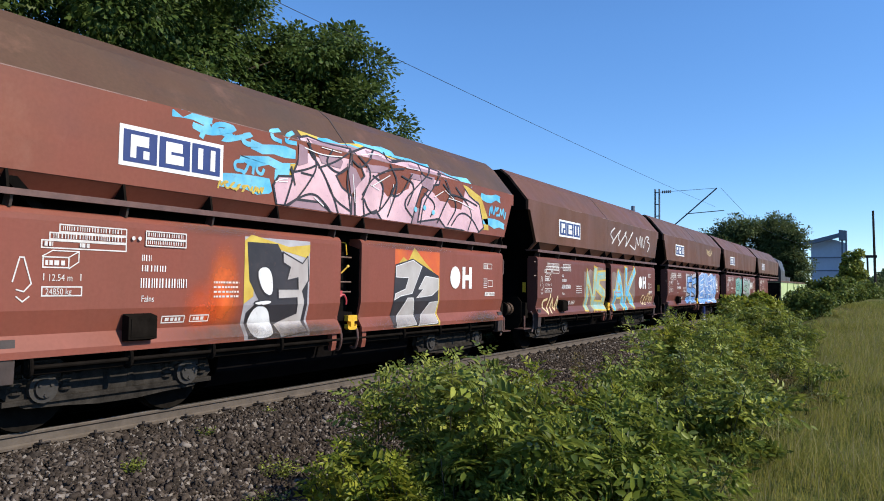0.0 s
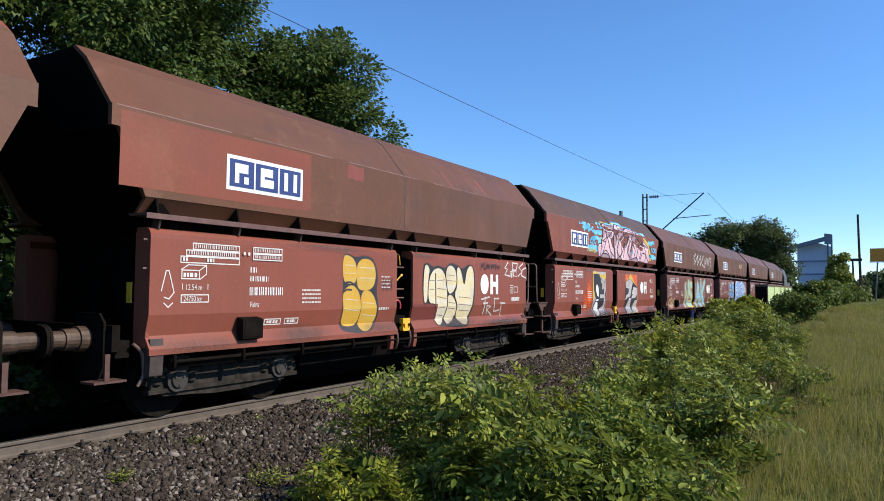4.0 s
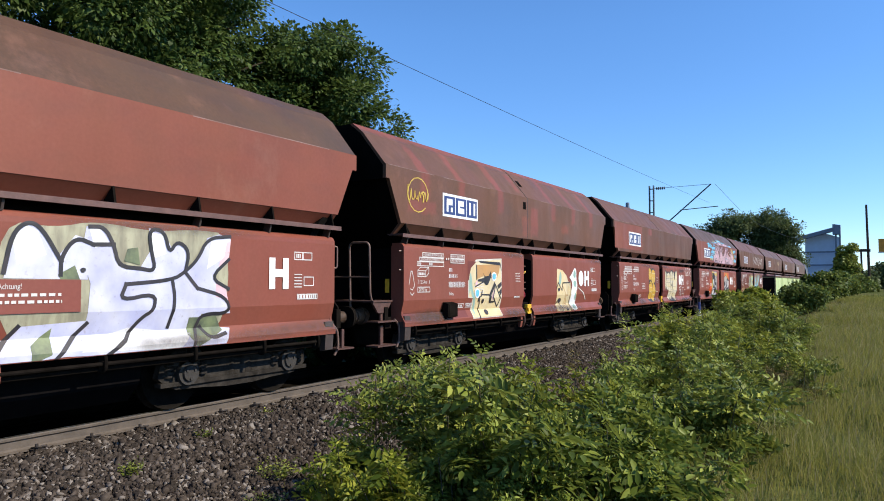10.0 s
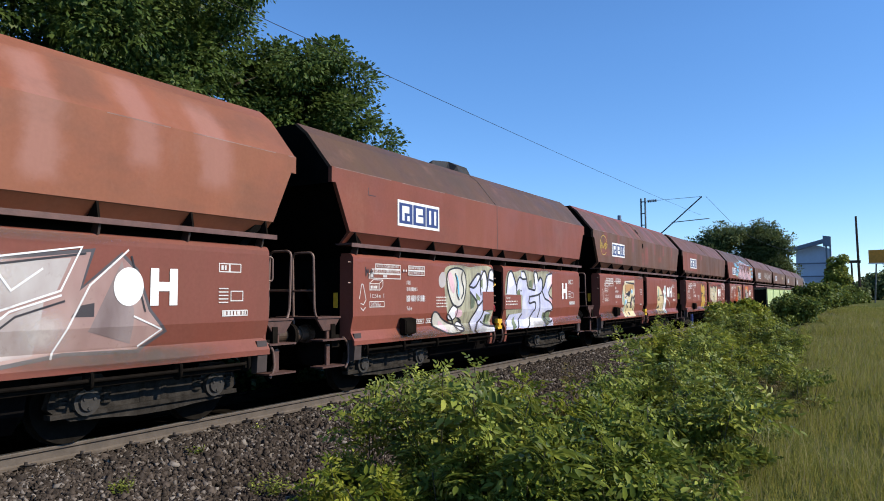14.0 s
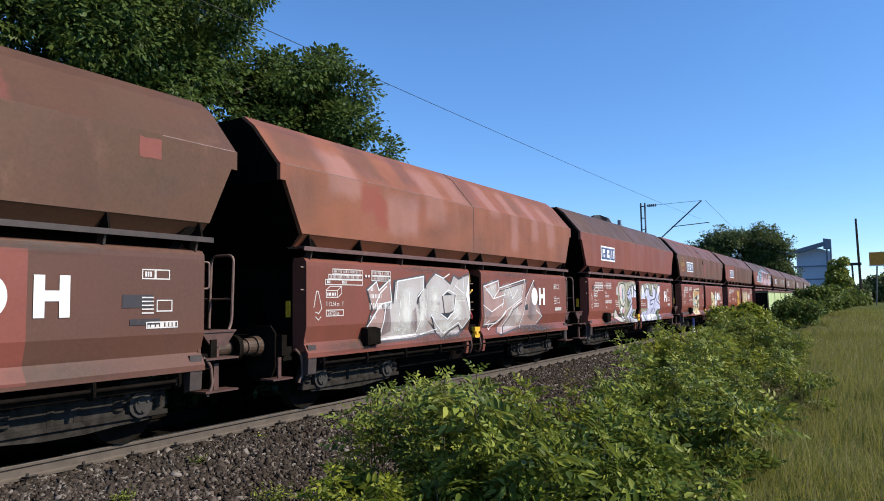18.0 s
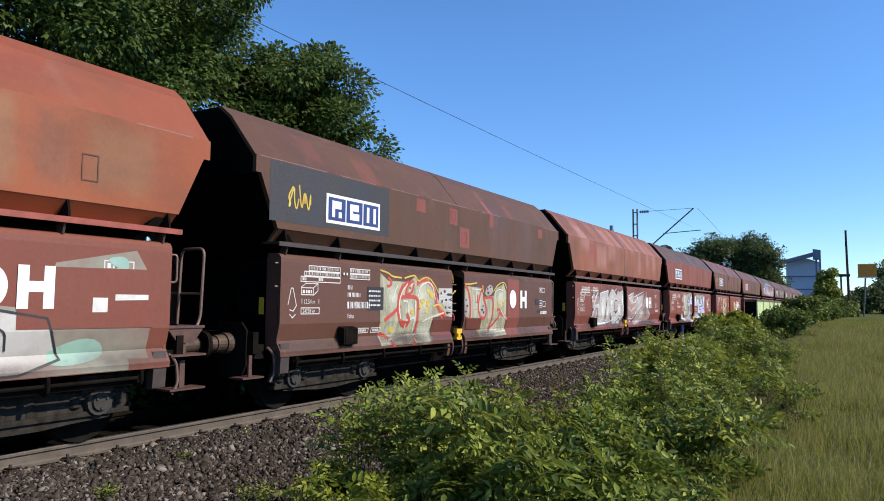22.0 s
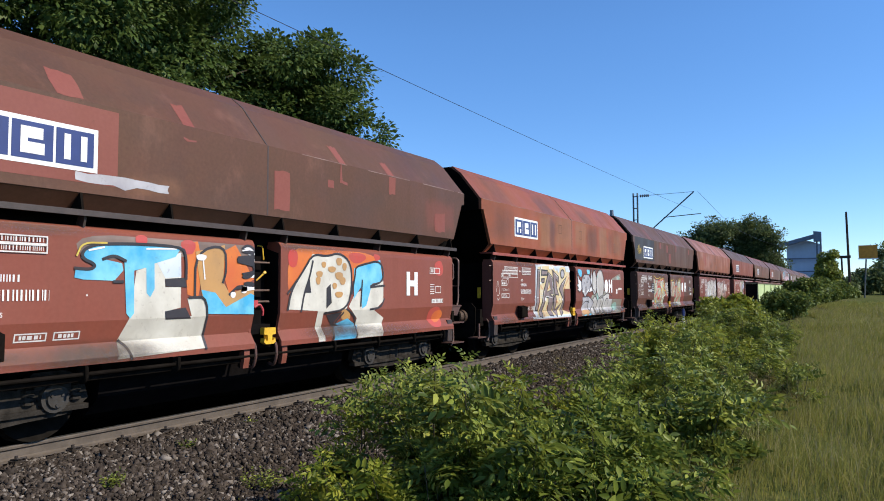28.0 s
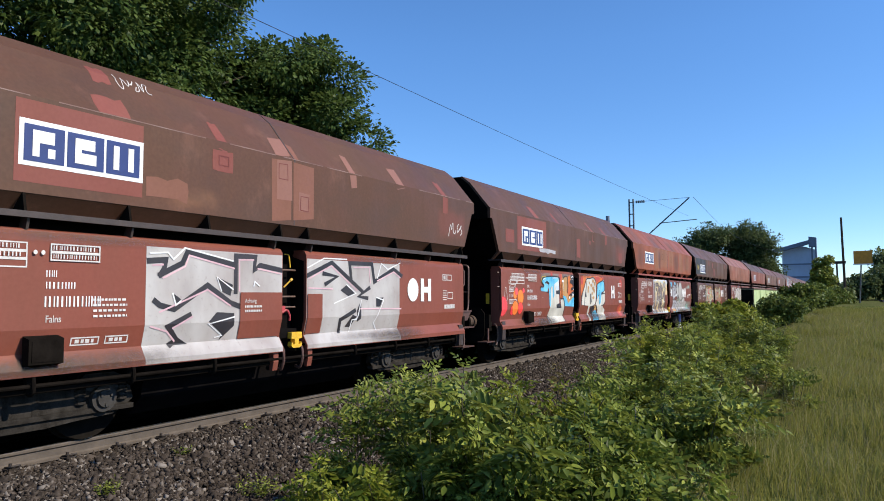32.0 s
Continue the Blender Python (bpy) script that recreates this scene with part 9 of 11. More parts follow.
decal("spray_cloud", [soft([(4.82, 1.23), (5.16, 1.28), (5.24, 1.1), (4.83, 0.99)])], P_ORNG, w8, "front", 3)
decal("spray_halo", [soft([(-2.6, 2.28), (-1.38, 2.28), (-0.04, 2.28), (0.02, 2.11), (-1.52, 2.07), (-2.53, 1.97)])], P_BRWN, w8, "rear", 1)
decal("spray_cloud", [[(-1.18, 2.26), (-0.96, 2.28), (-0.88, 1.99), (-0.94, 1.56), (-1.11, 1.61), (-1.14, 1.9)], [(-0.55, 2.17), (-0.33, 2.27), (-0.26, 1.81), (-0.1, 1.76), (-0.43, 1.61), (-0.55, 1.91)]], P_ORNG, w8, "rear", 2, "orange and blue spray painting")
decal("spray_fill", [[(-1.84, 1.89), (-1.71, 1.93), (-1.61, 1.98), (-1.22, 2.11), (-1.21, 1.81), (-1.45, 1.78), (-1.44, 1.7), (-1.21, 1.7), (-1.21, 1.45), (-1.42, 1.41), (-1.42, 1.32), (-1.04, 1.34), (-1.11, 1.56), (-0.79, 1.58), (-0.83, 0.93), (-2.07, 0.89), (-2.03, 1.1), (-1.92, 1.34)]], P_BONE, w8, "rear", 3)
decal("spray_cloud", [[(-1.57, 2), (-1.22, 2.13), (-1.21, 1.83), (-1.44, 1.81)]], P_PALEBLUE, w8, "rear", 3.5)
decal("spray_fill", [[(-2.59, 1.8), (-2.49, 1.78), (-2.12, 1.77), (-2.01, 1.89), (-2.03, 1.97), (-2.26, 2.01), (-2.14, 2.06), (-2, 2), (-1.96, 1.4), (-1.91, 1.34), (-1.86, 1.4), (-1.87, 1.89), (-1.71, 1.93), (-1.7, 1.63), (-1.65, 1.58), (-1.59, 1.68), (-1.6, 1.98), (-1.3, 2.07), (-1.21, 2.2), (-1.78, 2.2), (-2.26, 2.18), (-2.49, 2.12), (-2.52, 2.01), (-2.35, 1.95), (-2.4, 1.89), (-2.58, 1.89)]], P_CYAN, w8, "rear", 4)
decal("spray_fill", [[(-1, 2.15), (-0.52, 2.26), (-0.54, 1.77), (-0.43, 1.62), (-0.27, 1.72), (-0.03, 1.77), (0.07, 1.62), (-0.03, 1.41), (-0.52, 1.38), (-0.88, 1.56)]], P_TANNY, w8, "rear", 4)
decal("spray_cloud", [[(-0.9, 1.67), (-0.67, 1.63), (-0.49, 1.44), (-0.05, 1.62), (0.08, 1.56), (0.05, 1.33), (-0.79, 1.36)]], P_CYAN, w8, "rear", 5)
decal("spray_fill", [[(-0.29, 2.08), (-0.21, 2.25), (-0.07, 2.28), (0.04, 2.19), (0.05, 1.99), (-0.06, 1.83), (-0.24, 1.84)]], P_WHITE, w8, "rear", 5)
decal("spray_shade", [[(-1.45, 1.8), (-1.16, 1.82), (-1.12, 1.7), (-1.44, 1.71)], [(-1.44, 1.41), (-1.14, 1.45), (-1.05, 1.31), (-1.43, 1.31)]], INK, w8, "rear", 5)
decal("spray_line", [ribbon(soft([(-2.58, 1.9), (-2.39, 1.89), (-2.35, 1.95), (-2.52, 2.01), (-2.49, 2.12), (-2.26, 2.19), (-1.21, 2.21), (-1.14, 2.08), (-1.14, 1.81)], False), 0.035), ribbon(soft([(-2.26, 2.01), (-2.13, 2.06), (-1.99, 2)], False), 0.035), ribbon(soft([(-1, 1.59), (-1, 2.15), (-0.52, 2.27), (-0.49, 1.91), (-0.55, 1.77)], False), 0.035), ribbon(soft([(-0.43, 1.61), (-0.27, 1.73), (-0.03, 1.78), (0.08, 1.66)], False), 0.035), ribbon(soft([(-0.29, 2.08), (-0.21, 2.25), (-0.07, 2.28), (0.04, 2.19), (0.05, 1.99), (-0.06, 1.83), (-0.24, 1.84), (-0.29, 2.08)], False), 0.035), ribbon(soft([(-0.83, 0.93), (-0.78, 1.58), (-1.08, 1.57)], False), 0.035), ribbon(soft([(-2.02, 1.09), (-1.94, 1.03), (-1.9, 0.88)], False), 0.035), ribbon(soft([(-2.02, 1.76), (-2.12, 1.76)], False), 0.035)], INK, w8, "rear", 6)
decal("spray_line", [ribbon([(-2.43, 2.1), (-2.26, 2.14)], 0.02), ribbon([(-1.71, 2.15), (-1.3, 2.17)], 0.02), ribbon([(-0.88, 2.04), (-0.85, 1.81)], 0.02), ribbon([(-0.21, 2.2), (-0.08, 2.22)], 0.02)], P_WHITE, w8, "rear", 7)
decal("spray_line", [ribbon(soft([(-2.57, 2.04), (-2.51, 2.18), (-2.23, 2.19)], False), 0.02)], P_YEL, w8, "rear", 7)
decal("spray_dot", [blob(-0.37, 1.6, 0.045, 0.045, 12, 0.12), blob(-0.18, 1.67, 0.063, 0.0585, 12, 0.12), blob(-0.91, 2.08, 0.081, 0.045, 12, 0.12)], P_WHITE, w8, "rear", 7)
decal("spray_dot", [blob(-1.78, 2.24, 0.08, 0.08, 12, 0.12), blob(-1.11, 2.2, 0.112, 0.104, 12, 0.12)], P_ROSE, w8, "rear", 3)
# wagon 9: pale grey sharp-edged piece
w9 = wg(9)
decal("sign_panel", [rect(-3.83, -2.35, 2.83, 3.68)], PATCH_RED, w9, "hull", 1, "red panel behind the sign")
decal("paint_patch", [rough_rect(-2.75, -2.5, 4.2, 4.42, 0.02), rough_rect(-2.9, -2.5, 3.74, 3.98, 0.02), rough_rect(-1.2, -1.05, 3.6, 4.02, 0.02), rough_rect(-1.3, -0.95, 3.33, 3.6, 0.01), rough_rect(4.75, 4.95, 3.36, 4.03, 0.02)], PATCH_RED, w9, "hull", 1, "square faded red patches")
decal("paint_patch", [rough_rect(-2.3, -1.7, 2.84, 3.1, 0.03)], PATCH_TAN, w9, "hull", 1)
decal("patch_frame", frame_lines(-1.2, -1.02, 3.4, 3.54), PATCH_DARKRED, w9, "hull", 3)
decal("paint_patch", [[(-0.21, 3.66), (0.21, 3.69), (0.21, 2.8), (-0.19, 2.75)], [(0.25, 3.68), (0.72, 3.66), (0.72, 2.86), (0.26, 2.8)], [(0.25, 4.01), (0.42, 3.97), (0.39, 3.65), (0.25, 3.67)]], PATCH_TAN, w9, "hull", 1, "orange-brown repainted squares")
decal("paint_patch", [[(-0.1, 3.66), (0.21, 3.69), (0.23, 3.09), (-0.1, 3.08)], [(0.38, 3.24), (0.62, 3.23), (0.61, 2.95), (0.37, 2.95)], [(-0.05, 4.03), (0.29, 4.07), (0.23, 3.77), (-0.11, 3.71)]], PATCH_PALE, w9, "hull", 2, "pale pink primer patches")
decal("paint_patch", [[(1.71, 4.08), (1.86, 4.06), (1.81, 3.7), (1.83, 3.5), (1.68, 3.47), (1.63, 3.68)], [(3.1, 4.06), (3.4, 4.08), (3.32, 3.69), (3.07, 3.63)]], PATCH_PALE, w9, "hull", 2)
decal("spray_line", [ribbon([(-0.06, 3.61), (0.12, 3.62), (0.13, 3.39), (-0.06, 3.39), (-0.06, 3.61)], 0.012), ribbon([(0.42, 3.18), (0.6, 3.18), (0.59, 2.96), (0.41, 2.97), (0.42, 3.18)], 0.012)], PATCH_DARKRED, w9, "hull", 3)
scribble(w9, 5.0, 5.6, 2.95, 3.2, 4, M_STENCIL, 0.02, "hull", 3)
scribble(w9, -2.4, -1.9, 4.2, 4.4, 5, M_STENCIL, 0.01, "hull", 3)
decal("spray_backing", [rect(-2.28, -0.26, 0.87, 2.26)], P_SILVER2, w9, "rear", 1, "pale silver spray-painted panel")
decal("spray_backing", [rect(0.28, 3.12, 0.87, 2.24)], P_SILVER2, w9, "front", 1, "pale silver spray-painted panel")
decal("spray_shade", [[(-1.21, 1.92), (-0.93, 1.82), (-0.97, 1.67), (-1.13, 1.73)], [(-1.33, 1.34), (-1.2, 1.46), (-0.9, 1.44), (-0.89, 1.27), (-1.12, 1.08), (-1.08, 1.17)], [(-1.88, 1.07), (-1.83, 1.19), (-1.62, 1.07)]], INK, w9, "rear", 3)
decal("spray_shade", [[(-1.85, 1.54), (-1.9, 1.71), (-1.77, 1.63)]], INK, w9, "rear", 3)
decal("spray_line", [ribbon([(-2.24, 2.09), (-2.01, 2.11), (-2.03, 2), (-2.08, 1.93)], 0.07), ribbon([(-2.08, 1.93), (-1.76, 2.08), (-1.69, 2.22), (-0.9, 2.09)], 0.07), ribbon([(-0.88, 1.73), (-0.88, 2.21), (-0.52, 2.21), (-0.54, 2.03), (-0.43, 2.1), (0.03, 2.04)], 0.07), ribbon([(-2.15, 1.61), (-2.08, 1.56), (-1.87, 1.51), (-1.36, 1.81), (-0.97, 1.58), (-0.57, 1.46)], 0.07), ribbon([(-1.64, 1.43), (-1.95, 1.3), (-1.8, 1.13), (-1.89, 1.08)], 0.07)], INK, w9, "rear", 3)
decal("spray_line", [ribbon([(-1.13, 1.74), (-1.21, 1.92), (-0.93, 1.76)], 0.02), ribbon([(-0.9, 1.39), (-1.33, 1.31), (-1.08, 1.15), (-1.19, 1.13)], 0.02), ribbon([(-1.9, 1.7), (-1.85, 1.56), (-1.78, 1.61)], 0.02), ribbon([(-0.55, 1.81), (-0.53, 1.87), (-0.44, 1.81)], 0.02), ribbon([(-2.23, 2.18), (-1.98, 2.2), (-1.9, 2.12), (-1.73, 2.27), (-0.94, 2.14)], 0.02)], P_WHITE, w9, "rear", 5)
decal("spray_line", [ribbon([(-2.04, 1.89), (-1.72, 2.04), (-1.66, 2.18), (-0.91, 2.04)], 0.022), ribbon([(-2.08, 1.48), (-1.36, 1.75), (-0.97, 1.54)], 0.022), ribbon([(-2.19, 2.04), (-2.05, 2.05)], 0.022), ribbon([(-0.81, 1.74), (-0.82, 2.16), (-0.56, 2.17)], 0.022), ribbon([(-2.2, 1.31), (-1.96, 1.24), (-1.83, 1.12)], 0.022)], P_PINK, w9, "rear", 4)
decal("spray_line", [ribbon([(-0.47, 2.05), (-0.01, 1.99)], 0.022), ribbon([(-1.6, 1.41), (-1.88, 1.28)], 0.022)], P_PINK, w9, "rear", 4)
decal("spray_shade", [[(1.38, 1.76), (1.54, 1.85), (1.76, 1.71), (1.59, 1.66)], [(1.82, 1.42), (1.94, 1.59), (1.95, 1.28), (1.85, 1.23)], [(2.38, 1.63), (2.6, 1.64), (2.5, 1.48), (2.38, 1.48)]], INK, w9, "front", 3)
decal("spray_shade", [[(1.54, 1.16), (1.71, 1.36), (1.82, 1.32), (1.68, 1.15)]], INK, w9, "front", 3)
decal("spray_line", [ribbon([(0.57, 1.98), (1.16, 2.2), (1.96, 1.75)], 0.07), ribbon([(1.66, 1.97), (1.62, 2.21), (2.25, 2.22), (2.32, 1.91), (2.92, 2.15), (3.18, 2.04)], 0.07), ribbon([(1.4, 1.1), (1.39, 1.28), (1.76, 1.42)], 0.07), ribbon([(2.17, 1.8), (1.87, 1.66), (2.11, 1.63)], 0.07), ribbon([(0.96, 2.02), (1.29, 1.98), (1.01, 1.86)], 0.07)], INK, w9, "front", 3)
decal("spray_line", [ribbon([(1.22, 1.55), (1.79, 1.71), (1.54, 1.85)], 0.02), ribbon([(1.67, 1.08), (1.7, 1.27), (1.83, 1.28), (1.94, 1.59)], 0.02), ribbon([(2.43, 1.09), (2.33, 1.2), (2.6, 1.59), (2.38, 1.64)], 0.02), ribbon([(0.57, 2.1), (0.96, 2.26), (1.54, 2.27)], 0.02), ribbon([(2.41, 1.98), (2.53, 2.24), (2.73, 2.14), (3.13, 2.27)], 0.02)], P_WHITE, w9, "front", 5)
decal("spray_line", [ribbon([(1.93, 1.45), (3.16, 1.43)], 0.022), ribbon([(0.6, 1.93), (1.14, 2.15), (1.82, 1.76)], 0.022), ribbon([(1.73, 2.14), (2.16, 2.16), (2.2, 1.89)], 0.022), ribbon([(2.41, 1.93), (2.92, 2.1), (3.13, 2)], 0.022), ribbon([(0.6, 1.79), (1.17, 1.78)], 0.022)], P_PINK, w9, "front", 4)
decal("notice_patch", [rect(-0.8, -0.27, 1.09, 1.72)], M_LOWER[0], w9, "rear", 8)
decal("notice_patch", [rect(0.29, 0.92, 1.09, 1.7)], M_LOWER[0], w9, "front", 8)

words("Achtung!", 0.36, 1.585, 0.055, w4, M_STENCIL, "front", 11)
words("Achtung", -0.72, 1.58, 0.055, w9, M_STENCIL, "rear", 11)
decal("notice_lettering", [r_ for i in range(2) for r_ in bars(-0.72, -0.4, 1.51 - i * 0.06, 1.54 - i * 0.06, 9)], M_STENCIL, w9, "rear", 11)

# brake dust and coal grime that has caked on the skirts and along the top edge of the flaps
dust = random.Random(5)
for k in range(1, 10):
    for region, y0, y1 in (("rear", -5.2, -0.5), ("front", 0.5, 5.2)):
        for q in range(3):
            mist(wg(k), (0.085, 0.06, 0.045), dust.uniform(y0, y1), dust.uniform(0.93, 1.02), dust.uniform(0.7, 1.5), dust.uniform(0.1, 0.2), region, 12 + q, dust.uniform(0.35, 0.65), "caked brown brake dust")
        mist(wg(k), (0.12, 0.09, 0.075), dust.uniform(y0, y1), 2.33, dust.uniform(1.0, 1.9), 0.13, region, 12, 0.5)

# wagons at the head of the train
piece(wg(0), -2.0, -0.3, 0.9, 2.1, "ns", P_MINT, P_YEL, 0.22, 0.05, P_BRWN, None, P_CYAN, 0.08, 0.1, "rear")
piece(wg(0), 0.45, 2.7, 0.9, 2.15, "ak", P_CYAN, P_YEL, 0.22, 0.05, P_BRWN, None, P_ORANGE, 0.08, 0.1, "front")
scribble(wg(0), 0.1, 4.9, 2.9, 3.55, 7, M_STENCIL, 0.05, "hull")
scribble(wg(0), -5.0, -4.0, 0.95, 1.4, 3, P_SAND, 0.06, "rear")
scribble(wg(0), 3.6, 5.0, 1.0, 1.4, 5, P_SAND, 0.04, "front")
piece(wg(-1), -2.1, -0.3, 0.9, 2.2, "ss", P_BLUE, INK, 0.24, 0.05, P_GREY, None, P_WHITE, 0.08, 0.1, "rear")
piece(wg(-1), 0.4, 4.2, 0.9, 2.25, "emsk", P_BLUE, P_WHITE, 0.26, 0.05, P_BLUE, None, P_WHITE, 0.08, 0.1, "front")
scribble(wg(-1), 2.2, 3.4, 3.2, 3.5, 4, P_SAND, 0.05, "hull")
piece(wg(-2), -2.2, -0.3, 0.9, 2.2, "en", P_TEAL, INK, 0.26, 0.05, P_MINT, None, P_WHITE, 0.08, 0.1, "rear")
piece(wg(-2), 0.4, 3.0, 0.9, 2.2, "sk", P_MINT, INK, 0.26, 0.05, P_GREY, None, P_WHITE, 0.08, 0.1, "front")
piece(wg(-3), 0.4, 4.6, 0.9, 2.2, "reb", P_SAND, INK, 0.26, 0.05, P_SAND, None, P_WHITE, 0.08, 0.1, "front")

# ---- plants ----
def basis(ax, face=(0, 0, 0.55), loose=0.8):
    """For each direction a turn that takes x to it, rolled so that its z is near face."""
    k = len(ax)
    ax = ax / np.linalg.norm(ax, axis=1, keepdims=True)
    r_ = rng.normal(size=(k, 3)) * loose + np.array(face)
    b_ = r_ - ax * (r_ * ax).sum(1, keepdims=True)
    b_ /= np.linalg.norm(b_, axis=1, keepdims=True) + 1e-9
    return np.stack([ax, np.cross(b_, ax), b_], 2)


LEAF_V = np.array([(0, 0, 0), (0.3, 0.2, 0.05), (0.66, 0.18, 0.02), (1, 0, -0.12), (0.66, -0.18, 0.02), (0.3, -0.2, 0.05), (0.5, 0, -0.04)], float)
LEAF_F = np.array([(0, 6, 1), (1, 6, 2), (2, 6, 3), (3, 6, 4), (4, 6, 5), (5, 6, 0)])
CARD_V = np.array([(0, 0, 0), (0.5, 0.36, 0.06), (1, 0, -0.08), (0.5, -0.36, 0.06)], float)
CARD_F = np.array([(0, 3, 1), (1, 3, 2)])


def leaves(name, pos, way, size, mat, fine=True, face=(0, 0, 0.55), loose=0.8):
    pv, pf = (LEAF_V, LEAF_F) if fine else (CARD_V, CARD_F)
    v = np.einsum("kij,vj->kvi", basis(way, face, loose), pv) * size[:, None, None] + pos[:, None]
    f = pf[None] + (np.arange(len(pos)) * len(pv))[:, None, None]
    return from_arrays(name, v.reshape(-1, 3), f.reshape(-1, 3), mat)


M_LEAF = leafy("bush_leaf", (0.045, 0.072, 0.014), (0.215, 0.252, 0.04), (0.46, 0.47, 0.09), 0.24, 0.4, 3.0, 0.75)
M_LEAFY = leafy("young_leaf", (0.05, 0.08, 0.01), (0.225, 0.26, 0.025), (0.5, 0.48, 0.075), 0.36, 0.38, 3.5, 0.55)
# darker copy of the bush leaf, with shade put into its tones
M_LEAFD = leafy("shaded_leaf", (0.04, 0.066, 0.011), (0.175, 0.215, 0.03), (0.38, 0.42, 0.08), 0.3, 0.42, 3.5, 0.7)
M_CROWN = leafy("crown_leaf", (0.038, 0.068, 0.016), (0.08, 0.125, 0.03), (0.14, 0.19, 0.05), 0.34, 0.45, 0.8, 0.3)
M_DARKCROWN = leafy("dark_crown_leaf", (0.045, 0.07, 0.026), (0.1, 0.13, 0.045), (0.16, 0.19, 0.065), 0.3)
M_HEDGE = leafy("hedge_leaf", (0.045, 0.075, 0.014), (0.12, 0.16, 0.03), (0.24, 0.27, 0.06), 0.28)
M_DRYLEAF = leafy("dry_leaf", (0.08, 0.06, 0.025), (0.2, 0.15, 0.05), (0.3, 0.26, 0.08), 0.3)
M_STEM = simple("green_stem", (0.05, 0.045, 0.025), 0.7, 0, 0.35, 8)
M_BARK = simple("bark", (0.06, 0.047, 0.036), 0.9, 0, 0.4, 5, 0.6)


def bush(x, y, radius, height, n_stem, n_leaf, size, mat=None, label="leafy green shrub of young ash shoots by the track", name="bush", group="shrubs by the track"):
    """A shrub of rising shoots with pairs of feathered leaves; few overtop the rest."""
    z0 = float(ground_z(x, y))
    ob = thing(name, label, "shrub", group, m=pose(x, y, z0))
    bm = bmesh.new()
    P, W, S, N = [], [], [], []
    up = np.array([0, 0, 1.0])
    hubs = [np.array([math.cos(a_), math.sin(a_)]) * radius * r_ for a_, r_ in zip(rng.uniform(0, 2 * math.pi, 5), np.sqrt(rng.random(5)))]
    for i in range(n_stem):
        hub = hubs[i % len(hubs)] + rng.normal(size=2) * radius * 0.16
        an, rr = math.atan2(hub[1], hub[0]), min(float(np.linalg.norm(hub)), radius * 1.15)
        out = np.array([math.cos(an), math.sin(an), 0])
        h = height * (rng.uniform(0.25, 1.0) * (1 - 0.3 * (rr / radius) ** 2) if i > 3 else rng.uniform(0.95, 1.25))
        base = out * rr * 0.6 - up * 0.05
        tip = out * rr * rng.uniform(0.9, 1.4) + up * h
        mid = base * 0.4 + tip * 0.6 + up * 0.15 * h
        at = lambda t: base * (1 - t) ** 2 + mid * 2 * t * (1 - t) + tip * t * t
        if i < 40:
            pipe(bm, [at(t) for t in np.linspace(0, 0.97, 5)], 0.003 + 0.002 * rng.random(), 4)
        turn, lush = rng.uniform(0, math.pi), rng.uniform(0.55, 0.88) * (1.4 if rng.random() < 0.12 else 1.0)
        for j in range(int(n_leaf * 0.85)):
            t = 1.0 - 0.5 * (j / n_leaf) ** 0.8
            p0 = at(t)
            turn += 1.57 + rng.normal() * 0.3
            young = j < 2
            for sgn in (-1, 1):
                d = np.array([sgn * math.cos(turn), sgn * math.sin(turn), rng.uniform(1.0, 1.8) if young else rng.uniform(0.1, 0.8)])
                d /= np.linalg.norm(d)
                nl = np.array([0.5, 0.0, 0.9]) + rng.normal(size=3) * 0.55
                nl -= d * nl.dot(d)
                nl /= np.linalg.norm(nl) + 1e-9
                side_ = np.cross(nl, d)
                ln = size * lush * rng.uniform(2.2, 3.6) * (0.6 if young else 1.0)
                pairs = 2 if young else int(rng.integers(3, 5))
                for q in range(pairs * 2 + 1):
                    last = q == pairs * 2
                    u = 1.0 if last else (q // 2 + 0.9) / (pairs + 0.6)
                    w = d * 0.9 if last else d * 0.55 + side_ * (0.9 if q % 2 else -0.9)
                    P.append(p0 + d * ln * u - up * 0.35 * ln * u * u)
                    W.append(w - up * (0.12 + 0.45 * u * rng.random()))
                    N.append(nl)
                    S.append(size * lush * rng.uniform(0.85, 1.1) * (0.7 if young else 0.75 + 0.45 * math.sin(math.pi * min(u, 0.85))))
    tagged(part("stem_tangle", bm, M_STEM, ob), kind="stuff")
    tagged(part("foliage", leaves("foliage", np.array(P), np.array(W), np.array(S), mat or M_LEAF, True, np.array(N), 0.22), None, ob), kind="stuff")
    return ob


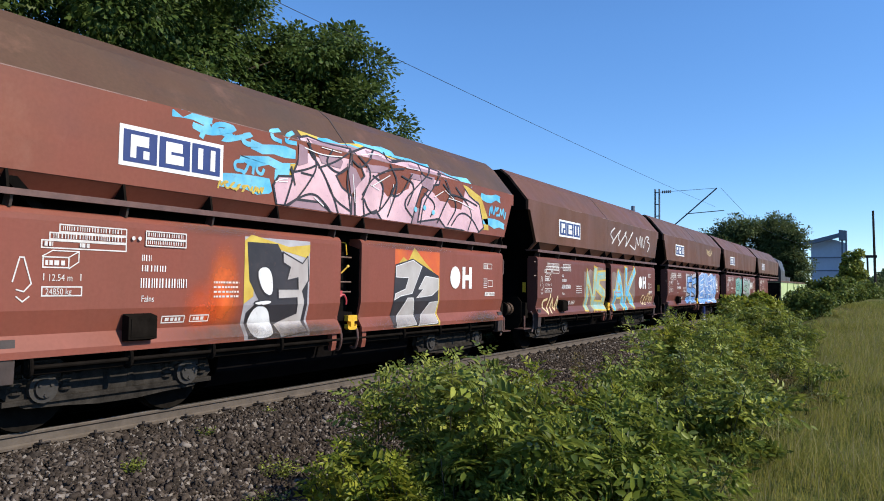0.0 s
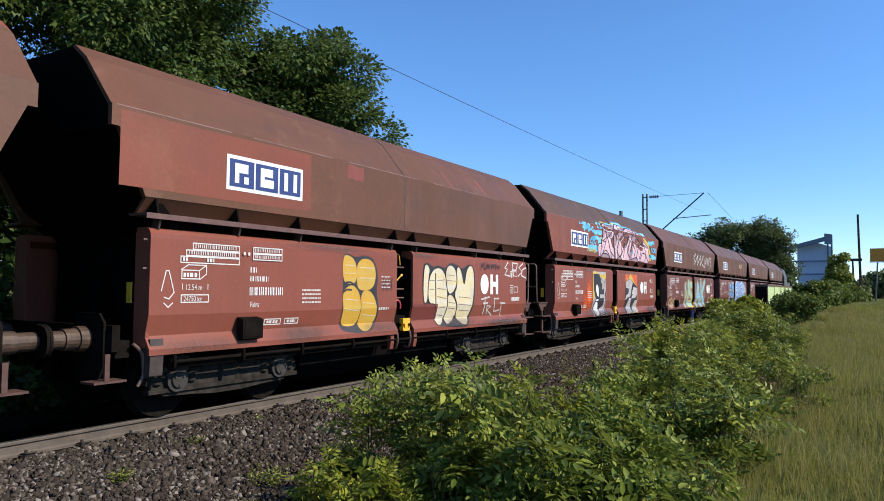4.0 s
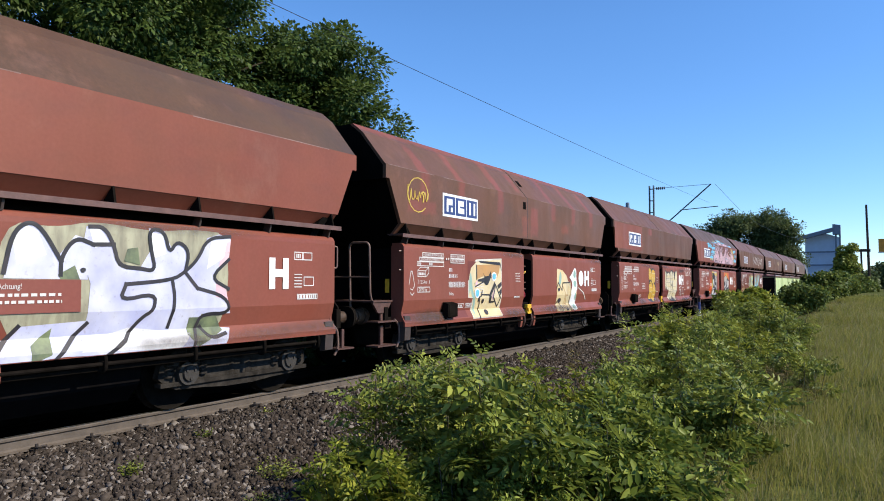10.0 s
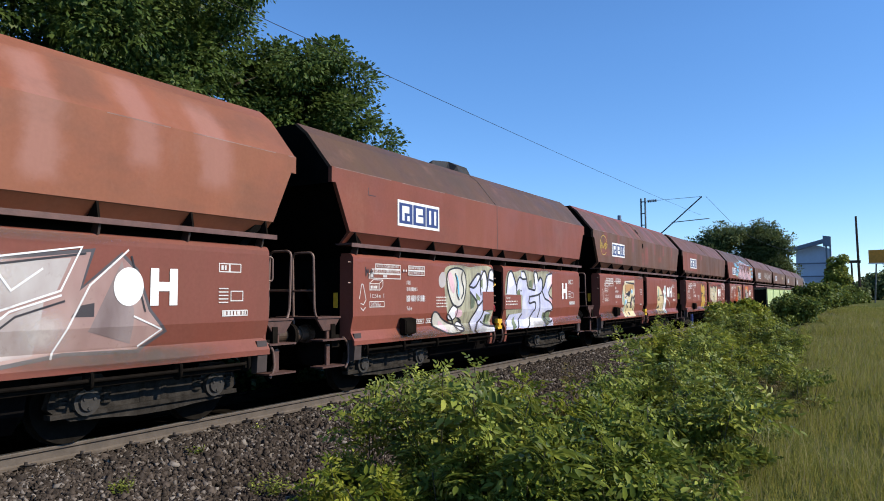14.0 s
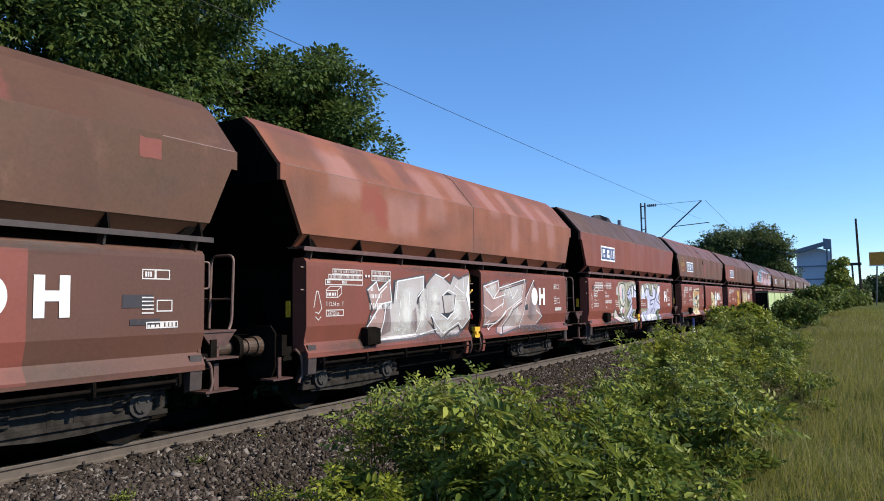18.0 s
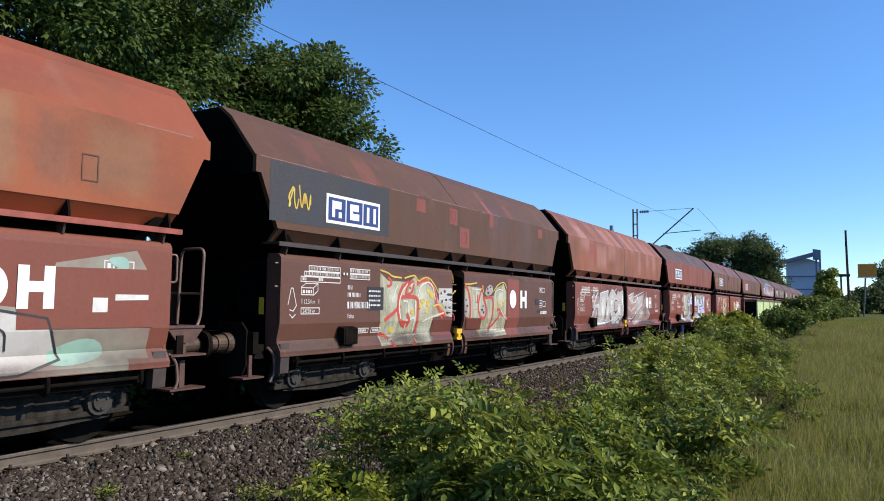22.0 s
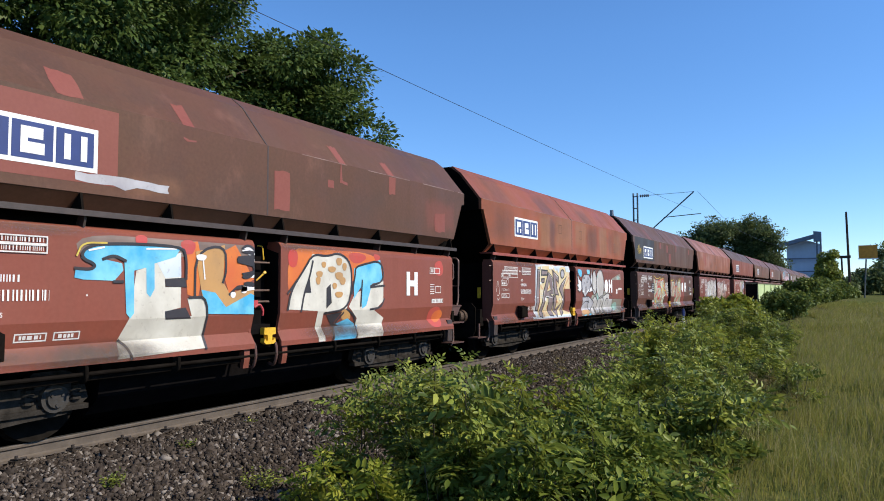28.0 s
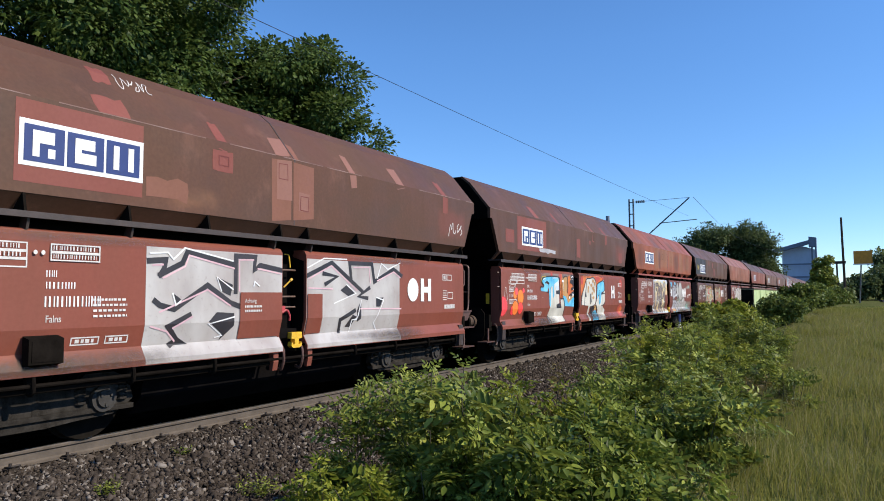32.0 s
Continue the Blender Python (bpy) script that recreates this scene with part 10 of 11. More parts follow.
def hedge_bush(x, y, rx, height, n_leaf, size, mat=None, label="dense rounded green shrub in the hedge along the line", name="hedge_shrub", group="hedge shrubs along the line", category="shrub"):
    """A close shrub: many lobes on a short fork of stems, leaves thickest on the outside."""
    z0 = float(ground_z(x, y))
    ob = thing(name, label, category, group, m=pose(x, y, z0))
    k = 26
    C = rng.normal(size=(k, 3))
    C /= np.linalg.norm(C, axis=1, keepdims=True)
    C = C * rng.uniform(0.35, 0.8, (k, 1)) * [rx, rx, height * 0.5] + [0, 0, height * 0.48]
    R_ = rx * rng.uniform(0.22, 0.42, k)
    bm = bmesh.new()
    for c in C[:9]:
        rod(bm, (c[0] * 0.15, c[1] * 0.15, -0.05), tuple(c), 0.02, 0.006, 6)
    tagged(part("stem_tangle", bm, M_STEM, ob), kind="stuff")
    pick = rng.integers(0, k, n_leaf)
    d = rng.normal(size=(n_leaf, 3)) + [0, 0, 0.25]
    d /= np.linalg.norm(d, axis=1, keepdims=True)
    P = C[pick] + d * (R_[pick] * rng.uniform(0.5, 1.12, n_leaf))[:, None] * [1, 1, 0.8]
    keep_ = P[:, 2] > 0.02
    way = d * 0.7 + rng.normal(size=(n_leaf, 3)) * 0.55 + [0, 0, -0.2]
    tagged(part("foliage", leaves("foliage", P[keep_], way[keep_], (size * rng.uniform(0.6, 1.3, n_leaf))[keep_], mat or M_LEAF, False, d[keep_] + [0.1, 0, 0.45], 0.4), None, ob), kind="stuff")
    return ob


def tree(name, x, y, z0, height, spread, n_leaf, size, mat, low=0.15, label="", trunk=0.25, limbs=14, group="trees behind the train", seed=0):
    """A trunk, limbs that fork, and a crown of leaf clumps with gaps."""
    own = np.random.default_rng(seed)
    ob = thing(name, label, "tree", group, m=pose(x, y, z0))
    bm = bmesh.new()
    top = np.array([own.normal() * 0.3, own.normal() * 0.3, height * 0.86])
    pts = [np.array([0, 0, -0.3]), np.array([own.normal() * 0.1, own.normal() * 0.1, height * 0.3]), top * [1, 1, 0.65], top]
    for i in range(3):
        rod(bm, pts[i], pts[i + 1], trunk * (1 - i * 0.3), trunk * (1 - (i + 1) * 0.3), 9)
    part("trunk", bm, M_BARK, ob)
    bm = bmesh.new()
    clumps = []
    for i in range(limbs):
        t = low + (0.97 - low) * (i + own.random()) / limbs
        p0 = np.array([top[0] * t, top[1] * t, height * 0.86 * t])
        an = own.uniform(0, 2 * math.pi)
        reach = spread * (0.55 + 0.5 * math.sin(math.pi * min(1, 0.25 + t * 0.75))) * own.uniform(0.7, 1.1)
        p1 = p0 + np.array([reach * math.cos(an), reach * math.sin(an), height * 0.16 * own.uniform(0.3, 1.2)])
        rod(bm, p0, (p0 + p1) / 2 + np.array([0, 0, 0.3]), trunk * 0.3, trunk * 0.2, 6)
        rod(bm, (p0 + p1) / 2 + np.array([0, 0, 0.3]), p1, trunk * 0.2, trunk * 0.05, 6)
        for u in np.linspace(0.3, 1.05, 5):
            c = p0 + (p1 - p0) * u + own.normal(size=3) * spread * 0.16
            clumps.append((c, spread * own.uniform(0.16, 0.34)))
    for i in range(limbs):
        clumps.append((top + own.normal(size=3) * [spread * 0.3, spread * 0.3, height * 0.06], spread * own.uniform(0.15, 0.3)))
    tagged(part("branchwork", bm, M_BARK, ob), kind="stuff")
    C = np.array([c for c, r_ in clumps])
    Rr = np.array([r_ for c, r_ in clumps])
    pick = rng.choice(len(C), n_leaf, p=Rr ** 2 / (Rr ** 2).sum())
    d = rng.normal(size=(n_leaf, 3))
    d /= np.linalg.norm(d, axis=1, keepdims=True)
    pos_ = C[pick] + d * (Rr[pick] * rng.uniform(0.45, 1.0, n_leaf) ** 0.6)[:, None] * [1, 1, 0.75]
    twig = n_leaf // 12
    tips, own_twig = pos_[:twig], rng.integers(0, twig, n_leaf)
    out = d[:twig][own_twig]
    puff = np.clip(rng.normal(size=(n_leaf, 3)), -1.5, 1.5)
    pos_ = tips[own_twig] + puff * size * 1.25 * [1, 1, 0.6]
    way = out * 0.7 + puff * 0.5 + [0, 0, -0.3]
    tagged(part("crown", leaves("crown", pos_, way, size * rng.uniform(0.6, 1.4, n_leaf), mat, False, out * 0.8 + puff * 0.35 + [0.3, 0, 0.6], 0.35), None, ob), kind="stuff")
    return ob


# tall trees behind the train
rng = np.random.default_rng(67)
for i, (x, y, h, sp) in enumerate(((-16.5, 4, 13.5, 4.6), (-17.2, 11.0, 15, 4.6), (-16.3, 17.4, 10.6, 3.0), (-20, 7, 15, 5.0), (-20.5, 14, 13.5, 3.8), (-17, -3, 13, 4.6))):
    tree("broadleaf_tree", x, y, -0.2, h, sp, 150000 if x > -18 and y > 0 else 50000, 0.135, M_CROWN, 0.08, "tall dense broadleaf tree with dark green foliage behind the railway", 0.3, 22, seed=1790 + i)
# dark trees down the line
for i, (x, y, h, sp) in enumerate(((-25.5, 146, 14.5, 4.0), (-22.0, 143, 15.0, 4.2), (-18.2, 148, 15.8, 4.4), (-14.8, 146, 13.8, 3.2), (-15.8, 152, 14.2, 3.6), (-28, 150, 12.5, 3.2))):
    tree("far_tree", x, y, 0, h, sp, 20000, 0.36, M_DARKCROWN, 0.02, "distant dark green broadleaf tree beside the line", 0.25, 18, seed=40 + i, group="trees down the line")
hedge_bush(-1.55, 56, 1.12, 4.1, 12000, 0.16, M_LEAF, "young light green tree beside a wooden pole", "roadside_tree", "trees down the line", "tree")
for x, y, rx, h in ((-1.2, 82, 1.8, 1.7), (1.1, 86, 1.9, 3.0), (3.6, 89, 2.4, 3.9), (6.6, 91, 2.8, 4.2), (11, 93, 3.0, 4.4)):
    hedge_bush(x, y, rx, h, 5000, 0.32, M_DARKCROWN, "dark green bushes across the road", "far_bush", "bushes across the road")
for i, (x, y, h, sp) in enumerate(((5.0, 97, 6.0, 2.8), (9.5, 99, 7.5, 3.4), (15.5, 96, 7.0, 3.2), (22, 100, 8.0, 3.6), (30, 104, 8.5, 4.0))):
    tree("far_tree", x, y, 0.8, h, sp, 7000, 0.36, M_DARKCROWN, 0.02, "dark green tree across the road", 0.2, 14, seed=60 + i, group="trees across the road")
# undergrowth behind the track
for i in range(30):
    hedge_bush(-12.9 - 0.9 * (i % 2), -12 + i * 2.3, 1.7, 2.6 + 0.5 * (i % 3), 2600, 0.2, M_CROWN, "dark green undergrowth behind the track", "undergrowth", "undergrowth behind the track")
# low front row added to hide and shade the sky-lit ground behind the track
for i in range(34):
    hedge_bush(-11.75 - 0.15 * (i % 3), -10 + i * 1.75, 1.15, 0.95 + 0.2 * (i % 3), 1500, 0.17, M_CROWN, "low dark green growth added close behind the track to shut out sky", "screen_growth", "undergrowth behind the track")

# shrubs between the camera and the track
for x, y, r_, h, ns, nl, sz in ((-3.65, 4.9, 0.36, 1.0, 16, 12, 0.088), (-3.45, 5.6, 0.36, 1.0, 14, 12, 0.088), (-3.2, 5.2, 0.42, 1.1, 20, 12, 0.092), (-3.75, 6.2, 0.35, 0.95, 12, 11, 0.088), (-2.65, 5.0, 0.5, 1.0, 24, 12, 0.095), (-2.15, 4.6, 0.55, 0.75, 34, 12, 0.092), (-1.6, 4.8, 0.5, 0.6, 30, 10, 0.085),
                                (-3.4, 6.1, 0.55, 1.1, 24, 12, 0.09), (-2.6, 5.9, 0.5, 0.85, 24, 12, 0.092), (-2.45, 7.9, 0.55, 0.75, 24, 11, 0.085), (-1.85, 6.6, 0.5, 0.7, 32, 10, 0.085), (-2.75, 11.0, 0.5, 0.95, 26, 12, 0.088), (-2.15, 9.4, 0.6, 0.9, 28, 12, 0.088),
                                (-2.55, 12.6, 0.6, 0.9, 28, 12, 0.088), (-3.05, 13.6, 0.5, 0.9, 24, 12, 0.088), (-1.9, 11.2, 0.5, 0.65, 22, 10, 0.08), (-2.15, 14.8, 0.5, 0.75, 24, 11, 0.085), (-1.75, 13.2, 0.4, 0.45, 18, 9, 0.08)):
    # near shrubs on the right get the leaf copy darkened for shade
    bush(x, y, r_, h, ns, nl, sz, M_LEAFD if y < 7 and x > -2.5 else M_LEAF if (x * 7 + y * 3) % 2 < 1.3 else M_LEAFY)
for x, y, r_, h, sz in ((-1.35, 5.3, 0.4, 0.62, 0.09), (-1.3, 6.4, 0.42, 0.7, 0.092), (-1.55, 7.6, 0.45, 0.75, 0.09), (-1.95, 8.3, 0.5, 0.85, 0.09), (-2.3, 11.4, 0.5, 0.95, 0.09), (-2.7, 15.2, 0.55, 0.9, 0.09), (-1.2, 4.6, 0.32, 0.42, 0.08)):
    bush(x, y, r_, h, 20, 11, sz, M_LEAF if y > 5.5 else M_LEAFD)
for x, y, r_, h, sz in ((-3.45, 4.4, 0.4, 0.6, 0.085), (-3.75, 4.9, 0.35, 0.42, 0.075), (-2.8, 4.2, 0.35, 0.5, 0.085)):
    bush(x, y, r_, h, 14, 9, sz, M_LEAFY, "low bright green shoots at the foot of the shrubs")
# weeds in the darkened leaf copy, for the shade under the shrubs
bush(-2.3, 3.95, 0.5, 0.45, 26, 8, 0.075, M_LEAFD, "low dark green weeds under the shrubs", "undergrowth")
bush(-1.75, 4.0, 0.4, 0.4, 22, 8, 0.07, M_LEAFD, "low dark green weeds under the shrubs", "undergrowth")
bush(-3.2, 9.0, 0.45, 0.7, 14, 8, 0.07, M_DRYLEAF, "half-withered brown and yellow shrub")
bush(-1.2, 10.5, 0.45, 0.45, 22, 6, 0.05, M_DRYLEAF, "dry brown undergrowth at the meadow's edge")
for x, y, h in ((-1.5, 9.3, 0.6), (-1.4, 11.4, 0.5), (-1.35, 8.2, 0.4), (-1.5, 12.6, 0.55), (-1.45, 15.2, 0.6), (-1.6, 17.0, 0.6)):
    bush(x, y, 0.42, h, 20, 9, 0.075, M_LEAF, "small leafy shrub at the meadow's edge")
bush(-0.8, 10.2, 0.32, 0.5, 9, 8, 0.08, M_LEAF, "leafy sprig spreading into the meadow")
bush(-0.95, 11.8, 0.4, 0.7, 12, 9, 0.08, M_LEAF, "small green seedling at the meadow's edge")
for x, y, r_, h in ((-2.95, 16, 0.6, 0.85), (-2.3, 17.2, 0.6, 0.85), (-3.3, 17.8, 0.5, 0.7), (-2.6, 18.4, 0.6, 1.0)):
    bush(x, y, r_, h, 28, 11, 0.095)
hedge_bush(-2.95, 20, 0.85, 1.5, 16000, 0.1, M_LEAFY)
hedge_bush(-2.2, 21.6, 0.45, 0.6, 3000, 0.095)
hedge_bush(-2.15, 28, 0.95, 1.0, 7000, 0.11, M_HEDGE)
for x, y, rx, h in ((-1.95, 34.5, 0.85, 1.45), (-1.65, 38.5, 0.9, 1.4), (-1.45, 43, 1.0, 1.25), (-1.0, 48, 1.0, 1.0), (-0.6, 54, 1.1, 0.8), (-2.6, 57, 0.9, 1.6)):
    hedge_bush(x, y, rx, h, 4600, 0.14, M_HEDGE)


def grass(name, n_, x_rng, y_rng, h0, h1, mat, label, power=1.6, keepf=None):
    x = rng.uniform(*x_rng, n_)
    y = y_rng[0] + (y_rng[1] - y_rng[0]) * rng.random(n_) ** power
    if keepf is not None:
        k_ = keepf(x, y)
        x, y = x[k_], y[k_]
    k = len(x)
    z = ground_z(x, y)
    h = rng.uniform(h0, h1, k) * (0.75 + 0.5 * (np.sin(x * 2.1 + y) * np.sin(y * 1.3 - x) + 0.5))
    an = rng.uniform(0, 2 * math.pi, k)
    w = 0.0024 + 0.0008 * np.maximum(y, 0) / 5
    h = h * (1 - 0.35 * np.clip((y - 8) / 25, 0, 1))
    lean = (rng.normal(size=(k, 2)) * 0.38 + [0.12, -0.05]) * h[:, None]
    side_ = np.stack([np.cos(an), np.sin(an)], 1) * w[:, None]
    b_ = np.stack([x, y], 1)
    v = np.zeros((k, 5, 3))
    v[:, 0, :2], v[:, 1, :2] = b_ - side_, b_ + side_
    v[:, 2, :2], v[:, 3, :2] = b_ + lean * 0.28 + side_ * 0.7, b_ + lean * 0.28 - side_ * 0.7
    v[:, 4, :2] = b_ + lean
    v[:, :2, 2], v[:, 2:4, 2], v[:, 4, 2] = (z - 0.02)[:, None], (z + h * 0.55)[:, None], z + h
    base = (np.arange(k) * 5)[:, None, None]
    f = (np.array([(0, 1, 2), (0, 2, 3), (3, 2, 4)])[None] + base).reshape(-1, 3)
    return solid(name, from_arrays(name, v.reshape(-1, 3), f, mat), None, label, "grass", kind="stuff")


def weed_tuft(x, y, n_w, r_, h):
    """A tuft of low weeds that has rooted in the ballast: small leaves on short stalks."""
    z = float(ballast_z(x)) if x < -5 else float(max(ballast_z(x), ground_z(x, y)))
    ob = thing("weed", "small green weed rooted in the ballast", "weed", "weeds in the ballast", m=pose(x, y, z))
    bm = bmesh.new()
    P, W, S = [], [], []
    for i in range(n_w):
        an, q = rng.uniform(0, 2 * math.pi), math.sqrt(rng.random())
        tip = np.array([r_ * q * math.cos(an), r_ * q * math.sin(an), h * rng.uniform(0.4, 1.1)])
        root = tip * [0.45, 0.45, 0] - [0, 0, 0.02]
        rod(bm, root, tip, 0.002, 0.001, 4)
        for u in np.linspace(0.35, 1.0, 6):
            P.append(root + (tip - root) * u)
            W.append(np.append(rng.normal(size=2), rng.uniform(0.0, 0.7)))
            S.append(rng.uniform(0.025, 0.05))
    tagged(part("stem_tangle", bm, M_STEM, ob), kind="stuff")
    tagged(part("foliage", leaves("foliage", np.array(P), np.array(W), np.array(S), M_LEAF, True, (0.2, 0, 1), 0.4), None, ob), kind="stuff")


M_GRASS = leafy("meadow_grass", (0.13, 0.16, 0.03), (0.268, 0.26, 0.06), (0.42, 0.37, 0.11), 0.42, 0.6)
M_STRAW = leafy("dry_grass", (0.2, 0.18, 0.07), (0.3, 0.26, 0.11), (0.42, 0.36, 0.18), 0.35, 0.6)
edge = lambda x, y: x > -1.9 + 0.02 * y + 0.3 * np.sin(y)
grass("meadow_grass", 250000, (-3, 9), (2.2, 40), 0.1, 0.31, M_GRASS, "long green meadow grass beside the railway", 1.7, edge)
grass("trodden_grass", 60000, (-4.4, 8), (-7, 4.4), 0.08, 0.22, M_GRASS, "short trodden green grass beside the railway", 1.0, lambda x, y: (y < 2.2 + 2.2 * rng.random(len(y))) & (y > -7 + 3 * rng.random(len(y))) & (x > -4.4 + 1.6 * rng.random(len(x))))
grass("dry_grass", 26000, (-2.5, 9), (3.2, 34), 0.2, 0.42, M_STRAW, "pale dry grass stalks in the meadow", 1.5, edge)
grass("verge_weeds", 9000, (-5.0, -2.0), (3.4, 24), 0.06, 0.22, M_GRASS, "low green weeds at the edge of the ballast", 1.5)
grass("ballast_weeds", 2600, (-5.9, -4.6), (4.4, 9), 0.03, 0.13, M_GRASS, "sparse green sprigs between the ballast stones", 1.2, lambda x, y: np.sin(x * 5 + 1) * np.sin(y * 4) > 0.35)

for x, y, n_w, r_, h in ((-6.55, 4.55, 26, 0.16, 0.14), (-6.95, 5.8, 18, 0.12, 0.1), (-7.3, 7.2, 14, 0.1, 0.08), (-5.7, 5.8, 60, 0.28, 0.2), (-5.3, 6.6, 60, 0.3, 0.22), (-6.3, 9.6, 22, 0.15, 0.12), (-5.2, 5.1, 50, 0.25, 0.18), (-4.9, 7.9, 60, 0.3, 0.24)):
    weed_tuft(x, y, n_w, r_, h)

# ---- railway and road furniture ----
M_MAST = simple("mast_steel", (0.09, 0.1, 0.1), 0.6, 0.4, 0.25, 6)
M_WIRE = simple("wire", (0.03, 0.03, 0.033), 0.5, 0.5, 0.2, 6)
M_WOOD = simple("pole_wood", (0.05, 0.04, 0.034), 0.85, 0, 0.35, 4)
M_HUT = simple("hut_green", (0.46, 0.56, 0.27), 0.6, 0, 0.18, 2)
M_HUTROOF = simple("hut_roof", (0.11, 0.07, 0.045), 0.8, 0, 0.3, 3)
M_BLUEGREY = simple("cladding_blue_grey", (0.42, 0.5, 0.62), 0.6, 0, 0.12, 0.15)
M_STEELBLUE = simple("conveyor_steel", (0.13, 0.16, 0.21), 0.6, 0.2, 0.2, 0.3)
M_SIGNBACK = simple("sign_board", (0.52, 0.21, 0.015), 0.55, 0, 0.25, 5)
M_ASPHALT = simple("asphalt", (0.05, 0.05, 0.052), 0.9, 0, 0.2, 3, 0.4)

mx, my = -11.95, 45.0
mast = thing("catenary_mast", "grey lattice overhead line mast with a bracket arm", "mast", m=pose(mx, my, -0.3))
for dx in (-0.13, 0.13):
    bm = bmesh.new()
    box(bm, dx - 0.03, dx + 0.03, -0.1, 0.1, 0, 8.15)
    part("leg", bm, M_MAST, mast)
bm = bmesh.new()
for i in range(11):
    box(bm, -0.1, 0.1, -0.015, 0.015, 0.4 + i * 0.75, 0.46 + i * 0.75)
part("batten_plates", bm, M_MAST, mast)
bm = bmesh.new()
rod(bm, (0.1, 0, 5.0), (3.6, 0, 8.0), 0.04)
part("diagonal_tube", bm, M_MAST, mast)
bm = bmesh.new()
rod(bm, (1.75, 0, 6.5), (4.0, 0, 6.62), 0.025)
part("registration_tube", bm, M_MAST, mast)
bm = bmesh.new()
rod(bm, (0.1, 0, 7.95), (3.6, 0, 8.0), 0.012)
part("top_tie", bm, M_MAST, mast)
bm = bmesh.new()
for i in range(5):
    rod(bm, (0.3 + i * 0.12, 0, 7.95), (0.36 + i * 0.12, 0, 7.95), 0.09)
part("insulator", bm, M_MAST, mast)
wire = thing("catenary_wire", "thin dark overhead wire above the track", "cable")
bm = bmesh.new()
pipe(bm, [(TRACK_X, y, 6.4 + 0.25 * ((y - 12) / 33) ** 2 * (y > 12) + (0.25 * ((12 - y) / 33) ** 2 if y < 12 else 0)) for y in np.linspace(-30, 46, 20)], 0.0065, 5)
part("catenary_cable", bm, M_WIRE, wire)
bm = bmesh.new()
pipe(bm, [(-8.3 + 0.2 * math.sin(y), y, 7.7 - 1.0 * math.sin((y - 45) / 60 * math.pi)) for y in np.linspace(45, 105, 12)], 0.011, 5)
part("catenary_cable", bm, M_WIRE, wire)

bm = bmesh.new()
rod(bm, (0, 0, -1), (0, 0, 15.6), 0.36, 0.33, 12)
rod(bm, (0, 0, 14.6), (0, 0, 14.9), 0.4, 0.4, 12)
solid("chimney", bm, M_STEELBLUE, "distant grey steel chimney", "chimney", m=pose(-36.2, 120.6, 0))

post = thing("marker_post", "small white and blue marker post beside the track", "post", m=pose(-6.3, 31, -0.45))
bm = bmesh.new()
rod(bm, (0, 0, 0), (0, 0, 0.9), 0.05)
part("shaft", bm, M_WHITE, post)
bm = bmesh.new()
rod(bm, (0, 0, 0.9), (0, 0, 1.3), 0.055)
part("cap", bm, M_BLUE, post, "blue cap")

hut = thing("trackside_hut", "long low light green metal hut with a brown roof edge", "hut", m=pose(-5.3, 45.4, 0))
bm = bmesh.new()
box(bm, -0.3, 0.35, 0, 22.6, -0.4, 2.0)
part("wall", bm, M_HUT, hut, bevel=0.02)
bm = bmesh.new()
box(bm, -0.33, 0.39, -0.02, 22.7, 2.0, 2.1)
part("roof", bm, M_HUTROOF, hut, "brown roof edge")
# dark sheet over the green end, standing in for its shade
bm = bmesh.new()
box(bm, -0.3, 0.34, -0.06, -0.005, -0.4, 1.98)
part("end_wall_shade", bm, M_UNDER, hut, "end wall painted dark for its shade")
for i in range(7):
    bm = bmesh.new()
    box(bm, 0.35, 0.385, 0.02 + i * 3.6, 0.12 + i * 3.6, -0.4, 2.0)
    part("corner_post" if i == 0 else "rib", bm, M_HUTROOF if i == 0 else M_HUT, hut)

pole = thing("telegraph_pole", "dark weathered wooden pole with a stay post", "pole", m=pose(-0.25, 60, 1.2))
bm = bmesh.new()
rod(bm, (0, 0, -0.5), (-0.1, 0, 6.2), 0.1, 0.075, 10)
part("pole_shaft", bm, M_WOOD, pole)
bm = bmesh.new()
rod(bm, (-0.45, 0, -0.3), (-0.5, 0, 2.9), 0.07, 0.06, 8)
part("stay_post", bm, M_WOOD, pole)
bm = bmesh.new()
box(bm, -0.75, 0.1, -0.06, 0.06, 2.75, 2.95)
part("crossarm", bm, M_WOOD, pole)

sign = thing("road_sign", "rectangular yellow-orange sign board on a grey post", "sign", m=pose(0.72, 61.6, 1.0))
bm = bmesh.new()
rod(bm, (-0.1, 0, -0.5), (0.12, 0.03, 2.95), 0.055)
part("post", bm, M_MAST, sign)
bm = bmesh.new()
box(bm, -0.36, 0.86, -0.03, 0.03, 2.98, 3.95)
part("board", bm, M_SIGNBACK, sign, "yellow-orange board", bevel=0.01)
bm = bmesh.new()
box(bm, -0.4, 0.9, -0.04, 0.04, 2.9, 2.98)
part("lower_bar", bm, M_WHITE, sign, "pale strip under the board")

road_v = lambda x, y: ground_z(x, y) + 0.03
solid("road", grid_mesh("road", np.linspace(2.6, 7.6, 6), np.linspace(36, 92, 40), road_v, M_ASPHALT), None, "narrow grey asphalt road beyond the meadow", "road", kind="structure")

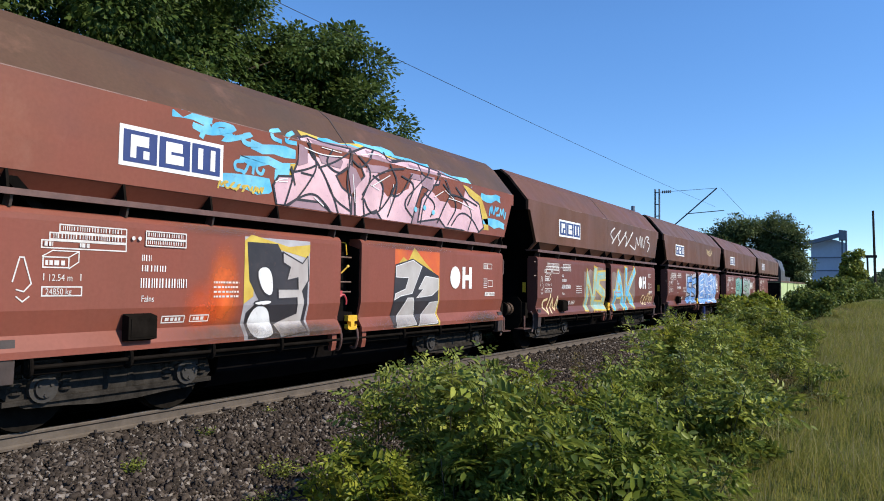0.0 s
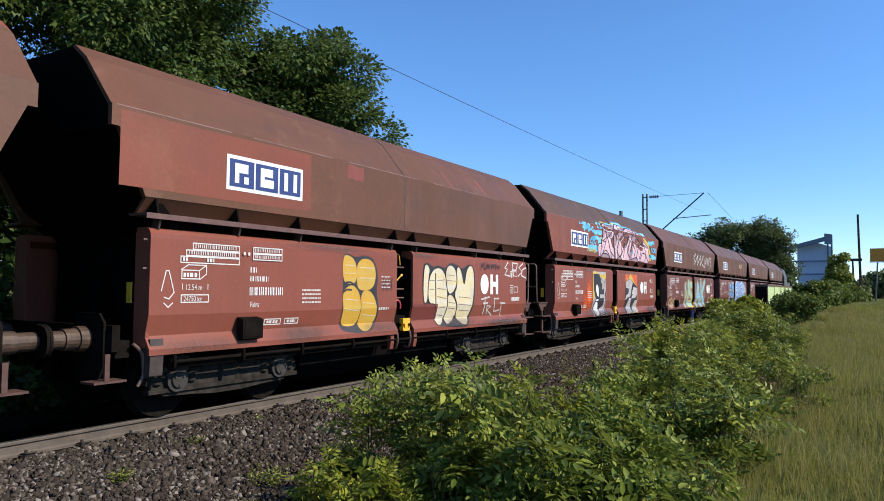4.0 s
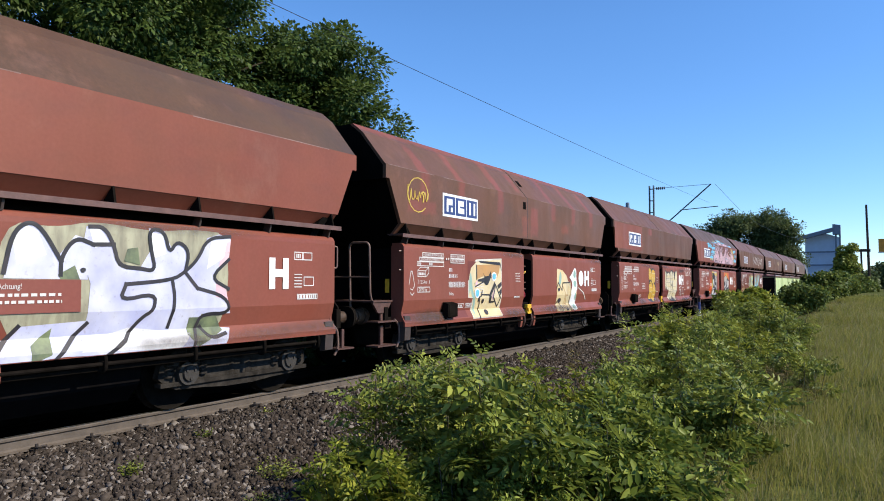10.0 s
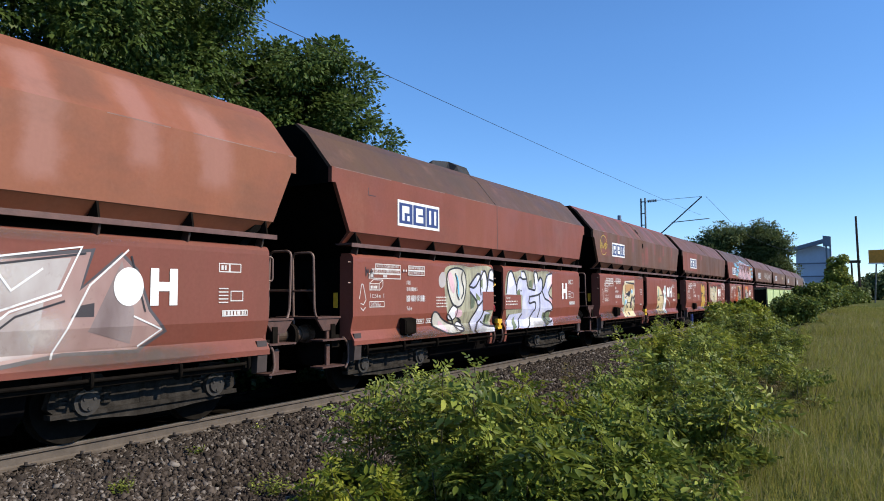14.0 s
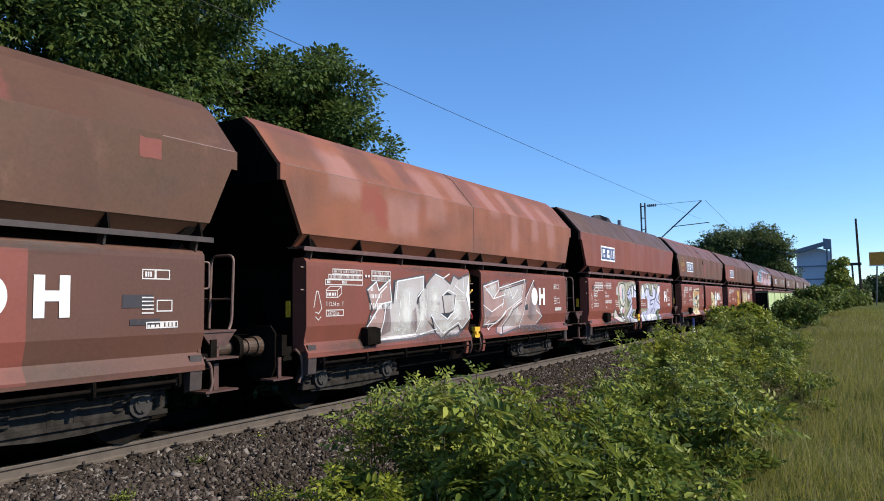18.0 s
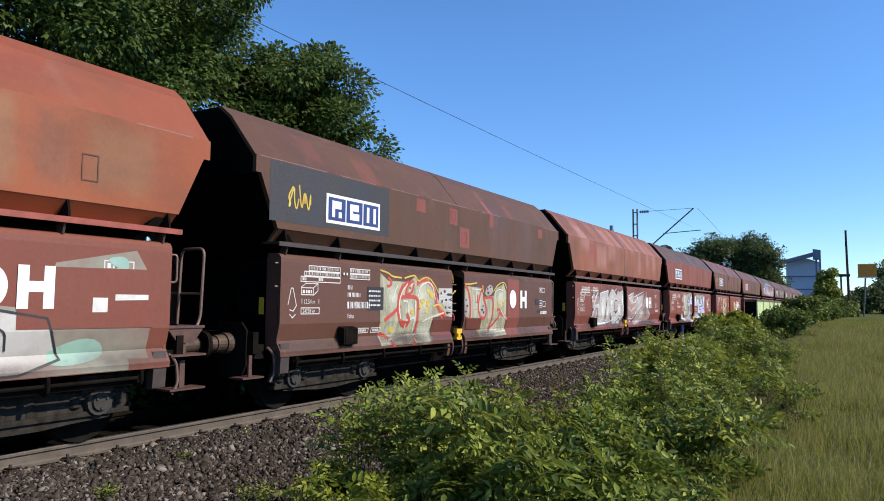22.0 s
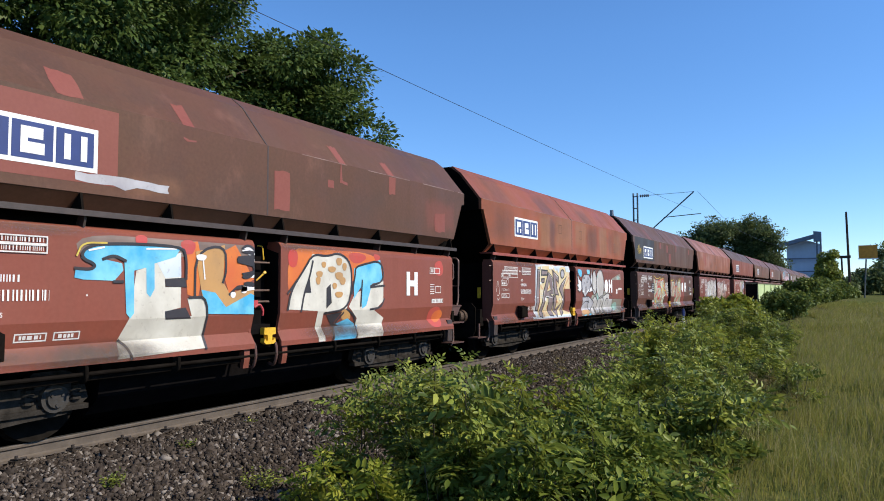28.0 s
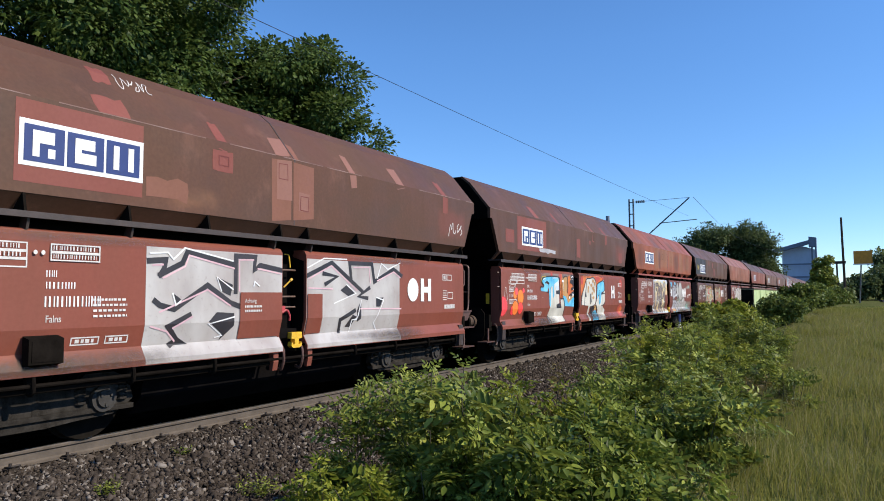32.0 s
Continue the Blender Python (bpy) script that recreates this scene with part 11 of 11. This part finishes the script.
plant = thing("silo_building", "pale blue-grey industrial silo building with a conveyor bridge", "building", m=pose(-14, 210, 0))
bm = bmesh.new()
prism(bm, [(-1.4, 0), (6.6, 0), (6.6, 13.6), (4.4, 14.4), (2.4, 14.9), (0.4, 14.4), (-1.4, 13.6)], 0, 14)
part("wall", bm, M_BLUEGREY, plant)
bm = bmesh.new()
prism(bm, [(-9, 11.2), (5.8, 15.2), (5.8, 16.2), (-9, 12.2)], -3, -0.5)
part("conveyor_bridge", bm, M_STEELBLUE, plant)
bm = bmesh.new()
prism(bm, [(5.2, 14.2), (7.0, 14.2), (7.0, 16.6), (5.2, 16.9)], -3.2, -0.3)
part("conveyor_head", bm, M_STEELBLUE, plant)
for x in (-5.4, 5.9, 6.8):
    bm = bmesh.new()
    box(bm, x - 0.2, x + 0.2, -2.2, -1.6, 0, 14.3 if x > 0 else 11.6)
    part("support_leg", bm, M_STEELBLUE, plant)
for z in (6.2, 9.6):
    bm = bmesh.new()
    box(bm, -9, 7, -2.3, -1.9, z, z + 0.35)
    part("gantry_beam", bm, M_STEELBLUE, plant)
bm = bmesh.new()
box(bm, -8.5, -5.8, -2.5, 4, 0, 8.8)
part("annex", bm, M_STEELBLUE, plant)

stakes = thing("fence_stakes", "few old grey wooden stakes among the shrubs", "fence")
for i, (x, y) in enumerate(((-2.55, 14.4), (-2.4, 14.7), (-2.3, 14.5), (-2.75, 14.2))):
    bm = bmesh.new()
    rod(bm, (x, y, float(ground_z(x, y)) - 0.1), (x + 0.03, y, float(ground_z(x, y)) + 0.75 - 0.1 * i), 0.028, 0.022, 7)
    part("stake", bm, M_CONCRETE, stakes)

# ---- locomotive at the head ----
M_LOCO = paint("loco_paint", (0.05, 0.05, 0.055), (0.09, 0.085, 0.08), 0.4, 31.0)
M_GLASS = simple("dark_glass", (0.02, 0.025, 0.03), 0.08, 0.0, 0.1, 3, 0)
loco = thing("diesel_locomotive", "dark diesel locomotive with a tall cab and a low bonnet", "locomotive", m=pose(TRACK_X, 21.2 + 12.54 * 3 + 6.27, 0))
WAGONS.append((loco, 21.2 + 12.54 * 3 + 6.27))
bm = bmesh.new()
prism(bm, [(-1.45, 1.2), (1.45, 1.2), (1.45, 3.2), (1.2, 4.0), (0.7, 4.3), (-0.7, 4.3), (-1.2, 4.0), (-1.45, 3.2)], 1.2, 4.2)
part("cab", bm, M_LOCO, loco, bevel=0.04)
bm = bmesh.new()
box(bm, -0.95, 0.95, 4.2, 13.5, 1.2, 2.75)
part("bonnet", bm, M_LOCO, loco, bevel=0.08)
bm = bmesh.new()
box(bm, -1.45, 1.45, 0.6, 14.0, 0.85, 1.2)
part("frame", bm, M_UNDER, loco)
for x in (-0.75, 0.75):
    bm = bmesh.new()
    box(bm, x - 0.5, x + 0.5, 1.17, 1.21, 2.7, 3.5)
    part("window", bm, M_GLASS, loco, "dark rear window")
for y in (3.0, 11.5):
    bogie(loco, y)



def motions():
    """The train rolls away along the track, its wheels with it."""
    for ob, y0 in WAGONS:
        walk(ob, [(t, pose(TRACK_X, y0 + d, 0)) for t, d in ROLL])
    ts = np.arange(0, 32.01, 0.16)
    turn = -np.degrees(np.interp(ts, [t for t, d in ROLL], [d for t, d in ROLL]) / 0.46)
    for ob in WHEELS:
        y = ob.matrix_basis.translation.y
        walk(ob, [(float(t), pose(0, y, 0.46, float(d))) for t, d in zip(ts, turn)])


motions()
